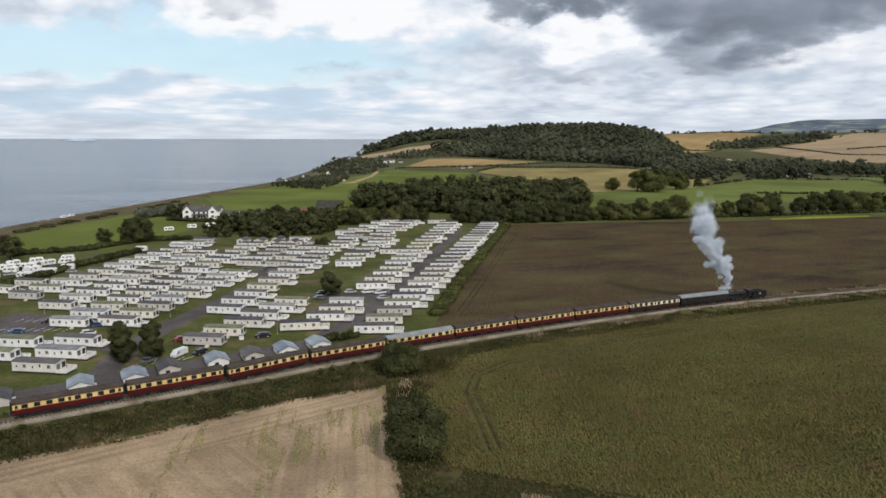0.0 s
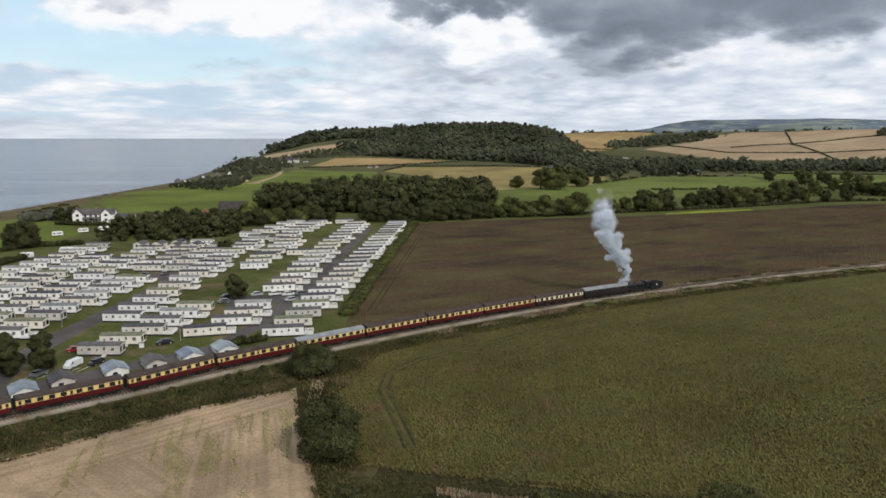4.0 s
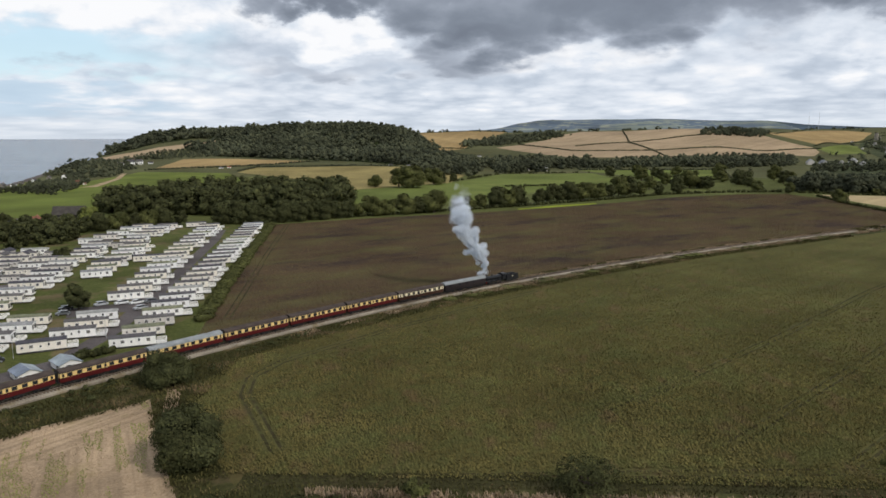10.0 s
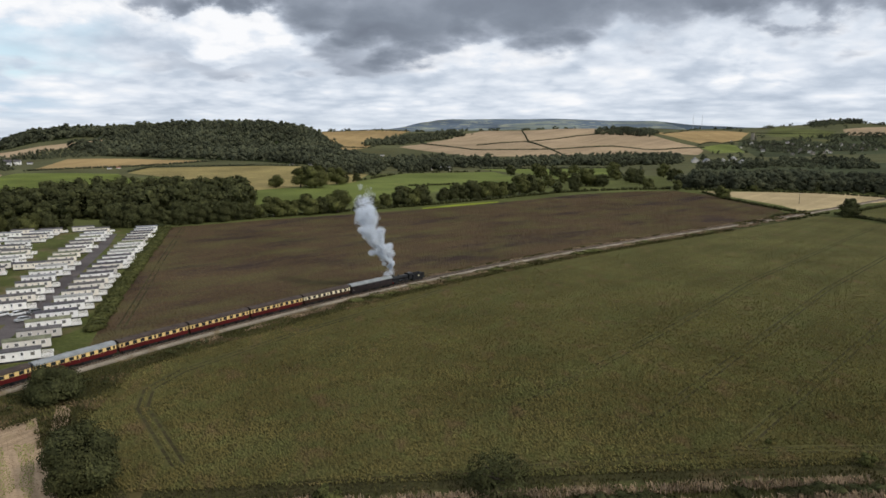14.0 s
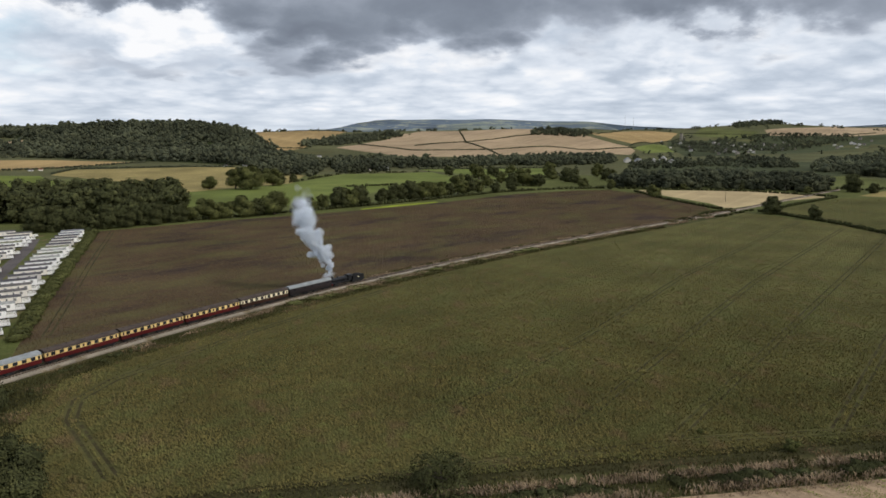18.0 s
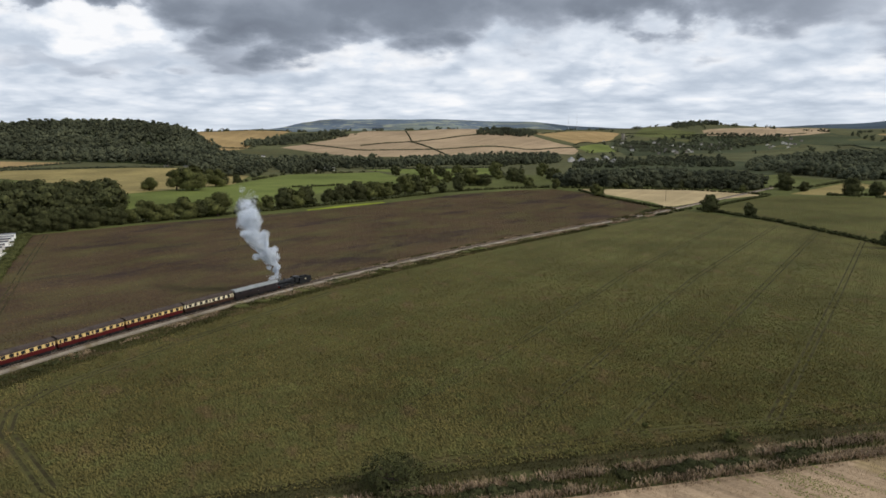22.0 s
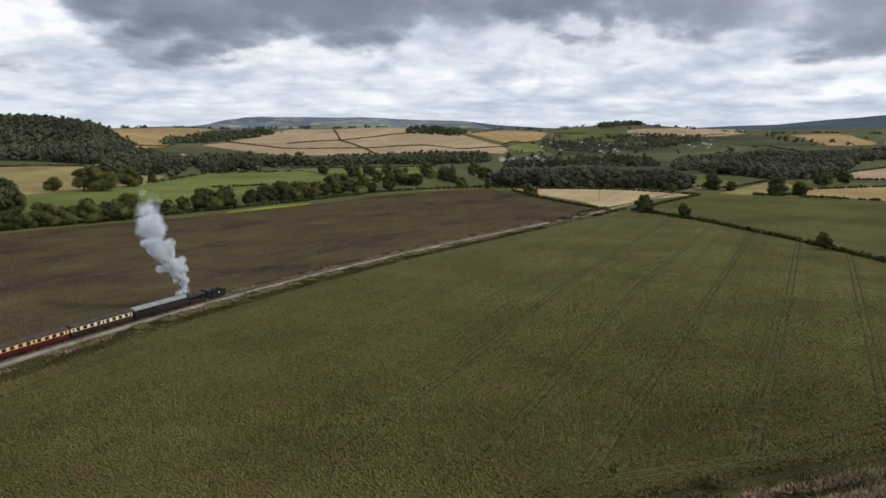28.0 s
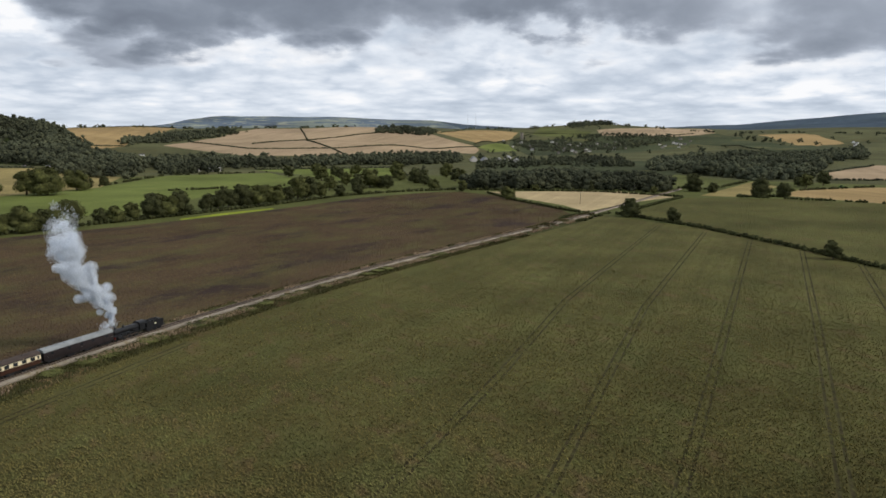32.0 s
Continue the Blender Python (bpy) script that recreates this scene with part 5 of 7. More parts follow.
PARKED = [
        ("blue", -120.5, 193.5, 30), ("black", -117.5, 205, 25), ("silver", -107.5, 202.5, 20), ("blue", -100.8, 201.0, 20), ("black", -103.2, 201.5, 20), ("white", -99.5, 192.0, 15),
        ("van", -66.8, 172.8, 70), ("black", -62.2, 174.6, 70), ("red", -71.0, 186, 5), ("silver", -66.0, 192.5, 0), ("grey", -72.5, 167.5, 60),
        ("white", -22.3, 245, 25), ("white", -26.9, 246, 25), ("silver", -33.0, 246, 25), ("silver", -20.5, 236.5, 25), ("grey", -18.0, 245.5, 25), ("grey", -42.5, 236.5, 10), ("black", -42.8, 243.5, 10),
    ]
PARKED += [
        ("silver", -88.5, 285.0, 70), ("black", -82.0, 288.0, 10), ("grey", -74.0, 289.0, 70), ("silver", -68.0, 240.0, 80),
        ("red", -36.5, 343.0, 0), ("black", -31.5, 343.0, 0), ("white", -45.0, 346.0, 30), ("black", -39.0, 345.0, 0), ("white", -27.0, 341.5, 0), ("black", -50.0, 190.0, 20),
        ("grey", -3.0, 415.0, 80), ("black", -6.0, 411.0, 80), ("blue", -95.5, 268.0, 10), ("grey", -113.0, 270.0, 5), ("black", -147.5, 246.0, 0), ("grey", -165, 222, 40), ("silver", -172, 228, 20)]
for kind, x, y, turn in PARKED:
    put_car(kind, x, y, turn)
for k in range(12):
    put_car(("silver", "black", "white", "grey", "blue", "van")[k % 6], -152 - 3.3 * k + 1.4 * math.sin(5 * k), 284 + 7 * math.sin(1.9 * k), 37 * k)


def make_tourer(label, motor=False):
    c = new("motorhome" if motor else "touring_caravan")
    tagged(c, label, "motorhome" if motor else "touring caravan", "touring vans on the field")
    L = 3.1 if motor else 2.7
    prof = [(-L, 0.5), (-L, 2.3), (-L + 0.35, 2.65), (L - 0.5, 2.65), (L, 1.9), (L + (0.4 if motor else 0), 1.2), (L + (0.4 if motor else 0), 0.5)]
    bm = prism([(-p, q) for p, q in prof], -1.12, 1.12)
    bmesh.ops.transform(bm, matrix=Matrix.Rotation(radians(-90), 4, "Z"), verts=bm.verts[:])
    bmesh.ops.bevel(bm, geom=bm.edges[:], offset=0.1, segments=2, affect="EDGES")
    body = part("body", bm, M_WHITE, c)
    for s in (-1, 1):
        for x in (-1.7, 0.0, 1.5):
            part("window", box(x, s * 1.12, 1.45, 0.9, 0.06, 0.6), M_GLASS, body)
        part("wheel", tube((-0.4, s * 0.85, 0.33), (-0.4, s * 1.05, 0.33), 0.33, sides=12), M_RUBBER, c)
        if motor:
            part("wheel", tube((2.5, s * 0.85, 0.33), (2.5, s * 1.05, 0.33), 0.33, sides=12), M_RUBBER, c)
    part("door", box(0.75, -1.12, 0.55, 0.6, 0.07, 1.75), M_SAGE, body)
    part("rooflight", box(-0.5, 0, 2.62, 0.7, 0.7, 0.12, 0.03), M_GLASS, body)
    if not motor:
        part("drawbar", box(3.2, 0, 0.42, 1.2, 0.2, 0.1), M_UNDER, c)
        part("jockey_wheel", tube((3.7, -0.06, 0.13), (3.7, 0.06, 0.13), 0.13, sides=8), M_RUBBER, c)
    return c


tourer = make_tourer("white touring caravan parked on grass")
motor = make_tourer("white motorhome parked on grass", True)
spots = [(0, -156, 289, 10), (1, -164, 304, 15), (0, -170, 300, 60), (1, -174, 292, 20), (0, -176, 283, 5), (1, -181, 289, 30), (0, -184, 298, 70), (0, -168, 312, 20), (1, -186, 278, 12),
         (0, -178, 305, 40), (1, -168, 285, 10), (0, -146, 338, -10), (1, -134, 352, -5), (0, -172, 262, 30), (1, -143, 432, 10), (0, -152, 425, 15), (0, -161, 412, 30), (1, -176, 270, 25), (0, -164, 272, 5), (1, -159, 280, 8)]
for k, (kind, x, y, turn) in enumerate(spots):
    thing = (tourer, motor)[kind]
    if k < 2:
        thing.matrix_basis = at(x, y, turn)
    else:
        copy_thing(thing, at(x, y, turn))


def make_post():
    p = new("lamp_post")
    tagged(p, "tall slim grey lamp post on the grass", "lamp post", "lamp posts of the park")
    part("pole", tube((0, 0, 0), (0, 0, 6.0), 0.07, 0.05, 8), M_POST, p)
    part("base", tube((0, 0, 0), (0, 0, 0.5), 0.13, 0.12, 8), M_POST, p)
    part("lantern", box(0.25, 0, 5.9, 0.6, 0.22, 0.14, 0.03), M_LAMP, p)
    return p


post = make_post()
post.matrix_basis = at(-46.5, 192.5)
for x, y in ((-109.5, 161), (-62, 237), (-58, 262), (-84, 212), (-17, 262), (-13, 290), (-86, 245), (-27, 205), (-66, 300), (-125, 216)):
    copy_thing(post, at(x, y))
# little utility box on the lawn
hut = new("utility_cabinet")
tagged(hut, "small white utility cabinet on the lawn", "cabinet")
part("body", box(0, 0, 0, 1.2, 0.8, 1.2, 0.05), M_WHITE, hut)
part("lid", box(0, 0, 1.2, 1.3, 0.9, 0.1, 0.03), M_ROOF_PALE, hut)
hut.matrix_basis = at(-55.2, 187.6, 10)
# white lines of the parking bays
lines = bmesh.new()
for k in range(9):
    add_box(lines, -131 + 2.7 * k + 1.2, 196.5 + 0.2 * k, 0.005, 0.12, 4.6, 0.012, radians(-12))
    add_box(lines, -129 + 2.7 * k + 1.2, 208.5 - 0.2 * k, 0.005, 0.12, 4.6, 0.012, radians(-12))
for k in range(6):
    add_box(lines, -75.5 + 2.6 * k * 0.9, 164.5 + 2.6 * k * 0.55, 0.005, 0.12, 4.8, 0.012, radians(-25))
tagged(new("bay_markings", bpy.data.meshes.new("bay_markings")), "white painted parking bay lines on tarmac", "road marking", kind="structure")
lines.to_mesh(bpy.data.objects["bay_markings"].data)
lines.free()
bpy.data.objects["bay_markings"].data.materials.append(M_WHITE)


# ---- trees, woods, hedges, crops ----
def leaf_quads(rs, P, N, size):
    """Small four-cornered leaves or clumps at places P facing roughly along N."""
    n = len(P)
    N = N + rs.normal(0, 0.3, (n, 3))
    N /= np.linalg.norm(N, axis=1)[:, None]
    a = np.cross(N, rs.normal(size=(n, 3)))
    a /= np.linalg.norm(a, axis=1)[:, None] + 1e-9
    b_ = np.cross(N, a)
    s = (size * rs.uniform(0.55, 1.25, n))[:, None]
    a, b_ = a * s, b_ * s * rs.uniform(0.6, 1.0, n)[:, None]
    return np.stack([P - a, P - b_ * 0.9, P + a, P + b_], 1).reshape(-1, 3), np.arange(4 * n).reshape(-1, 4)


def lump(rs, c, r, rings=5, segs=8):
    """A rough closed lump of quads, the dark inside of a crown."""
    V, F = [], []
    for i in range(rings + 1):
        th = math.pi * (0.04 + 0.92 * i / rings)
        for k in range(segs):
            ph = 2 * math.pi * k / segs
            w = rs.uniform(0.85, 1.1)
            V.append((c[0] + r[0] * w * math.sin(th) * math.cos(ph), c[1] + r[1] * w * math.sin(th) * math.sin(ph), c[2] + r[2] * w * math.cos(th)))
    for i in range(rings):
        for k in range(segs):
            F.append((i * segs + k, (i + 1) * segs + k, (i + 1) * segs + (k + 1) % segs, i * segs + (k + 1) % segs))
    return np.array(V), np.array(F)


def gather(bits):
    V, F, o = [], [], 0
    for v, f in bits:
        V.append(v)
        F.append(f + o)
        o += len(v)
    return np.concatenate(V), np.concatenate(F)


def crown(seed, height, spread, blobs, leaves, size, low=0.16, open_=False, core=(4, 6), solid=0.72):
    """Leaves over the outside of a heap of uneven boughs; foot of the tree at the origin."""
    rs = np.random.default_rng(seed)
    bits, C, R = [], [], []
    mid = height * (0.5 + low / 2)
    for k in range(blobs):
        a, t = rs.uniform(0, 2 * math.pi), rs.uniform(0, 1)
        z = height * (low + 0.1) + (height * (0.86 - low)) * (k + 0.5) / blobs
        reach = spread * math.sqrt(max(0.08, 1 - ((z - mid) / (height * 0.56)) ** 2))
        d = reach * 0.68 * t**0.4
        r = spread * rs.uniform(0.3, 0.52) * (1.05 - 0.35 * (z / height))
        C.append((d * math.cos(a), d * math.sin(a), z))
        R.append((r, r, r * rs.uniform(0.62, 0.9)))
    C, R = np.array(C), np.array(R)
    if open_:
        R = R * 0.62
    for c, r in zip(C, R):
        if not open_:
            bits.append(lump(rs, c, r * (solid - 0.02), *core))
    share = R[:, 0] ** 2 / (R[:, 0] ** 2).sum()
    which = rs.choice(blobs, leaves * 2, p=share)
    N = rs.normal(size=(leaves * 2, 3)) + (0, 0, 0.2)
    N /= np.linalg.norm(N, axis=1)[:, None]
    P = C[which] + N * R[which] * rs.uniform(solid, 1.12, (leaves * 2, 1))
    # leaves stand only on the outside of the whole heap
    buried = np.zeros(len(P), bool)
    for k, (c, r) in enumerate(zip(C, R)):
        buried |= (which != k) & ((((P - c) / r) ** 2).sum(1) < 0.62)
    P, N = P[~buried][:leaves], N[~buried][:leaves]
    out = P - (0, 0, height * (0.42 + low / 2))
    out /= np.linalg.norm(out, axis=1)[:, None] + 1e-6
    bits.append(leaf_quads(rs, P, N * 0.5 + out * 0.6, size))
    return gather(bits)


def limbs(seed, height, spread):
    rs = random.Random(seed)
    bm = bmesh.new()
    add_tube(bm, (0, 0, -0.2), (0.1, 0, height * 0.32), spread * 0.075 + 0.08, spread * 0.055 + 0.05, 8)
    for k in range(6):
        a = k * 1.05 + rs.uniform(-0.3, 0.3)
        z = height * rs.uniform(0.22, 0.34)
        e = (spread * 0.5 * math.cos(a), spread * 0.5 * math.sin(a), z + height * rs.uniform(0.2, 0.4))
        add_tube(bm, (0.05, 0, z), e, spread * 0.035 + 0.03, 0.04, 6)
    return bm


def make_tree(seed, height, spread, blobs, leaves, size, leafmat, label, group="", low=0.16, open_=False):
    t = new("tree")
    tagged(t, label, "tree", group)
    part("trunk", limbs(seed, height, spread), M_BARK, t)
    V, F = crown(seed, height, spread, blobs, leaves, size, low, open_)
    part("crown", quads("crown", V, F, leafmat), None, t)
    return t


# the large trees by the near gap
t1 = make_tree(1, 9.0, 6.4, 44, 16000, 0.2, M_LEAF_DARK, "large dark broadleaf tree beside the stubble field", low=0.05)
t1.matrix_basis = at(-4.8, 116.8)
t2 = make_tree(2, 6.3, 6.4, 30, 9000, 0.2, M_LEAF_DARK, "dense low tree on the railway bank", low=0.0)
t2.matrix_basis = at(-9.6, 160.5)
t3 = make_tree(3, 6.0, 6.4, 60, 7000, 0.15, M_LEAF_DARK, "thin open thorn tree in the dry hedge bank", low=0.0, open_=True)
t3.matrix_basis = at(52.4, 86.3)
t4 = make_tree(4, 2.6, 2.2, 8, 1200, 0.2, M_LEAF, "small bush beside the hedge bank", low=0.0)
t4.matrix_basis = at(28.0, 95.0)
copy_thing(t4, at(112.0, 66.5, 40, 0.8))
copy_thing(t4, at(104.5, 79.5, 10, 0.35))

TREES = [make_tree(11 + k, 10.0, sp, 26 if sp > 4 else 44, lv, 0.31 if sp > 4 else 0.2, mt, lab, "hedgerow trees", lo) for k, (sp, lv, mt, lab, lo) in enumerate((
    (6.0, 4200, M_LEAF, "round green oak in a hedgerow", 0.12), (5.2, 3600, M_LEAF_DARK, "dark upright broadleaf tree in a hedgerow", 0.08),
    (6.8, 4600, M_LEAF, "wide spreading green tree in a hedgerow", 0.1), (5.6, 4000, M_LEAF_DARK, "dark bushy tree in a hedgerow", 0.0), (5.0, 3400, M_LEAF_LIGHT, "yellowish-green tree at the field's edge", 0.05), (3.4, 9000, M_LEAF_DARK, "slim upright tree among the caravans", 0.02)))]
tree_used = set()


def put_tree(kind, x, y, height, turn):
    m = at(x, y, turn, height / 10.0)
    if kind in tree_used:
        copy_thing(TREES[kind], m)
    else:
        TREES[kind].matrix_basis = m
        tree_used.add(kind)


HEDGEROW = [(111, 473, 14), (122, 474, 11), (135, 475, 14.5), (145, 476, 13.5), (157, 478, 16.5), (178, 487, 10.8), (188, 489, 10), (199, 492, 11), (214, 497, 15.5), (224, 499, 14), (234, 502, 15.5),
            (258, 514, 14), (270, 520, 16), (280, 524, 17), (292, 526, 16), (307, 528, 15.5), (324, 533, 14), (340, 540, 14), (352, 544, 19), (364, 547, 21), (397, 548, 12), (420, 552, 11), (380, 552, 12)]
VALLEY = [(199, 725, 22), (213, 719, 25), (248, 755, 20), (176, 736, 14), (262, 768, 13), (290, 806, 9.6), (504, 730, 18), (544, 750, 15), (481, 612, 20), (450, 591, 16), (487, 591, 16),
          (618, 729, 20), (563, 634, 17), (519, 559, 11), (660, 683, 19), (520, 520, 8), (621, 629, 18), (570, 839, 15), (509, 808, 18), (545, 600, 14), (590, 650, 14), (640, 640, 14), (430, 610, 14)]
EAST = [(491, 437, 12.5), (454, 297, 13.6), (446, 261, 12.4), (376, 147, 10.8), (698, 374, 19), (699, 355, 10.5), (683, 302, 18), (700, 289, 14), (846, 319, 16.5), (902, 320, 21), (858, 332, 14),
        (508, 546, 9), (569, 549, 9.5), (605, 501, 8.4), (640, 455, 9.5), (639, 384, 8), (484, 655, 15), (527, 669, 16), (492, 606, 13), (580, 681, 15), (560, 781, 18), (612, 808, 15),
        (515, 550, 8), (529, 528, 11), (582, 480, 7), (619, 440, 8), (546, 512, 6)]
SITE = [(-79, 168, 10.2), (-73, 171, 9.3), (-39, 243, 8.9), (-160, 370, 12), (-165, 372, 11), (-175, 362, 9), (-195, 314, 12), (-186, 484, 10), (-178, 487, 9), (-59, 348, 5), (-63, 352, 4.5), (-64, 462, 13), (-105, 372, 5)]
WOOD_EDGE = [(-57, 447, 11), (-47, 450, 10), (-39, 453, 9), (-31, 456, 10.5), (-22, 460, 10), (-13, 463, 9.5), (12, 459, 12.5), (22, 457, 13.5), (31, 454, 12.5), (40, 453, 11), (49, 456, 12.5),
             (58, 458, 12), (66, 462, 11), (75, 462, 12), (84, 466, 10.5), (92, 468, 10), (99, 470, 8.5)]
rng = random.Random(4)
for group, trim in ((WOOD_EDGE, 1.0), (HEDGEROW, 0.92), (VALLEY, 0.9), (EAST, 0.84)):
    for x, y, h in group:
        put_tree(rng.choice((1, 3, 3, 2) if group is WOOD_EDGE else (0, 1, 2, 3)), x, y, h * trim, rng.uniform(0, 360))
for k, (x, y, h) in enumerate(SITE):
    put_tree(5 if k < 2 else (4 if k == 11 else rng.choice((1, 3))), x, y, h, rng.uniform(0, 360))

# far trees, joined into woods
TINY = [crown(20 + k, 10.0, 7.6 + 0.9 * (k % 3), 5, 60, 0.95, -0.05, core=(3, 6), solid=0.86) for k in range(6)]
SMALL = [crown(40 + k, 10.0, 6.8 + 0.7 * (k % 3), 6, 120, 0.7, -0.05, core=(3, 6), solid=0.8) for k in range(6)]
MEDIUM = [crown(60 + k, 10.0, 5.4 + 0.6 * (k % 3), 9, 430, 0.5, -0.02, core=(4, 6), solid=0.8) for k in range(6)]


def scatter(name, places, heights, kinds, mat, label, rs, category="wood"):
    if not len(places):
        return
    bits = []
    zs = terrain(places[:, 0], places[:, 1])
    for (x, y), z, h in zip(places, zs, heights):
        v, f = kinds[rs.integers(len(kinds))]
        a, s = rs.uniform(0, 2 * math.pi), h / 10.0
        c, d = math.cos(a) * s, math.sin(a) * s
        w = np.stack([v[:, 0] * c - v[:, 1] * d + x, v[:, 0] * d + v[:, 1] * c + y, v[:, 2] * s + z - 0.3], 1)
        bits.append((w, f))
    V, F = gather(bits)
    tagged(new(name, quads(name, V, F, mat)), label, category, kind="stuff")


def wood(name, poly, gap, height, kinds, label, mat=None, keep=None, thin=-9.0):
    rs = np.random.default_rng(len(name) + int(poly[0][0]) % 97)
    xs, ys = [p[0] for p in poly], [p[1] for p in poly]
    gx_, gy_ = np.meshgrid(np.arange(min(xs), max(xs), gap), np.arange(min(ys), max(ys), gap))
    P = np.stack([gx_.ravel(), gy_.ravel()], 1) + rs.uniform(-0.45, 0.45, (gx_.size, 2)) * gap
    P = P[inside(poly, P[:, 0], P[:, 1])]
    if keep is not None:
        P = P[keep(P)]
    swell = np.array([noise.noise((x * 0.02, y * 0.02, 1.1)) for x, y in P])
    P, swell = P[swell > thin], swell[swell > thin]
    scatter(name, P, height * rs.uniform(0.62, 1.25, len(P)) * (1 + 0.3 * swell), kinds, mat or M_LEAF_HAZY, label, rs)


FIELD = {n: p for n, _, p in FIELDS}
wood("hill_wood", FIELD["wood"], 13.5, 14.0, TINY, "dark broadleaf woodland covering the headland hill", keep=lambda P: ~inside(FIELD["cliff_field"], P[:, 0], P[:, 1]) & (np.hypot(P[:, 0], P[:, 1]) < 1960))
wood("middle_wood", [(-66, 528), (-30, 518), (6, 510), (43, 502), (96, 506), (118, 560), (122, 664), (65, 668), (-13, 645), (-70, 585)], 9.0, 15.5, MEDIUM, "dense dark wood behind the caravan park", M_LEAF_DARK)
wood("site_wood", [(-130, 384), (-96, 384), (-72, 392), (-62, 400), (-62, 480), (-95, 470), (-132, 420)], 8.0, 9.5, MEDIUM, "dark belt of trees beside the caravan park", M_LEAF_DARK)
wood("coast_scrub", [(-192, 790), (-130, 740), (-120, 842), (-120, 960), (-150, 1010), (-178, 940)], 9, 5.5, SMALL, "dark scrub and trees along the low coast")
wood("headland_scrub", [(-200, 1080), (-120, 1000), (-90, 1180), (-100, 1300), (-160, 1480), (-212, 1500)], 14, 8, SMALL, "scrub and trees above the shore", thin=-0.15)
wood("headland_copse", [(-150, 1500), (-44, 1552), (38, 1600), (60, 1560), (40, 1400), (-26, 1376), (-60, 1380), (-120, 1440)], 12, 6, TINY, "scrubby trees between two cliff fields")
wood("east_wood", [(540, 540), (560, 510), (640, 452), (655, 385), (726, 410), (735, 450), (800, 510), (740, 575), (617, 595)], 9.5, 13, MEDIUM, "long dark wood beyond the pale field")
wood("far_east_wood", [(1032, 615), (976, 508), (915, 402), (1017, 372), (1432, 480), (1547, 450), (1800, 530), (1583, 604), (1560, 740), (1250, 715)], 11.5, 14, TINY, "broad dark woodland across the valley", thin=-0.3)
wood("valley_belt", [(368, 998), (394, 920), (496, 955), (589, 1000), (638, 960), (700, 1180), (593, 1290), (452, 1181)], 12, 12, SMALL, "dark belt of valley woodland", thin=-0.14)
wood("farther_belt", [(596, 1030), (723, 1000), (820, 950), (960, 950), (1130, 1120), (958, 1160), (811, 1215)], 12, 11, TINY, "dark tree belt below the golden fields", thin=-0.14)
wood("hill_foot_wood", [(314, 1058), (300, 960), (340, 880), (400, 990), (479, 1260), (470, 1400), (500, 1500), (440, 1420), (340, 1140)], 14, 13, SMALL, "dark trees at the foot of the wooded hill", thin=-0.2)
wood("village_wood", [(828, 795), (998, 771), (1113, 690), (1300, 800), (1240, 930), (1021, 940)], 14, 10, SMALL, "hedgerow trees before the village", thin=-0.1)
wood("hill_wood_patch", [(1270, 1577), (1400, 1500), (1480, 1560), (1440, 1650), (1318, 1640)], 11, 11, TINY, "dark copse on the crest of the golden fields")
wood("ridge_wood", [(588, 1575), (690, 1605), (849, 1732), (1005, 1800), (1000, 1880), (850, 1860), (640, 1690)], 12, 11, TINY, "tree belt on the far ridge", thin=-0.25)
wood("crest_copse", [(2260, 1640), (2420, 1560), (2520, 1640), (2350, 1730)], 13, 12, TINY, "dark copse on the far crest")
wood("village_trees", [(1480, 1100), (1700, 1200), (2000, 1180), (2260, 1160), (2160, 1420), (1800, 1540), (1560, 1330)], 15, 8, TINY, "trees among the village houses", thin=-0.2)
wood("right_trees", [(1990, 640), (2300, 740), (2250, 900), (2480, 1060), (2420, 1110), (2100, 800)], 36, 12, SMALL, "scattered hedgerow trees on the far slope", thin=0.05)

# ragged lines of trees along the skyline
rs1 = np.random.default_rng(12)
sky_b, sky_r = rs1.uniform(17, 80, 950), rs1.choice((2190, 2230, 2880, 2930), 950)
sky_b = sky_b[(np.sin(sky_b * 2.1) + np.sin(sky_b * 5.3 + 1) > 0.25)]
sky_r = sky_r[:len(sky_b)] + rs1.uniform(-25, 25, len(sky_b))
sky_r = np.where(sky_b > 45, np.maximum(sky_r, 2850), np.minimum(sky_r, 2250))
scatter("skyline_trees", np.stack([sky_r * np.sin(np.radians(sky_b)), sky_r * np.cos(np.radians(sky_b))], 1), rs1.uniform(4, 8.5, len(sky_b)), TINY, M_LEAF_HAZY, "dark trees along the far skyline", rs1)

# stray trees over the far pastures
rs0 = np.random.default_rng(77)
stray = np.stack([rs0.uniform(500, 2700, 200), rs0.uniform(500, 1950, 200)], 1)
open_ground = np.ones(len(stray), bool)
for n, mt, poly in FIELDS:
    if n not in ("hazy_moor", "wood", "far_hill"):
        open_ground &= ~inside(poly, stray[:, 0], stray[:, 1])
stray = stray[open_ground & (np.hypot(stray[:, 0], stray[:, 1]) > 900)]
scatter("hedgerow_trees", stray, rs0.uniform(7, 13, len(stray)), TINY, M_LEAF_HAZY, "scattered dark trees over the far valley", rs0)


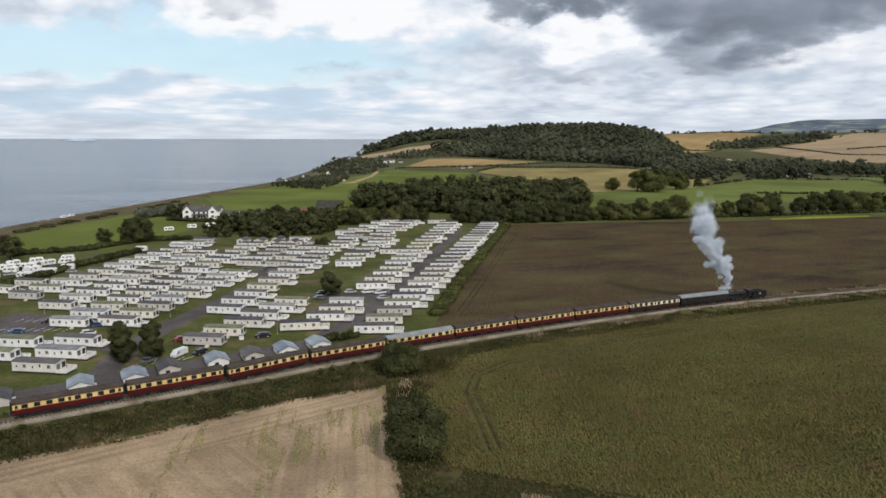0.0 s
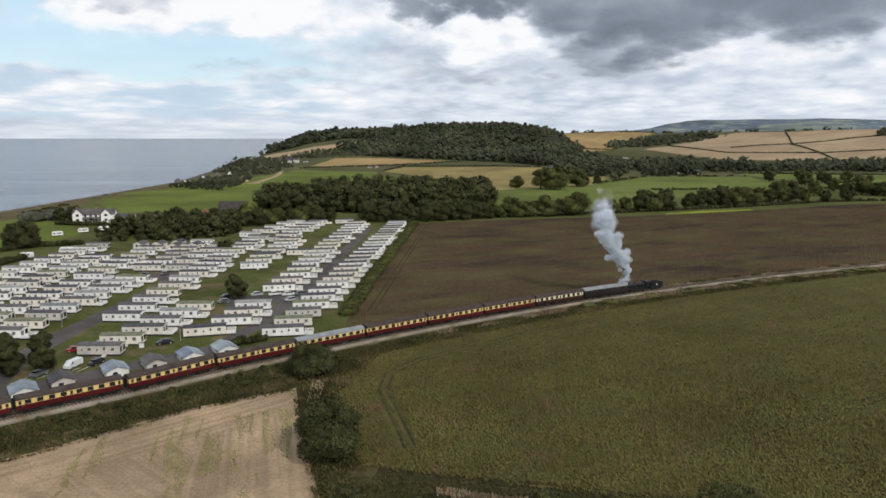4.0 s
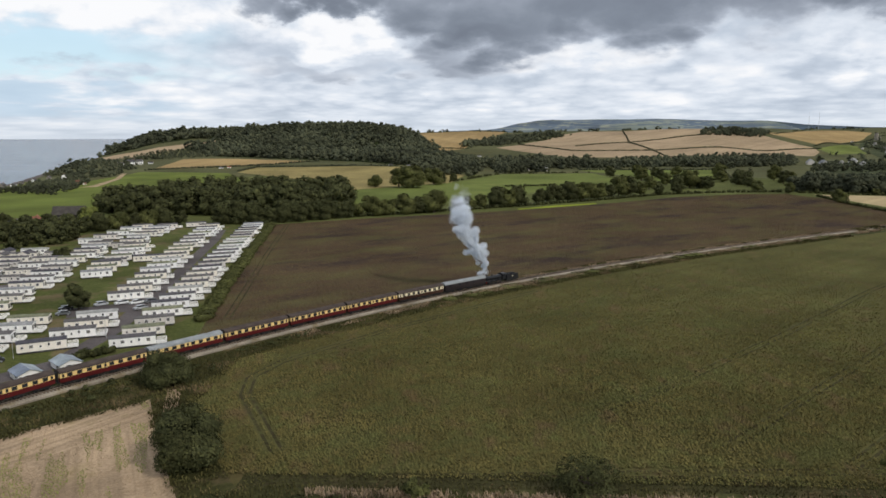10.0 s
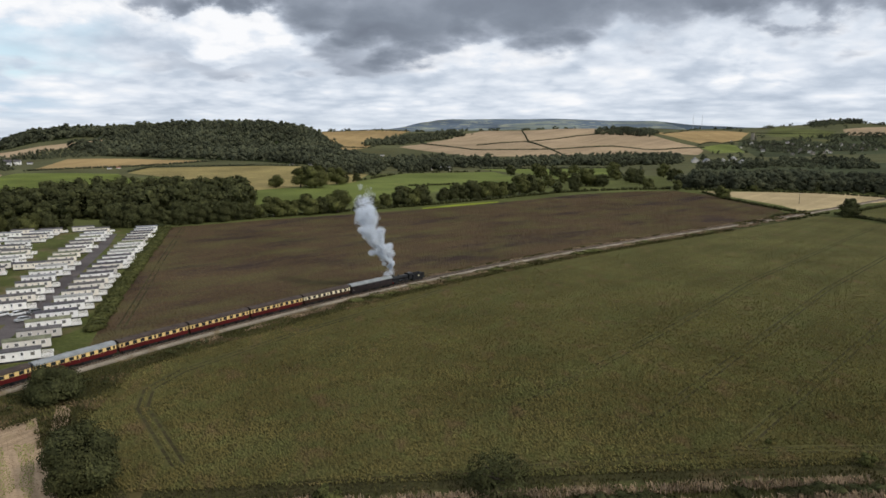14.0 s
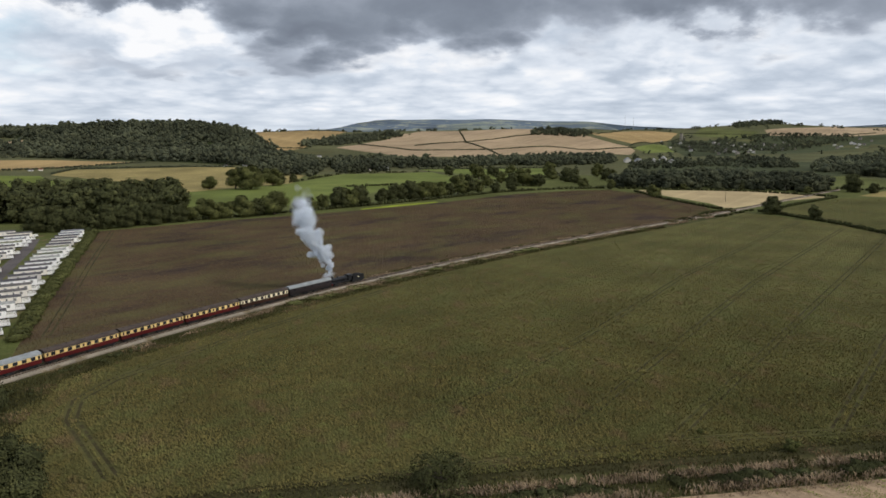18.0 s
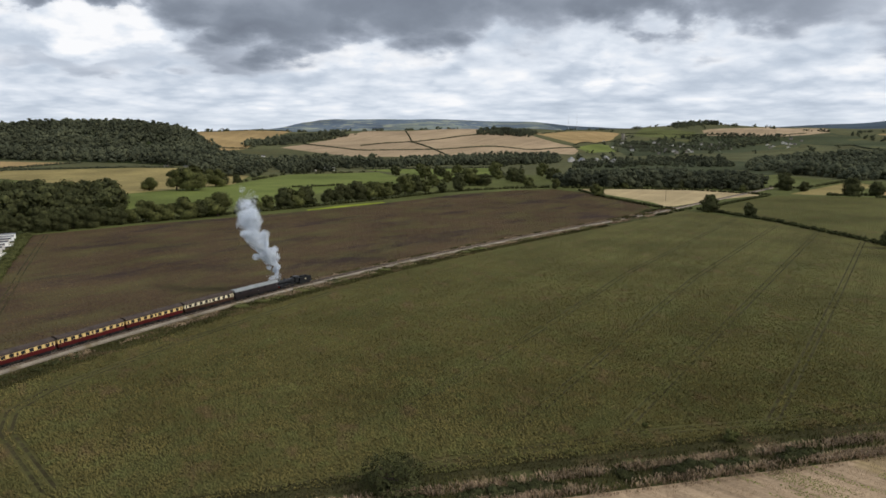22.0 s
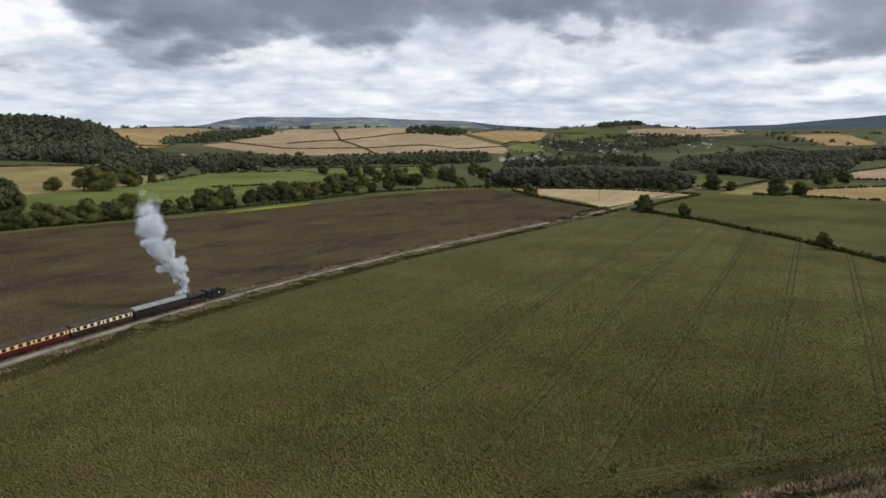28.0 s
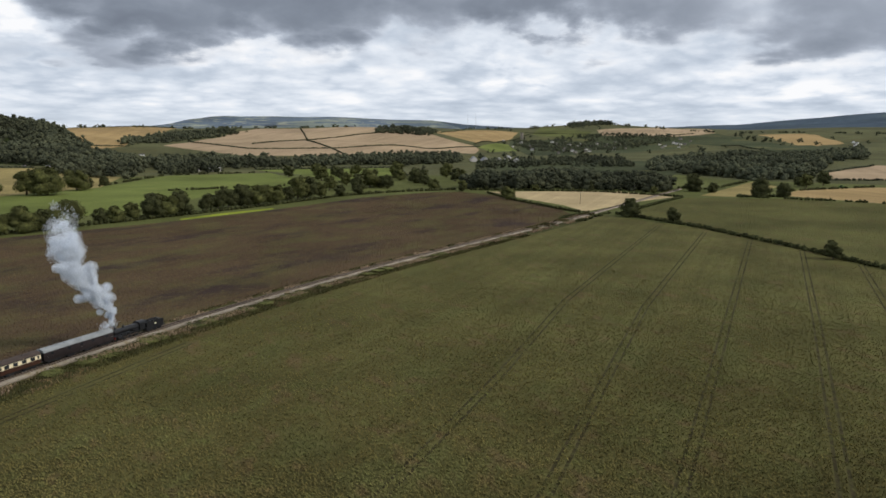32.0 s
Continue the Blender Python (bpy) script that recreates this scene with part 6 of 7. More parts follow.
def hedge(name, lines, width, height, gap, size, mat, label, kind="stuff", ragged=0.0):
    """Hedges as rows of leafy clumps along lines on the plan."""
    rs = np.random.default_rng(len(name) * 7)
    bits = []
    for line in lines:
        for (ax, ay), (bx, by) in zip(line, line[1:]):
            n = max(1, int(math.hypot(bx - ax, by - ay) / gap))
            for k in range(n):
                u = (k + rs.uniform(0, 1)) / n
                x, y = ax + (bx - ax) * u + rs.normal(0, width * 0.12), ay + (by - ay) * u + rs.normal(0, width * 0.12)
                h = height * rs.uniform(0.7, 1.3)
                if ragged:
                    swell = noise.noise((x * 0.11, y * 0.11, 5.0))
                    if swell < -0.12:
                        continue
                    h *= 1 + ragged * swell * 1.6
                    x, y = x + rs.normal(0, ragged * 1.6), y + rs.normal(0, ragged * 1.6)
                z = ground_z(x, y)
                r = np.array([max(width * 0.5, gap * 0.6), max(width * 0.5, gap * 0.6), h * 0.55])
                c = np.array([x, y, z + h * 0.45])
                bits.append(lump(rs, c, r * 0.74, 4, 6))
                m = int(min(260, max(10, 9.0 * r[0] * (r[0] + r[2]) / 2 / (size * size * 1.5))))
                N = rs.normal(size=(m, 3)) + (0, 0, 0.3)
                N /= np.linalg.norm(N, axis=1)[:, None]
                bits.append(leaf_quads(rs, c + N * r * rs.uniform(0.8, 1.1, (m, 1)), N, size))
    V, F = gather(bits)
    tagged(new(name, quads(name, V, F, mat)), label, "hedge", kind=kind)


hedge("field_hedge", [[(461, 312), (447, 269), (433, 234), (397, 170), (363, 120), (310, 42)]], 2.4, 2.2, 1.5, 0.4, M_LEAF_DARK, "clipped dark hedge between two crop fields")
hedge("railway_hedge", [[(523, 490), (484, 422), (457, 359), (448, 334)], [(536, 525), (575, 487), (620, 425), (628, 352)], [(470, 312), (560, 333), (622, 346)]], 2.2, 2.0, 2.0, 0.5, M_LEAF_DARK, "dark hedge round the pale stubble field")
hedge("pasture_hedge", [[(100, 469), (165, 482), (223, 494), (302, 515), (402, 550), (470, 552), (528, 535)]], 3.0, 2.4, 2.4, 0.6, M_LEAF_DARK, "overgrown hedge behind the brown field")
hedge("site_hedge", [[(-2, 214), (6, 262), (19, 331), (32, 400), (40, 444)], [(-1, 222), (7, 272), (21, 345), (40, 440)]], 4.6, 1.5, 1.1, 0.24, M_LEAF, "low green hedge beside the caravan park")
hedge("sea_hedge", [[(-200, 326), (-174, 340), (-160, 372), (-136, 378)], [(-183, 466), (-154, 458), (-130, 444)], [(-172, 240), (-160, 262), (-155, 300), (-146, 335)]], 4.2, 2.4, 1.5, 0.42, M_LEAF_DARK, "dark hedge between the park and the sea field")
hedge("far_hedge", [[(485, 1606), (525, 1552), (600, 1560)], [(766, 1644), (800, 1430), (945, 1325), (1200, 1318), (1440, 1350)], [(1172, 1800), (1042, 1572), (984, 1485), (946, 1339), (901, 1215)],
                    [(862, 1526), (1021, 1541), (1147, 1552), (1258, 1580), (1400, 1600)], [(660, 2080), (900, 2010)], [(1460, 1390), (1867, 1573), (1996, 1630)], [(2030, 1700), (2130, 1430)],
                    [(2090, 1265), (2400, 1228)], [(-76, 1150), (33, 1166), (110, 1195), (200, 1250)], [(53, 1085), (88, 1158), (310, 1130)], 
                    [(995, 345), (1060, 285)], [(1155, 400), (1440, 412)],
                    [(1974, 592), (1640, 590), (2052, 965)], [(554, 972), (760, 895), (640, 735)], [(2700, 2500), (2000, 1960), (1460, 1610)]],
      3.0, 2.3, 2.3, 1.3, M_LEAF_HAZY, "dark hedges dividing the far fields")
hedge("middle_hedge", [[(308, 698), (417, 683), (506, 685), (620, 720)], [(279, 790), (404, 930), (540, 912)], [(668, 318), (698, 291), (784, 312), (914, 272)], [(713, 440), (732, 372), (890, 402)], [(668, 318), (690, 250), (705, 190), (650, 40)]],
      2.8, 2.1, 2.0, 0.55, M_LEAF_DARK, "dark field hedges across the valley", ragged=0.25)
hedge("rail_bank_scrub", [beside(-150, 30, -6.5), beside(-150, -6, -10)], 1.6, 0.6, 1.3, 0.14, M_LEAF_DARK, "ragged dark bramble scrub along the railway bank", ragged=0.9)
hedge("grey_scrub", [[(-205, 480), (-196, 500), (-188, 520)]], 12, 6.0, 3.0, 0.6, M_GREYLEAF, "grey-green coastal scrub by the shore")
hedge("bank_scrub", [[(-3, 103.5), (29, 90.6), (61, 78), (79, 70.7), (103, 60.9), (137, 47), (199, 21.8), (249, 1.5)]], 2.6, 1.0, 0.9, 0.16, M_LEAF_DARK, "low dark brambles along the dry hedge bank", ragged=0.35)
hedge("trackside_tufts", [beside(70, 330, -5.5)], 1.6, 0.7, 7.0, 0.2, M_LEAF, "green weeds along the ballast")


# ---- standing crops and grasses, far too many to count ----
def blades(P, height, width, rs, lean=0.5, per=3, way=None):
    """A fan of narrow leaves at every place."""
    n = len(P)
    out = []
    for k in range(per):
        a = rs.uniform(0, 2 * math.pi, n) if way is None else rs.normal(radians(way), 0.9, n)
        h = height * rs.uniform(0.6, 1.25, n)
        w = width * rs.uniform(0.6, 1.3, n)
        d = np.stack([np.cos(a), np.sin(a)], 1)
        tip = P[:, :2] + d * (h * lean)[:, None] * rs.uniform(0.3, 1.2, (n, 1))
        side = np.stack([-d[:, 1], d[:, 0]], 1) * w[:, None]
        z = P[:, 2]
        mid = P[:, :2] * 0.55 + tip * 0.45
        v = np.stack([np.c_[P[:, :2], z], np.c_[mid - side, z + h * 0.75], np.c_[tip, z + h], np.c_[mid + side, z + h * 0.7]], 1)
        out.append(v.reshape(-1, 3))
    V = np.concatenate(out)
    return V, np.arange(len(V)).reshape(-1, 4)


def near_line(P, line, half, w):
    """Which places lie in one of two wheel marks beside a line."""
    hit = np.zeros(len(P), bool)
    for (ax, ay), (bx, by) in zip(line, line[1:]):
        L = math.hypot(bx - ax, by - ay)
        ux, uy = (bx - ax) / L, (by - ay) / L
        s = (P[:, 0] - ax) * ux + (P[:, 1] - ay) * uy
        d = -(P[:, 0] - ax) * uy + (P[:, 1] - ay) * ux
        hit |= (s > 0) & (s < L) & (np.abs(np.abs(d) - half) < w)
    return hit


def grown(name, poly, gap, height, width, mat, label, category, keep=None, rows=None, seed=3, per=3, lean=0.5, sparse=0.0, way=None, worn_rows=()):
    rs = np.random.default_rng(seed)
    xs, ys = [p[0] for p in poly], [p[1] for p in poly]
    gx_, gy_ = np.meshgrid(np.arange(min(xs), max(xs), gap), np.arange(min(ys), max(ys), gap))
    P = np.stack([gx_.ravel(), gy_.ravel()], 1) + rs.uniform(-0.5, 0.5, (gx_.size, 2)) * gap
    P = P[inside(poly, P[:, 0], P[:, 1])]
    if keep is not None:
        P = P[keep(P)]
    for k, line in enumerate(rows or ()):
        # wheel marks, grown over again in places
        bare = k in worn_rows
        marked = np.flatnonzero(near_line(P, line, 0.95, 0.75 if bare else 0.5))
        worn = np.array([noise.noise((x * 0.06, y * 0.06, 6.1)) + 0.6 * noise.noise((x * 0.6, y * 0.6, 2.1)) for x, y in P[marked]])
        P = np.delete(P, marked[(worn + rs.uniform(-0.4, 0.4, len(marked))) > (-0.7 if bare else -0.12 if k < 2 or k > 4 else 0.12)] if len(marked) else marked, axis=0)
    if sparse:
        # fewer and broader leaves over the far end of a large field
        share = np.minimum(1.0, (sparse / np.hypot(P[:, 0] - 25, P[:, 1] - 20)) ** 1.7)
        kept = rs.random(len(P)) < share
        P, width, height = P[kept], width * np.minimum(1.6, share[kept] ** -0.5), height * share[kept] ** 0.6
    z = terrain(P[:, 0], P[:, 1])
    V, F = blades(np.c_[P, z], height, width, rs, lean, per, way)
    tagged(new(name, quads(name, V, F, mat)), label, category, kind="stuff")


def bank_depth(P):
    """How far a place lies from the crop's edge into the hedge bank; negative inside the crop."""
    return -((P[:, 0] - 2) * 0.377 + (P[:, 1] - 107) * 0.926)


crop = FIELD["crop_field"]
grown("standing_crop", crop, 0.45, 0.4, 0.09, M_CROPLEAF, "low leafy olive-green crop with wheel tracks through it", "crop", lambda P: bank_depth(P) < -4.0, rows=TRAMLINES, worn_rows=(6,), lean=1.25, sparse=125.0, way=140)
grown("withered_crop", FIELD["brown_field"], 0.95, 0.26, 0.14, M_BROWNLEAF, "thin withered brown and olive crop beyond the railway", "crop", seed=6, per=2, lean=1.0, rows=BROWN_LINES)
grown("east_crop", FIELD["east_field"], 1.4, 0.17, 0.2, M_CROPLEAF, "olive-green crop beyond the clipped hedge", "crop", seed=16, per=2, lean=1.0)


def patchy(P, scale, level, ragged=0.0):
    """Uneven patches over the plan, with frayed edges."""
    fray = np.random.default_rng(2).uniform(-1, 1, len(P)) * ragged
    return np.array([noise.noise((x * scale, y * scale, 3.3)) for x, y in P]) + fray > level


grown("margin_grass", FIELD["crop_margin"], 0.6, 0.3, 0.1, M_GRASSBLADE, "dark grass between the crop and the hedge bank", "grass", seed=19, lean=1.0)
grown("dry_grass", FIELD["near_bank"], 0.34, 0.95, 0.06, M_STRAW, "tall dry straw-coloured grass along the field bank", "grass", lambda P: (P[:, 0] < 190) & (P[:, 0] > 12) & (((bank_depth(P) > 0.8) & (bank_depth(P) < 3.4) & patchy(P, 0.16, -0.02, 0.5)) | ((bank_depth(P) > 5.6) & patchy(P, 0.12, -0.2, 0.5))), seed=7, lean=0.6, per=4)
edge = [(-140, 68), (-76, 114), (-56, 125), (-34, 142), (-12, 152), (-9.5, 127), (-5, 100.5)]
ragged_edge = [(x - 1.6, y + 0.8) for x, y in edge] + [(x + 1.4, y - 1.3) for x, y in edge[::-1]]
grown("edge_grass", ragged_edge, 0.36, 0.5, 0.09, M_GRASSBLADE, "ragged grass creeping into the stubble's edge", "grass", lambda P: patchy(P, 0.35, 0.02, 0.5), seed=24, lean=0.9)
fringe = [(-6, 100.5), (60, 75.5), (79, 67.8), (131, 46.6), (190, 22.5), (190, 20), (131, 44.2), (79, 65.4), (60, 73.1), (-7, 98)]
grown("fringe_grass", fringe, 0.4, 0.45, 0.07, M_STRAW, "ragged dry grass at the stubble's edge", "grass", lambda P: patchy(P, 0.4, 0.0, 0.5), seed=23, lean=0.9)
grown("bank_grass", FIELD["near_bank"], 0.6, 0.7, 0.09, M_GRASSBLADE, "rough green grass along the field bank", "grass", lambda P: (P[:, 0] < 190) & patchy(P, 0.3, -0.25), seed=8)
near_verge = beside(-120, 330, -4.4) + beside(330, 0, -12.5) + [(-2, 150), (-9.5, 135), (-12, 153), (-34, 143), (-56, 126), (-76, 115), (-110, 92)]
grown("verge_grass", near_verge, 0.6, 0.65, 0.1, M_GRASSBLADE, "rough green and straw grass beside the railway", "grass", seed=9)
grown("verge_straw", beside(20, 430, -4.4) + beside(430, 20, -8.0), 0.55, 0.8, 0.1, M_STRAW, "pale dry grass tufts along the railway", "grass", lambda P: patchy(P, 0.1, -0.05), seed=10)
grown("north_verge_grass", beside(-120, 330, 4.0) + beside(330, -120, 6.2), 0.7, 0.6, 0.1, M_GRASSBLADE, "rough grass on the far side of the railway", "grass", seed=12)
grown("far_line_straw", beside(110, 446, 2.4) + beside(446, 110, 5.0), 0.6, 0.7, 0.14, M_STRAW, "straw-coloured tufts beside the far line", "grass", lambda P: patchy(P, 0.13, 0.0), seed=18)
grown("overgrown_line", beside(345, 446, -3.6) + beside(446, 345, 3.6), 0.8, 1.35, 0.16, M_GRASSBLADE, "rough grass growing over the far line", "grass", lambda P: patchy(P, 0.07, -0.15), seed=20)
hedge("line_end_scrub", [beside(400, 462, -9), beside(405, 462, 6)], 2.0, 1.1, 2.4, 0.3, M_LEAF_DARK, "low scrub closing over the end of the line", ragged=0.6)
stub = [(-76, 113), (-56, 124), (-34, 141), (-13, 151), (-10.5, 127), (-6, 99.4), (60, 74.5), (79, 66.8), (131, 45.6), (156, 34), (60, 30), (-40, 60), (-95, 85)]
grown("straw_stubble", stub, 0.42, 0.16, 0.05, M_CUTSTRAW, "short cut straw standing in the stubble field", "stubble", lambda P: patchy(P, 0.5, -0.15), seed=13, per=2, lean=0.8)


def streaks(P, level):
    """Long thin patches that run with the drill rows."""
    u, v = (P[:, 0] * 0.99 + P[:, 1] * 0.13) * 0.62, P[:, 1] * 0.07
    return np.array([noise.noise((a, b_, 8.8)) for a, b_ in zip(u, v)]) > level


grown("stubble_weeds", stub, 0.4, 0.14, 0.1, M_WEED, "green volunteer weeds in streaks through the stubble", "weeds", lambda P: streaks(P, 0.08) & patchy(P, 0.055, 0.02) & (P[:, 0] > -48), seed=15, per=3, lean=1.2)
hedge("shore_scrub", [[(-246, 403), (-242, 442), (-236, 491), (-230, 541), (-224, 600)]], 5.0, 1.3, 2.0, 0.4, M_LEAF_DARK, "low ragged scrub on the bank above the shore", ragged=0.8)
hedge("platform_hedge", [[(-33, 184.5), (-23, 190.5)]], 2.4, 2.0, 1.2, 0.3, M_LEAF_DARK, "dense dark hedge between the park road and the railway")


# ---- far houses ----
def make_house(w, d, h, wall, roof, label, category="house", chimney=True, sills=True):
    c = new("house")
    tagged(c, label, category, "houses of the valley")
    rise = d * 0.42
    walls = part("wall", prism([(-d / 2, -1.0), (-d / 2, h), (0, h + rise), (d / 2, h), (d / 2, -1.0)], -w / 2, w / 2), wall, c)
    for s in (-1, 1):
        part("roof_slope", prism([(0, h + rise + 0.05), (s * (d / 2 + 0.4), h - 0.25), (s * (d / 2 + 0.4), h), (0, h + rise + 0.3)], -w / 2 - 0.3, w / 2 + 0.3), roof, c)
        for x in (-w * 0.3, w * 0.3):
            for z in ((0.9, 3.3) if h > 4 else (0.9,)):
                win = part("window", box(x, s * d / 2, z, 1.4, 0.12, 1.2), M_GLASS, c)
                if sills:
                    part("sill", box(x, s * (d / 2 + 0.05), z - 0.12, 1.6, 0.2, 0.1), M_WHITE, win)
    part("door", box(0, -d / 2, 0, 1.0, 0.14, 2.05), M_TIMBER_DARK, c)
    if chimney:
        part("chimney", box(w * 0.38, 0, h + rise * 0.6, 0.9, 0.9, rise * 0.4 + 1.2, 0.05), M_BRICK, c)
    return c


HOUSES = [make_house(10, 7.5, 5.0, M_WHITE, M_SLATE, "white rendered house with a slate roof"), make_house(11, 7.0, 4.8, M_STONE, M_SLATE, "grey stone house with a slate roof"),
          make_house(10, 7.0, 5.0, M_BRICK, M_TILE_RED, "brick house with a red tiled roof"), make_house(14, 7.0, 2.8, M_WHITE, M_ROOF_GREY, "low white bungalow with a grey roof", "bungalow"),
          make_house(22, 12, 4.5, M_SAGE, M_ROOF_PALE, "large pale farm shed", "farm shed", False), make_house(20, 12, 5.0, M_TIMBER_DARK, M_TIMBER_DARK, "dark timber barn with a dark roof", "barn", False),
          make_house(12, 6.0, 3.0, M_CREAM, M_TILE_RED, "cream cottage with a red tiled roof", "cottage"),
          make_house(11, 8, 5.4, M_SAGE, M_SLATE, "pale rendered village house with a slate roof", sills=False), make_house(12, 8, 5.2, M_STONE, M_SLATE, "grey village house with a slate roof", sills=False),
          make_house(15, 8, 3.2, M_CREAM, M_SLATE, "low cream village bungalow with a slate roof", "bungalow", sills=False)]
house_used = set()


def put_house(kind, x, y, turn=0.0, scale=1.0):
    if kind in house_used:
        copy_thing(HOUSES[kind], at(x, y, turn, scale))
    else:
        HOUSES[kind].matrix_basis = at(x, y, turn, scale)
        house_used.add(kind)


VILLAGE = [(1762, 1474), (1596, 1305), (1889, 1450), (1574, 1205), (1793, 1355), (1876, 1373), (1845, 1319), (1700, 1188), (1948, 1317), (1909, 1261), (1883, 1214), (1987, 1261), (2033, 1151), (2010, 1119),
           (1998, 1068), (2163, 1117), (1519, 1131), (1506, 1087), (1630, 1130), (1746, 1372), (1820, 1280), (1680, 1260), (1930, 1370), (1730, 1300), (1790, 1420), (2080, 1130), (2050, 1090), (1640, 1220), (1860, 1260), (1960, 1290)]
rng = random.Random(31)
for x, y in VILLAGE:
    put_house(rng.choice((7, 8, 8, 9)), x, y, rng.uniform(0, 180), rng.uniform(0.7, 0.95))
for k in range(24):
    x, y = VILLAGE[k]
    put_house(rng.choice((7, 8, 8, 9)), x + rng.uniform(18, 45) * rng.choice((-1, 1)), y + rng.uniform(18, 45) * rng.choice((-1, 1)), rng.uniform(0, 180), rng.uniform(0.75, 1.0))
for x, y in ((1037, 992), (1031, 958), (1060, 947), (1126, 982), (1068, 910)):
    put_house(4, x, y, rng.uniform(20, 60))
FARMS = [
        (0, 2262, 682, 30, 0.8), (0, 2150, 640, 60, 0.8), (3, 2080, 625, 40, 0.8), (4, 470, 985, -20, 0.7), (4, 495, 975, -20, 0.7), (3, 567, 1412, -10, 0.7), (3, 550, 1412, -10, 0.7), (0, 1050, 1163, -30, 1.0),
        (3, -148, 482, 4, 0.9), (3, -128, 496, 0, 0.7), (3, -114, 503, 4, 0.7), (2, -97, 486, 70, 0.75), (6, -104, 496, 0, 0.6), (5, -81, 508, -6, 0.95),
    ]
FARMS += [
        (1, -199, 862, 80, 0.7), (3, -196, 896, 80, 0.7), (1, -195, 930, 75, 0.7), (3, -190, 975, 70, 0.7), (1, -183, 1024, 70, 0.75), (0, -166, 1026, 96, 0.85), (2, -132, 897, 10, 0.8), (6, -124, 890, 80, 0.7),
        (0, -107, 1294, 5, 1.4), (0, -94, 1300, -5, 1.2), (3, -125, 1320, 0, 1.0), (3, -77, 1296, 10, 0.7), (6, 44, 1150, 0, 0.8), (3, 32, 1146, 10, 0.55), (3, 300, 1140, 3, 0.55), (3, 330, 1140, 0, 0.55)]
for kind, x, y, turn, sc in FARMS:
    put_house(kind, x, y, turn, sc)


# the white inn by the shore, with two gables
inn = new("inn")
tagged(inn, "long white two-gabled inn with dark roofs by the shore", "inn")
part("wall", prism([(-4.5, -0.5), (-4.5, 5.2), (0, 8.0), (4.5, 5.2), (4.5, -0.5)], -13, 12), M_WHITE, inn)
for s in (-1, 1):
    part("roof_slope", prism([(0, 8.05), (s * 4.9, 4.95), (s * 4.9, 5.2), (0, 8.3)], -13.4, 12.4), M_SLATE, inn)
for x in (-9.5, 7.5):
    bm = prism([(-2.9, -0.5), (-2.9, 5.4), (0, 8.6), (2.9, 5.4), (2.9, -0.5)], -6.0, 0)
    bmesh.ops.transform(bm, matrix=pose(x, 0, 0, 0, 0, 90), verts=bm.verts[:])
    wing = part("gable_wing", bm, M_WHITE, inn)
    for s in (-1, 1):
        bm = prism([(0, 8.65), (s * 3.2, 5.1), (s * 3.2, 5.4), (0, 8.95)], -6.3, 0)
        bmesh.ops.transform(bm, matrix=pose(x, 0, 0, 0, 0, 90), verts=bm.verts[:])
        part("roof_slope", bm, M_SLATE, wing)
    for z in (1.0, 4.0):
        part("window", box(x, -6.0, z, 1.8, 0.1, 1.5), M_GLASS, wing)
for x in (-5.2, -2.0, 1.2, 4.0):
    for z in (1.0, 3.6):
        part("window", box(x, -4.5, z, 1.3, 0.1, 1.2), M_GLASS, inn)
part("door", box(-0.4, -4.5, 0, 1.1, 0.12, 2.1), M_TIMBER_DARK, inn)
part("lean_to_roof", prism([(-4.5, 3.4), (-6.6, 2.7), (-6.6, 2.85), (-4.5, 3.6)], -6.4, 4.5), M_SLATE, inn)
part("annexe", prism([(-3.2, -0.5), (-3.2, 2.9), (0, 4.8), (3.2, 2.9), (3.2, -0.5)], 12, 24), M_WHITE, inn)
for s in (-1, 1):
    part("annexe_roof", prism([(0, 4.85), (s * 3.5, 2.75), (s * 3.5, 2.95), (0, 5.1)], 12.1, 24.3), M_SLATE, inn)
for x in (-11.5, 0.5, 11.0):
    part("chimney", box(x, 0, 7.2, 0.9, 1.4, 2.3, 0.05), M_BRICK, inn)
inn.matrix_basis = at(-163, 480, 2)

# church tower above the village
church = new("church")
tagged(church, "grey stone church with a square battlemented tower", "church")
tower = part("tower", box(0, 0, -1, 8, 8, 22), M_STONE, church)
for dx in (-3.2, 0, 3.2):
    for dy in (-3.6, 3.6):
        part("battlement", box(dx, dy, 21, 1.6, 0.8, 1.2), M_STONE, tower)
part("nave", prism([(-4.5, -1), (-4.5, 7), (0, 11), (4.5, 7), (4.5, -1)], 4, 26), M_STONE, church)
for x in (8, 14, 20):
    part("window", box(x, -4.5, 2, 1.4, 0.15, 3.4), M_GLASS, church)
church.matrix_basis = at(1870, 1560, 20)

# islands out on the horizon
for name, bearing, r, w, hh in (("island", -26.8, 4700, 170, 14),):
    bm = bmesh.new()
    bmesh.ops.create_uvsphere(bm, u_segments=24, v_segments=10, radius=1, matrix=Matrix.Diagonal((w / 2, 40, hh, 1)))
    ob = new(name, bpy.data.meshes.new(name))
    bm.to_mesh(ob.data)
    bm.free()
    ob.data.materials.append(M_ISLE)
    a = radians(bearing)
    ob.matrix_basis = pose(r * math.sin(a), r * math.cos(a), SEA_Z + 40 * (r / 4900) ** 4, 0, 0, -bearing)
    tagged(ob, "low hazy island on the sea's horizon", "island", kind="structure")

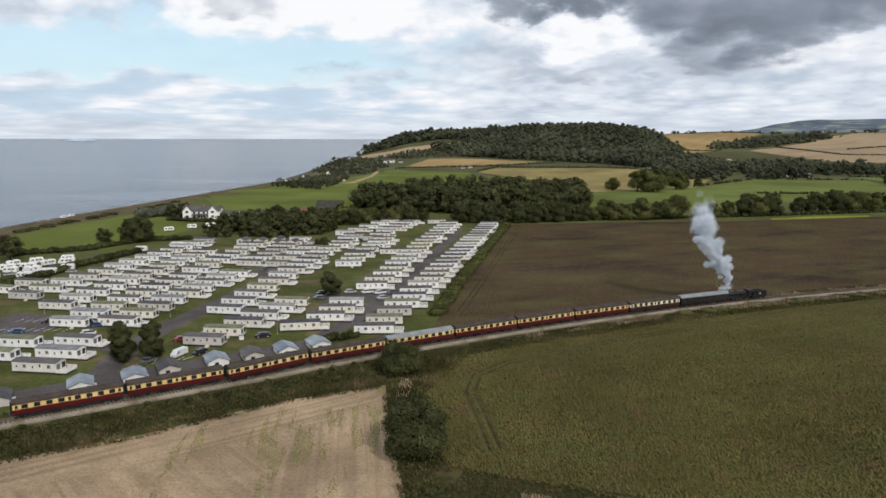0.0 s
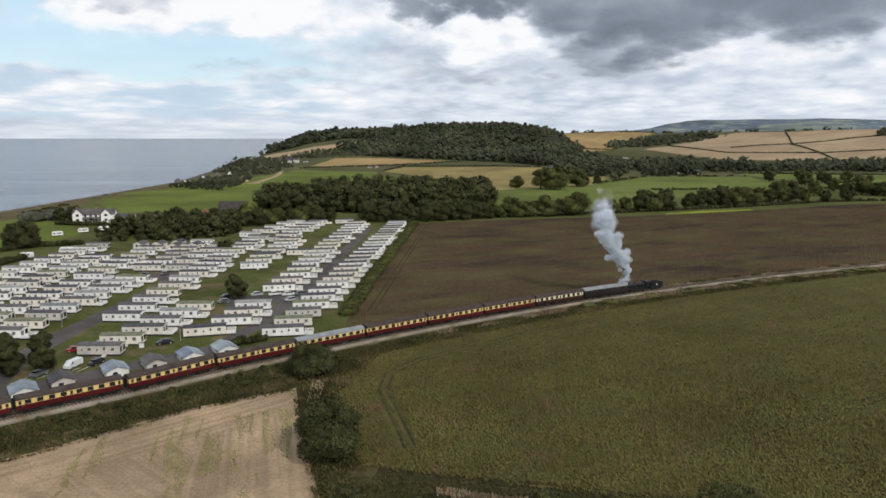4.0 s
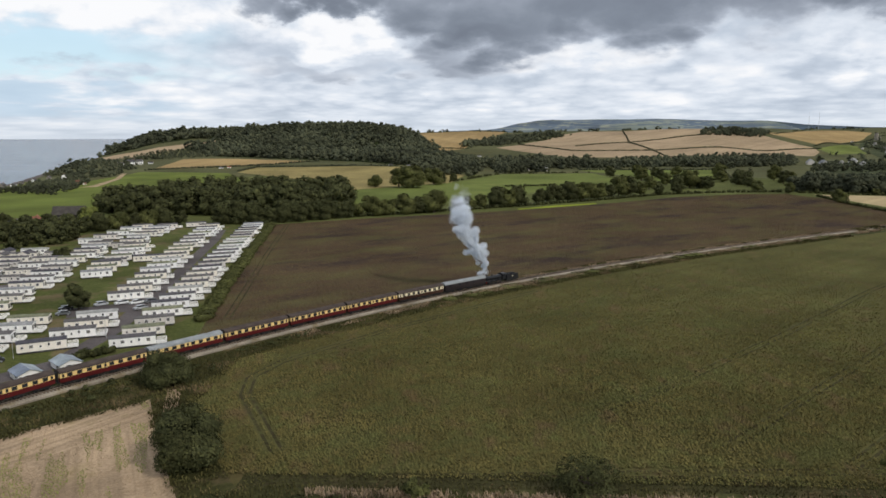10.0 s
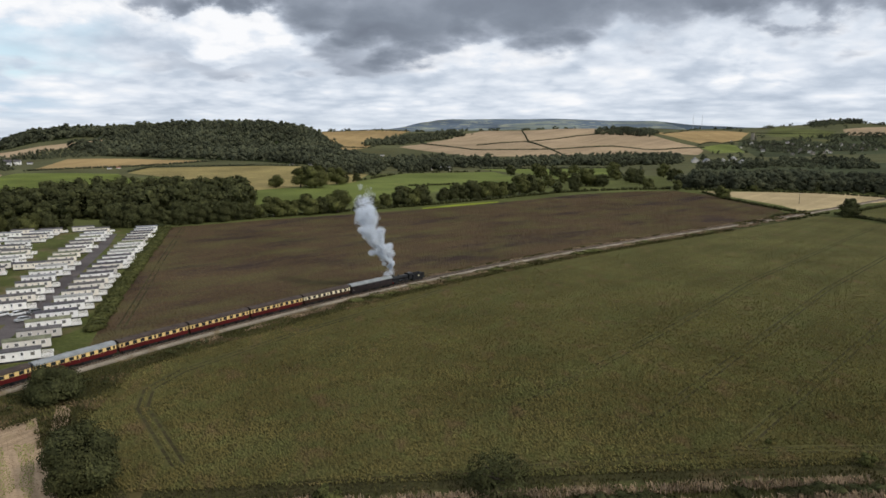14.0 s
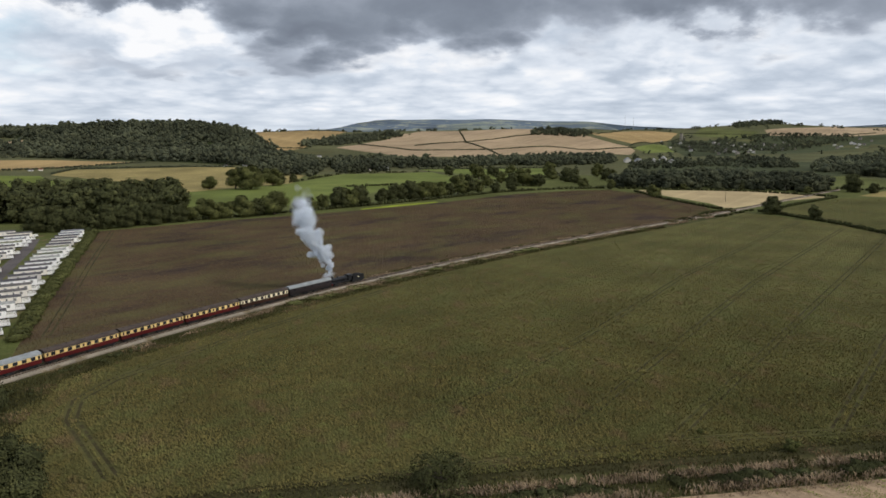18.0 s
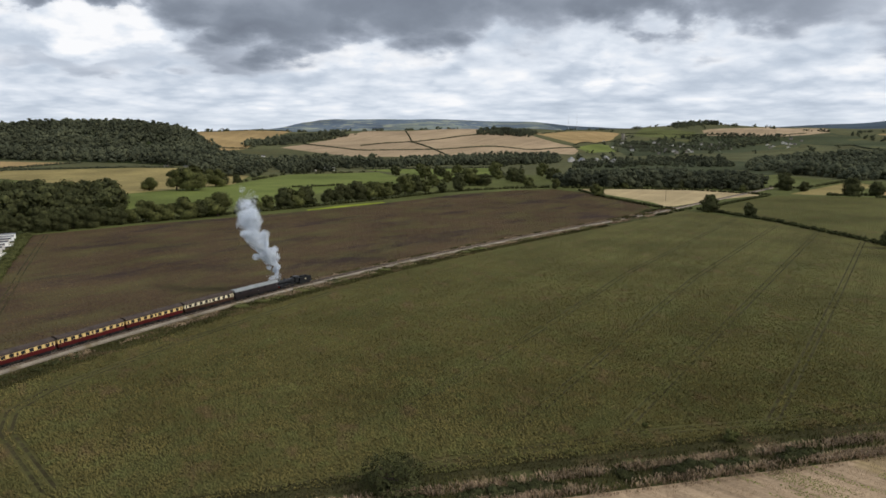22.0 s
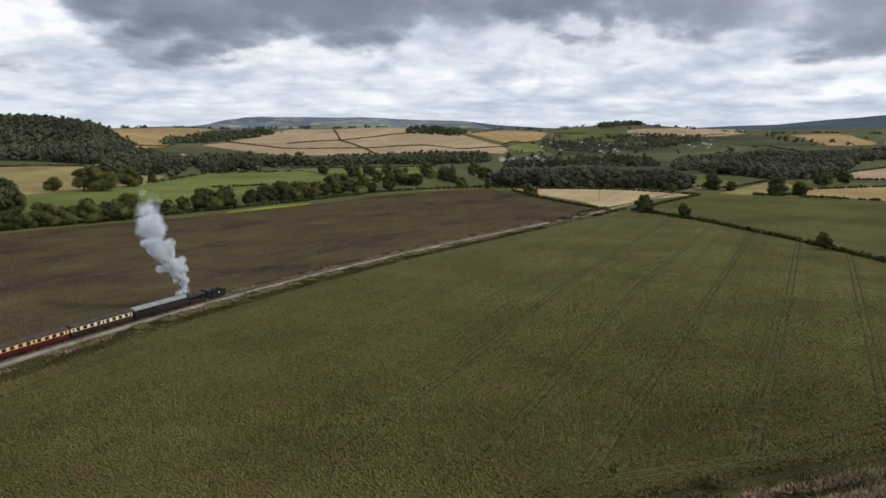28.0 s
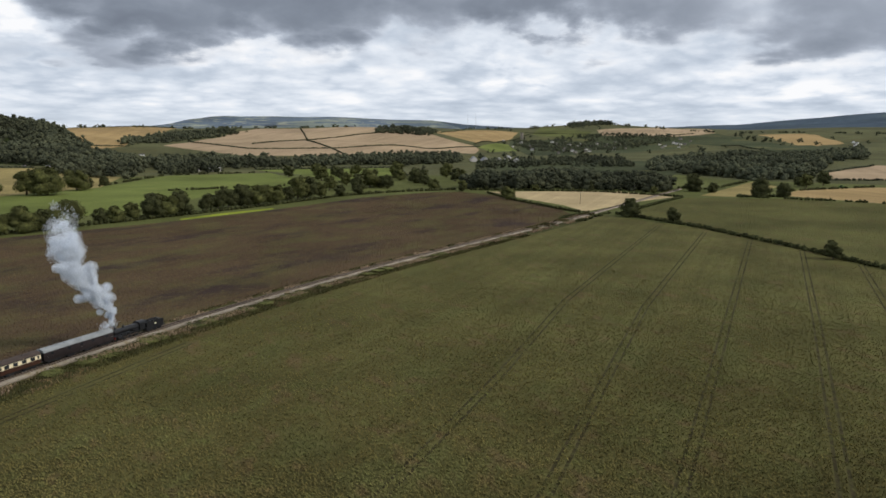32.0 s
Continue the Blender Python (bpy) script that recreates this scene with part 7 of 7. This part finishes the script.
# shore road: vans and a low sea wall
wall_line = [(-262, 455), (-256, 510), (-241, 610), (-226, 715), (-204, 880)]
bm = bmesh.new()
for (ax, ay), (bx, by) in zip(wall_line, wall_line[1:]):
    n = int(math.hypot(bx - ax, by - ay) / 6)
    for k in range(n):
        u = (k + 0.5) / n
        x, y = ax + (bx - ax) * u, ay + (by - ay) * u
        add_box(bm, x, y, ground_z(x, y) - 0.3, 0.5, 6.2, 1.2, math.atan2(by - ay, bx - ax) - math.pi / 2)
sea_wall = part("sea_wall", bm, M_STONE)
tagged(sea_wall, "low grey sea wall along the shore", "wall", kind="structure")
for kind, x, y, turn in (("van", -258, 478, 75), ("van", -257, 486, 75), ("silver", -258, 462, 80), ("white", -230, 690, 80), ("grey", -228, 700, 80)):
    put_car(kind, x, y, turn)

# slim masts on the far ridge
mast = new("radio_mast")
tagged(mast, "slim pale radio mast on the far ridge", "mast", "radio masts")
part("pole", tube((0, 0, 0), (0, 0, 52), 0.55, 0.3, 6), M_POST, mast)
part("aerial", tube((0, 0, 52), (0, 0, 60), 0.2, 0.12, 6), M_POST, mast)
mast.matrix_basis = at(2080, 2010)
copy_thing(mast, at(2105, 1990))


# utility poles across the pale stubble
def make_pole(height, label):
    p = new("utility_pole")
    tagged(p, label, "utility pole", "poles")
    part("pole", tube((0, 0, -0.3), (0, 0, height), 0.16, 0.11, 8), M_TIMBER_DARK, p)
    part("crossarm", box(0, 0, height - 0.7, 1.8, 0.12, 0.14, 0.02), M_TIMBER_DARK, p)
    for x in (-0.75, 0.0, 0.75):
        part("insulator", tube((x, 0, height - 0.56), (x, 0, height - 0.3), 0.06, 0.05, 8), M_LAMP, p)
    return p


pole = make_pole(9.5, "slim dark wooden utility pole in the stubble")
pole.matrix_basis = at(505, 373, 20)
copy_thing(pole, at(606, 385, 20))

# a green tractor at the edge of the far golden field
tractor = new("tractor")
tagged(tractor, "small green farm tractor on the golden field", "tractor")
part("bonnet", box(1.2, 0, 0.9, 2.2, 0.9, 0.9, 0.08), M_GREEN_PAINT, tractor)
cab = part("cab", box(-0.7, 0, 1.1, 1.5, 1.5, 1.6, 0.08), M_GLASS, tractor)
part("roof", box(-0.7, 0, 2.7, 1.7, 1.7, 0.16, 0.05), M_GREEN_PAINT, cab)
for s in (-1, 1):
    w = part("rear_wheel", tube((-0.9, s * 0.75, 0.85), (-0.9, s * 1.2, 0.85), 0.85, sides=18), M_RUBBER, tractor)
    part("hub", tube((-0.9, s * 1.2, 0.85), (-0.9, s * 1.23, 0.85), 0.4, sides=12), M_YELLOWGREEN, w)
    w = part("front_wheel", tube((1.7, s * 0.7, 0.55), (1.7, s * 1.0, 0.55), 0.55, sides=16), M_RUBBER, tractor)
    part("hub", tube((1.7, s * 1.0, 0.55), (1.7, s * 1.03, 0.55), 0.25, sides=12), M_YELLOWGREEN, w)
part("exhaust", tube((1.0, 0.3, 1.8), (1.0, 0.3, 2.7), 0.05, 0.05, 8), M_BLACK, tractor)
part("trailer", box(-4.6, 0, 0.7, 4.2, 2.2, 1.0, 0.06), M_GREEN_PAINT, tractor)
for s in (-1, 1):
    part("trailer_wheel", tube((-5.0, s * 0.9, 0.45), (-5.0, s * 1.2, 0.45), 0.45, sides=14), M_RUBBER, tractor)
part("drawbar", box(-2.1, 0, 0.6, 1.2, 0.15, 0.15), M_BLACK, tractor)
tractor.matrix_basis = at(879, 295, 60)
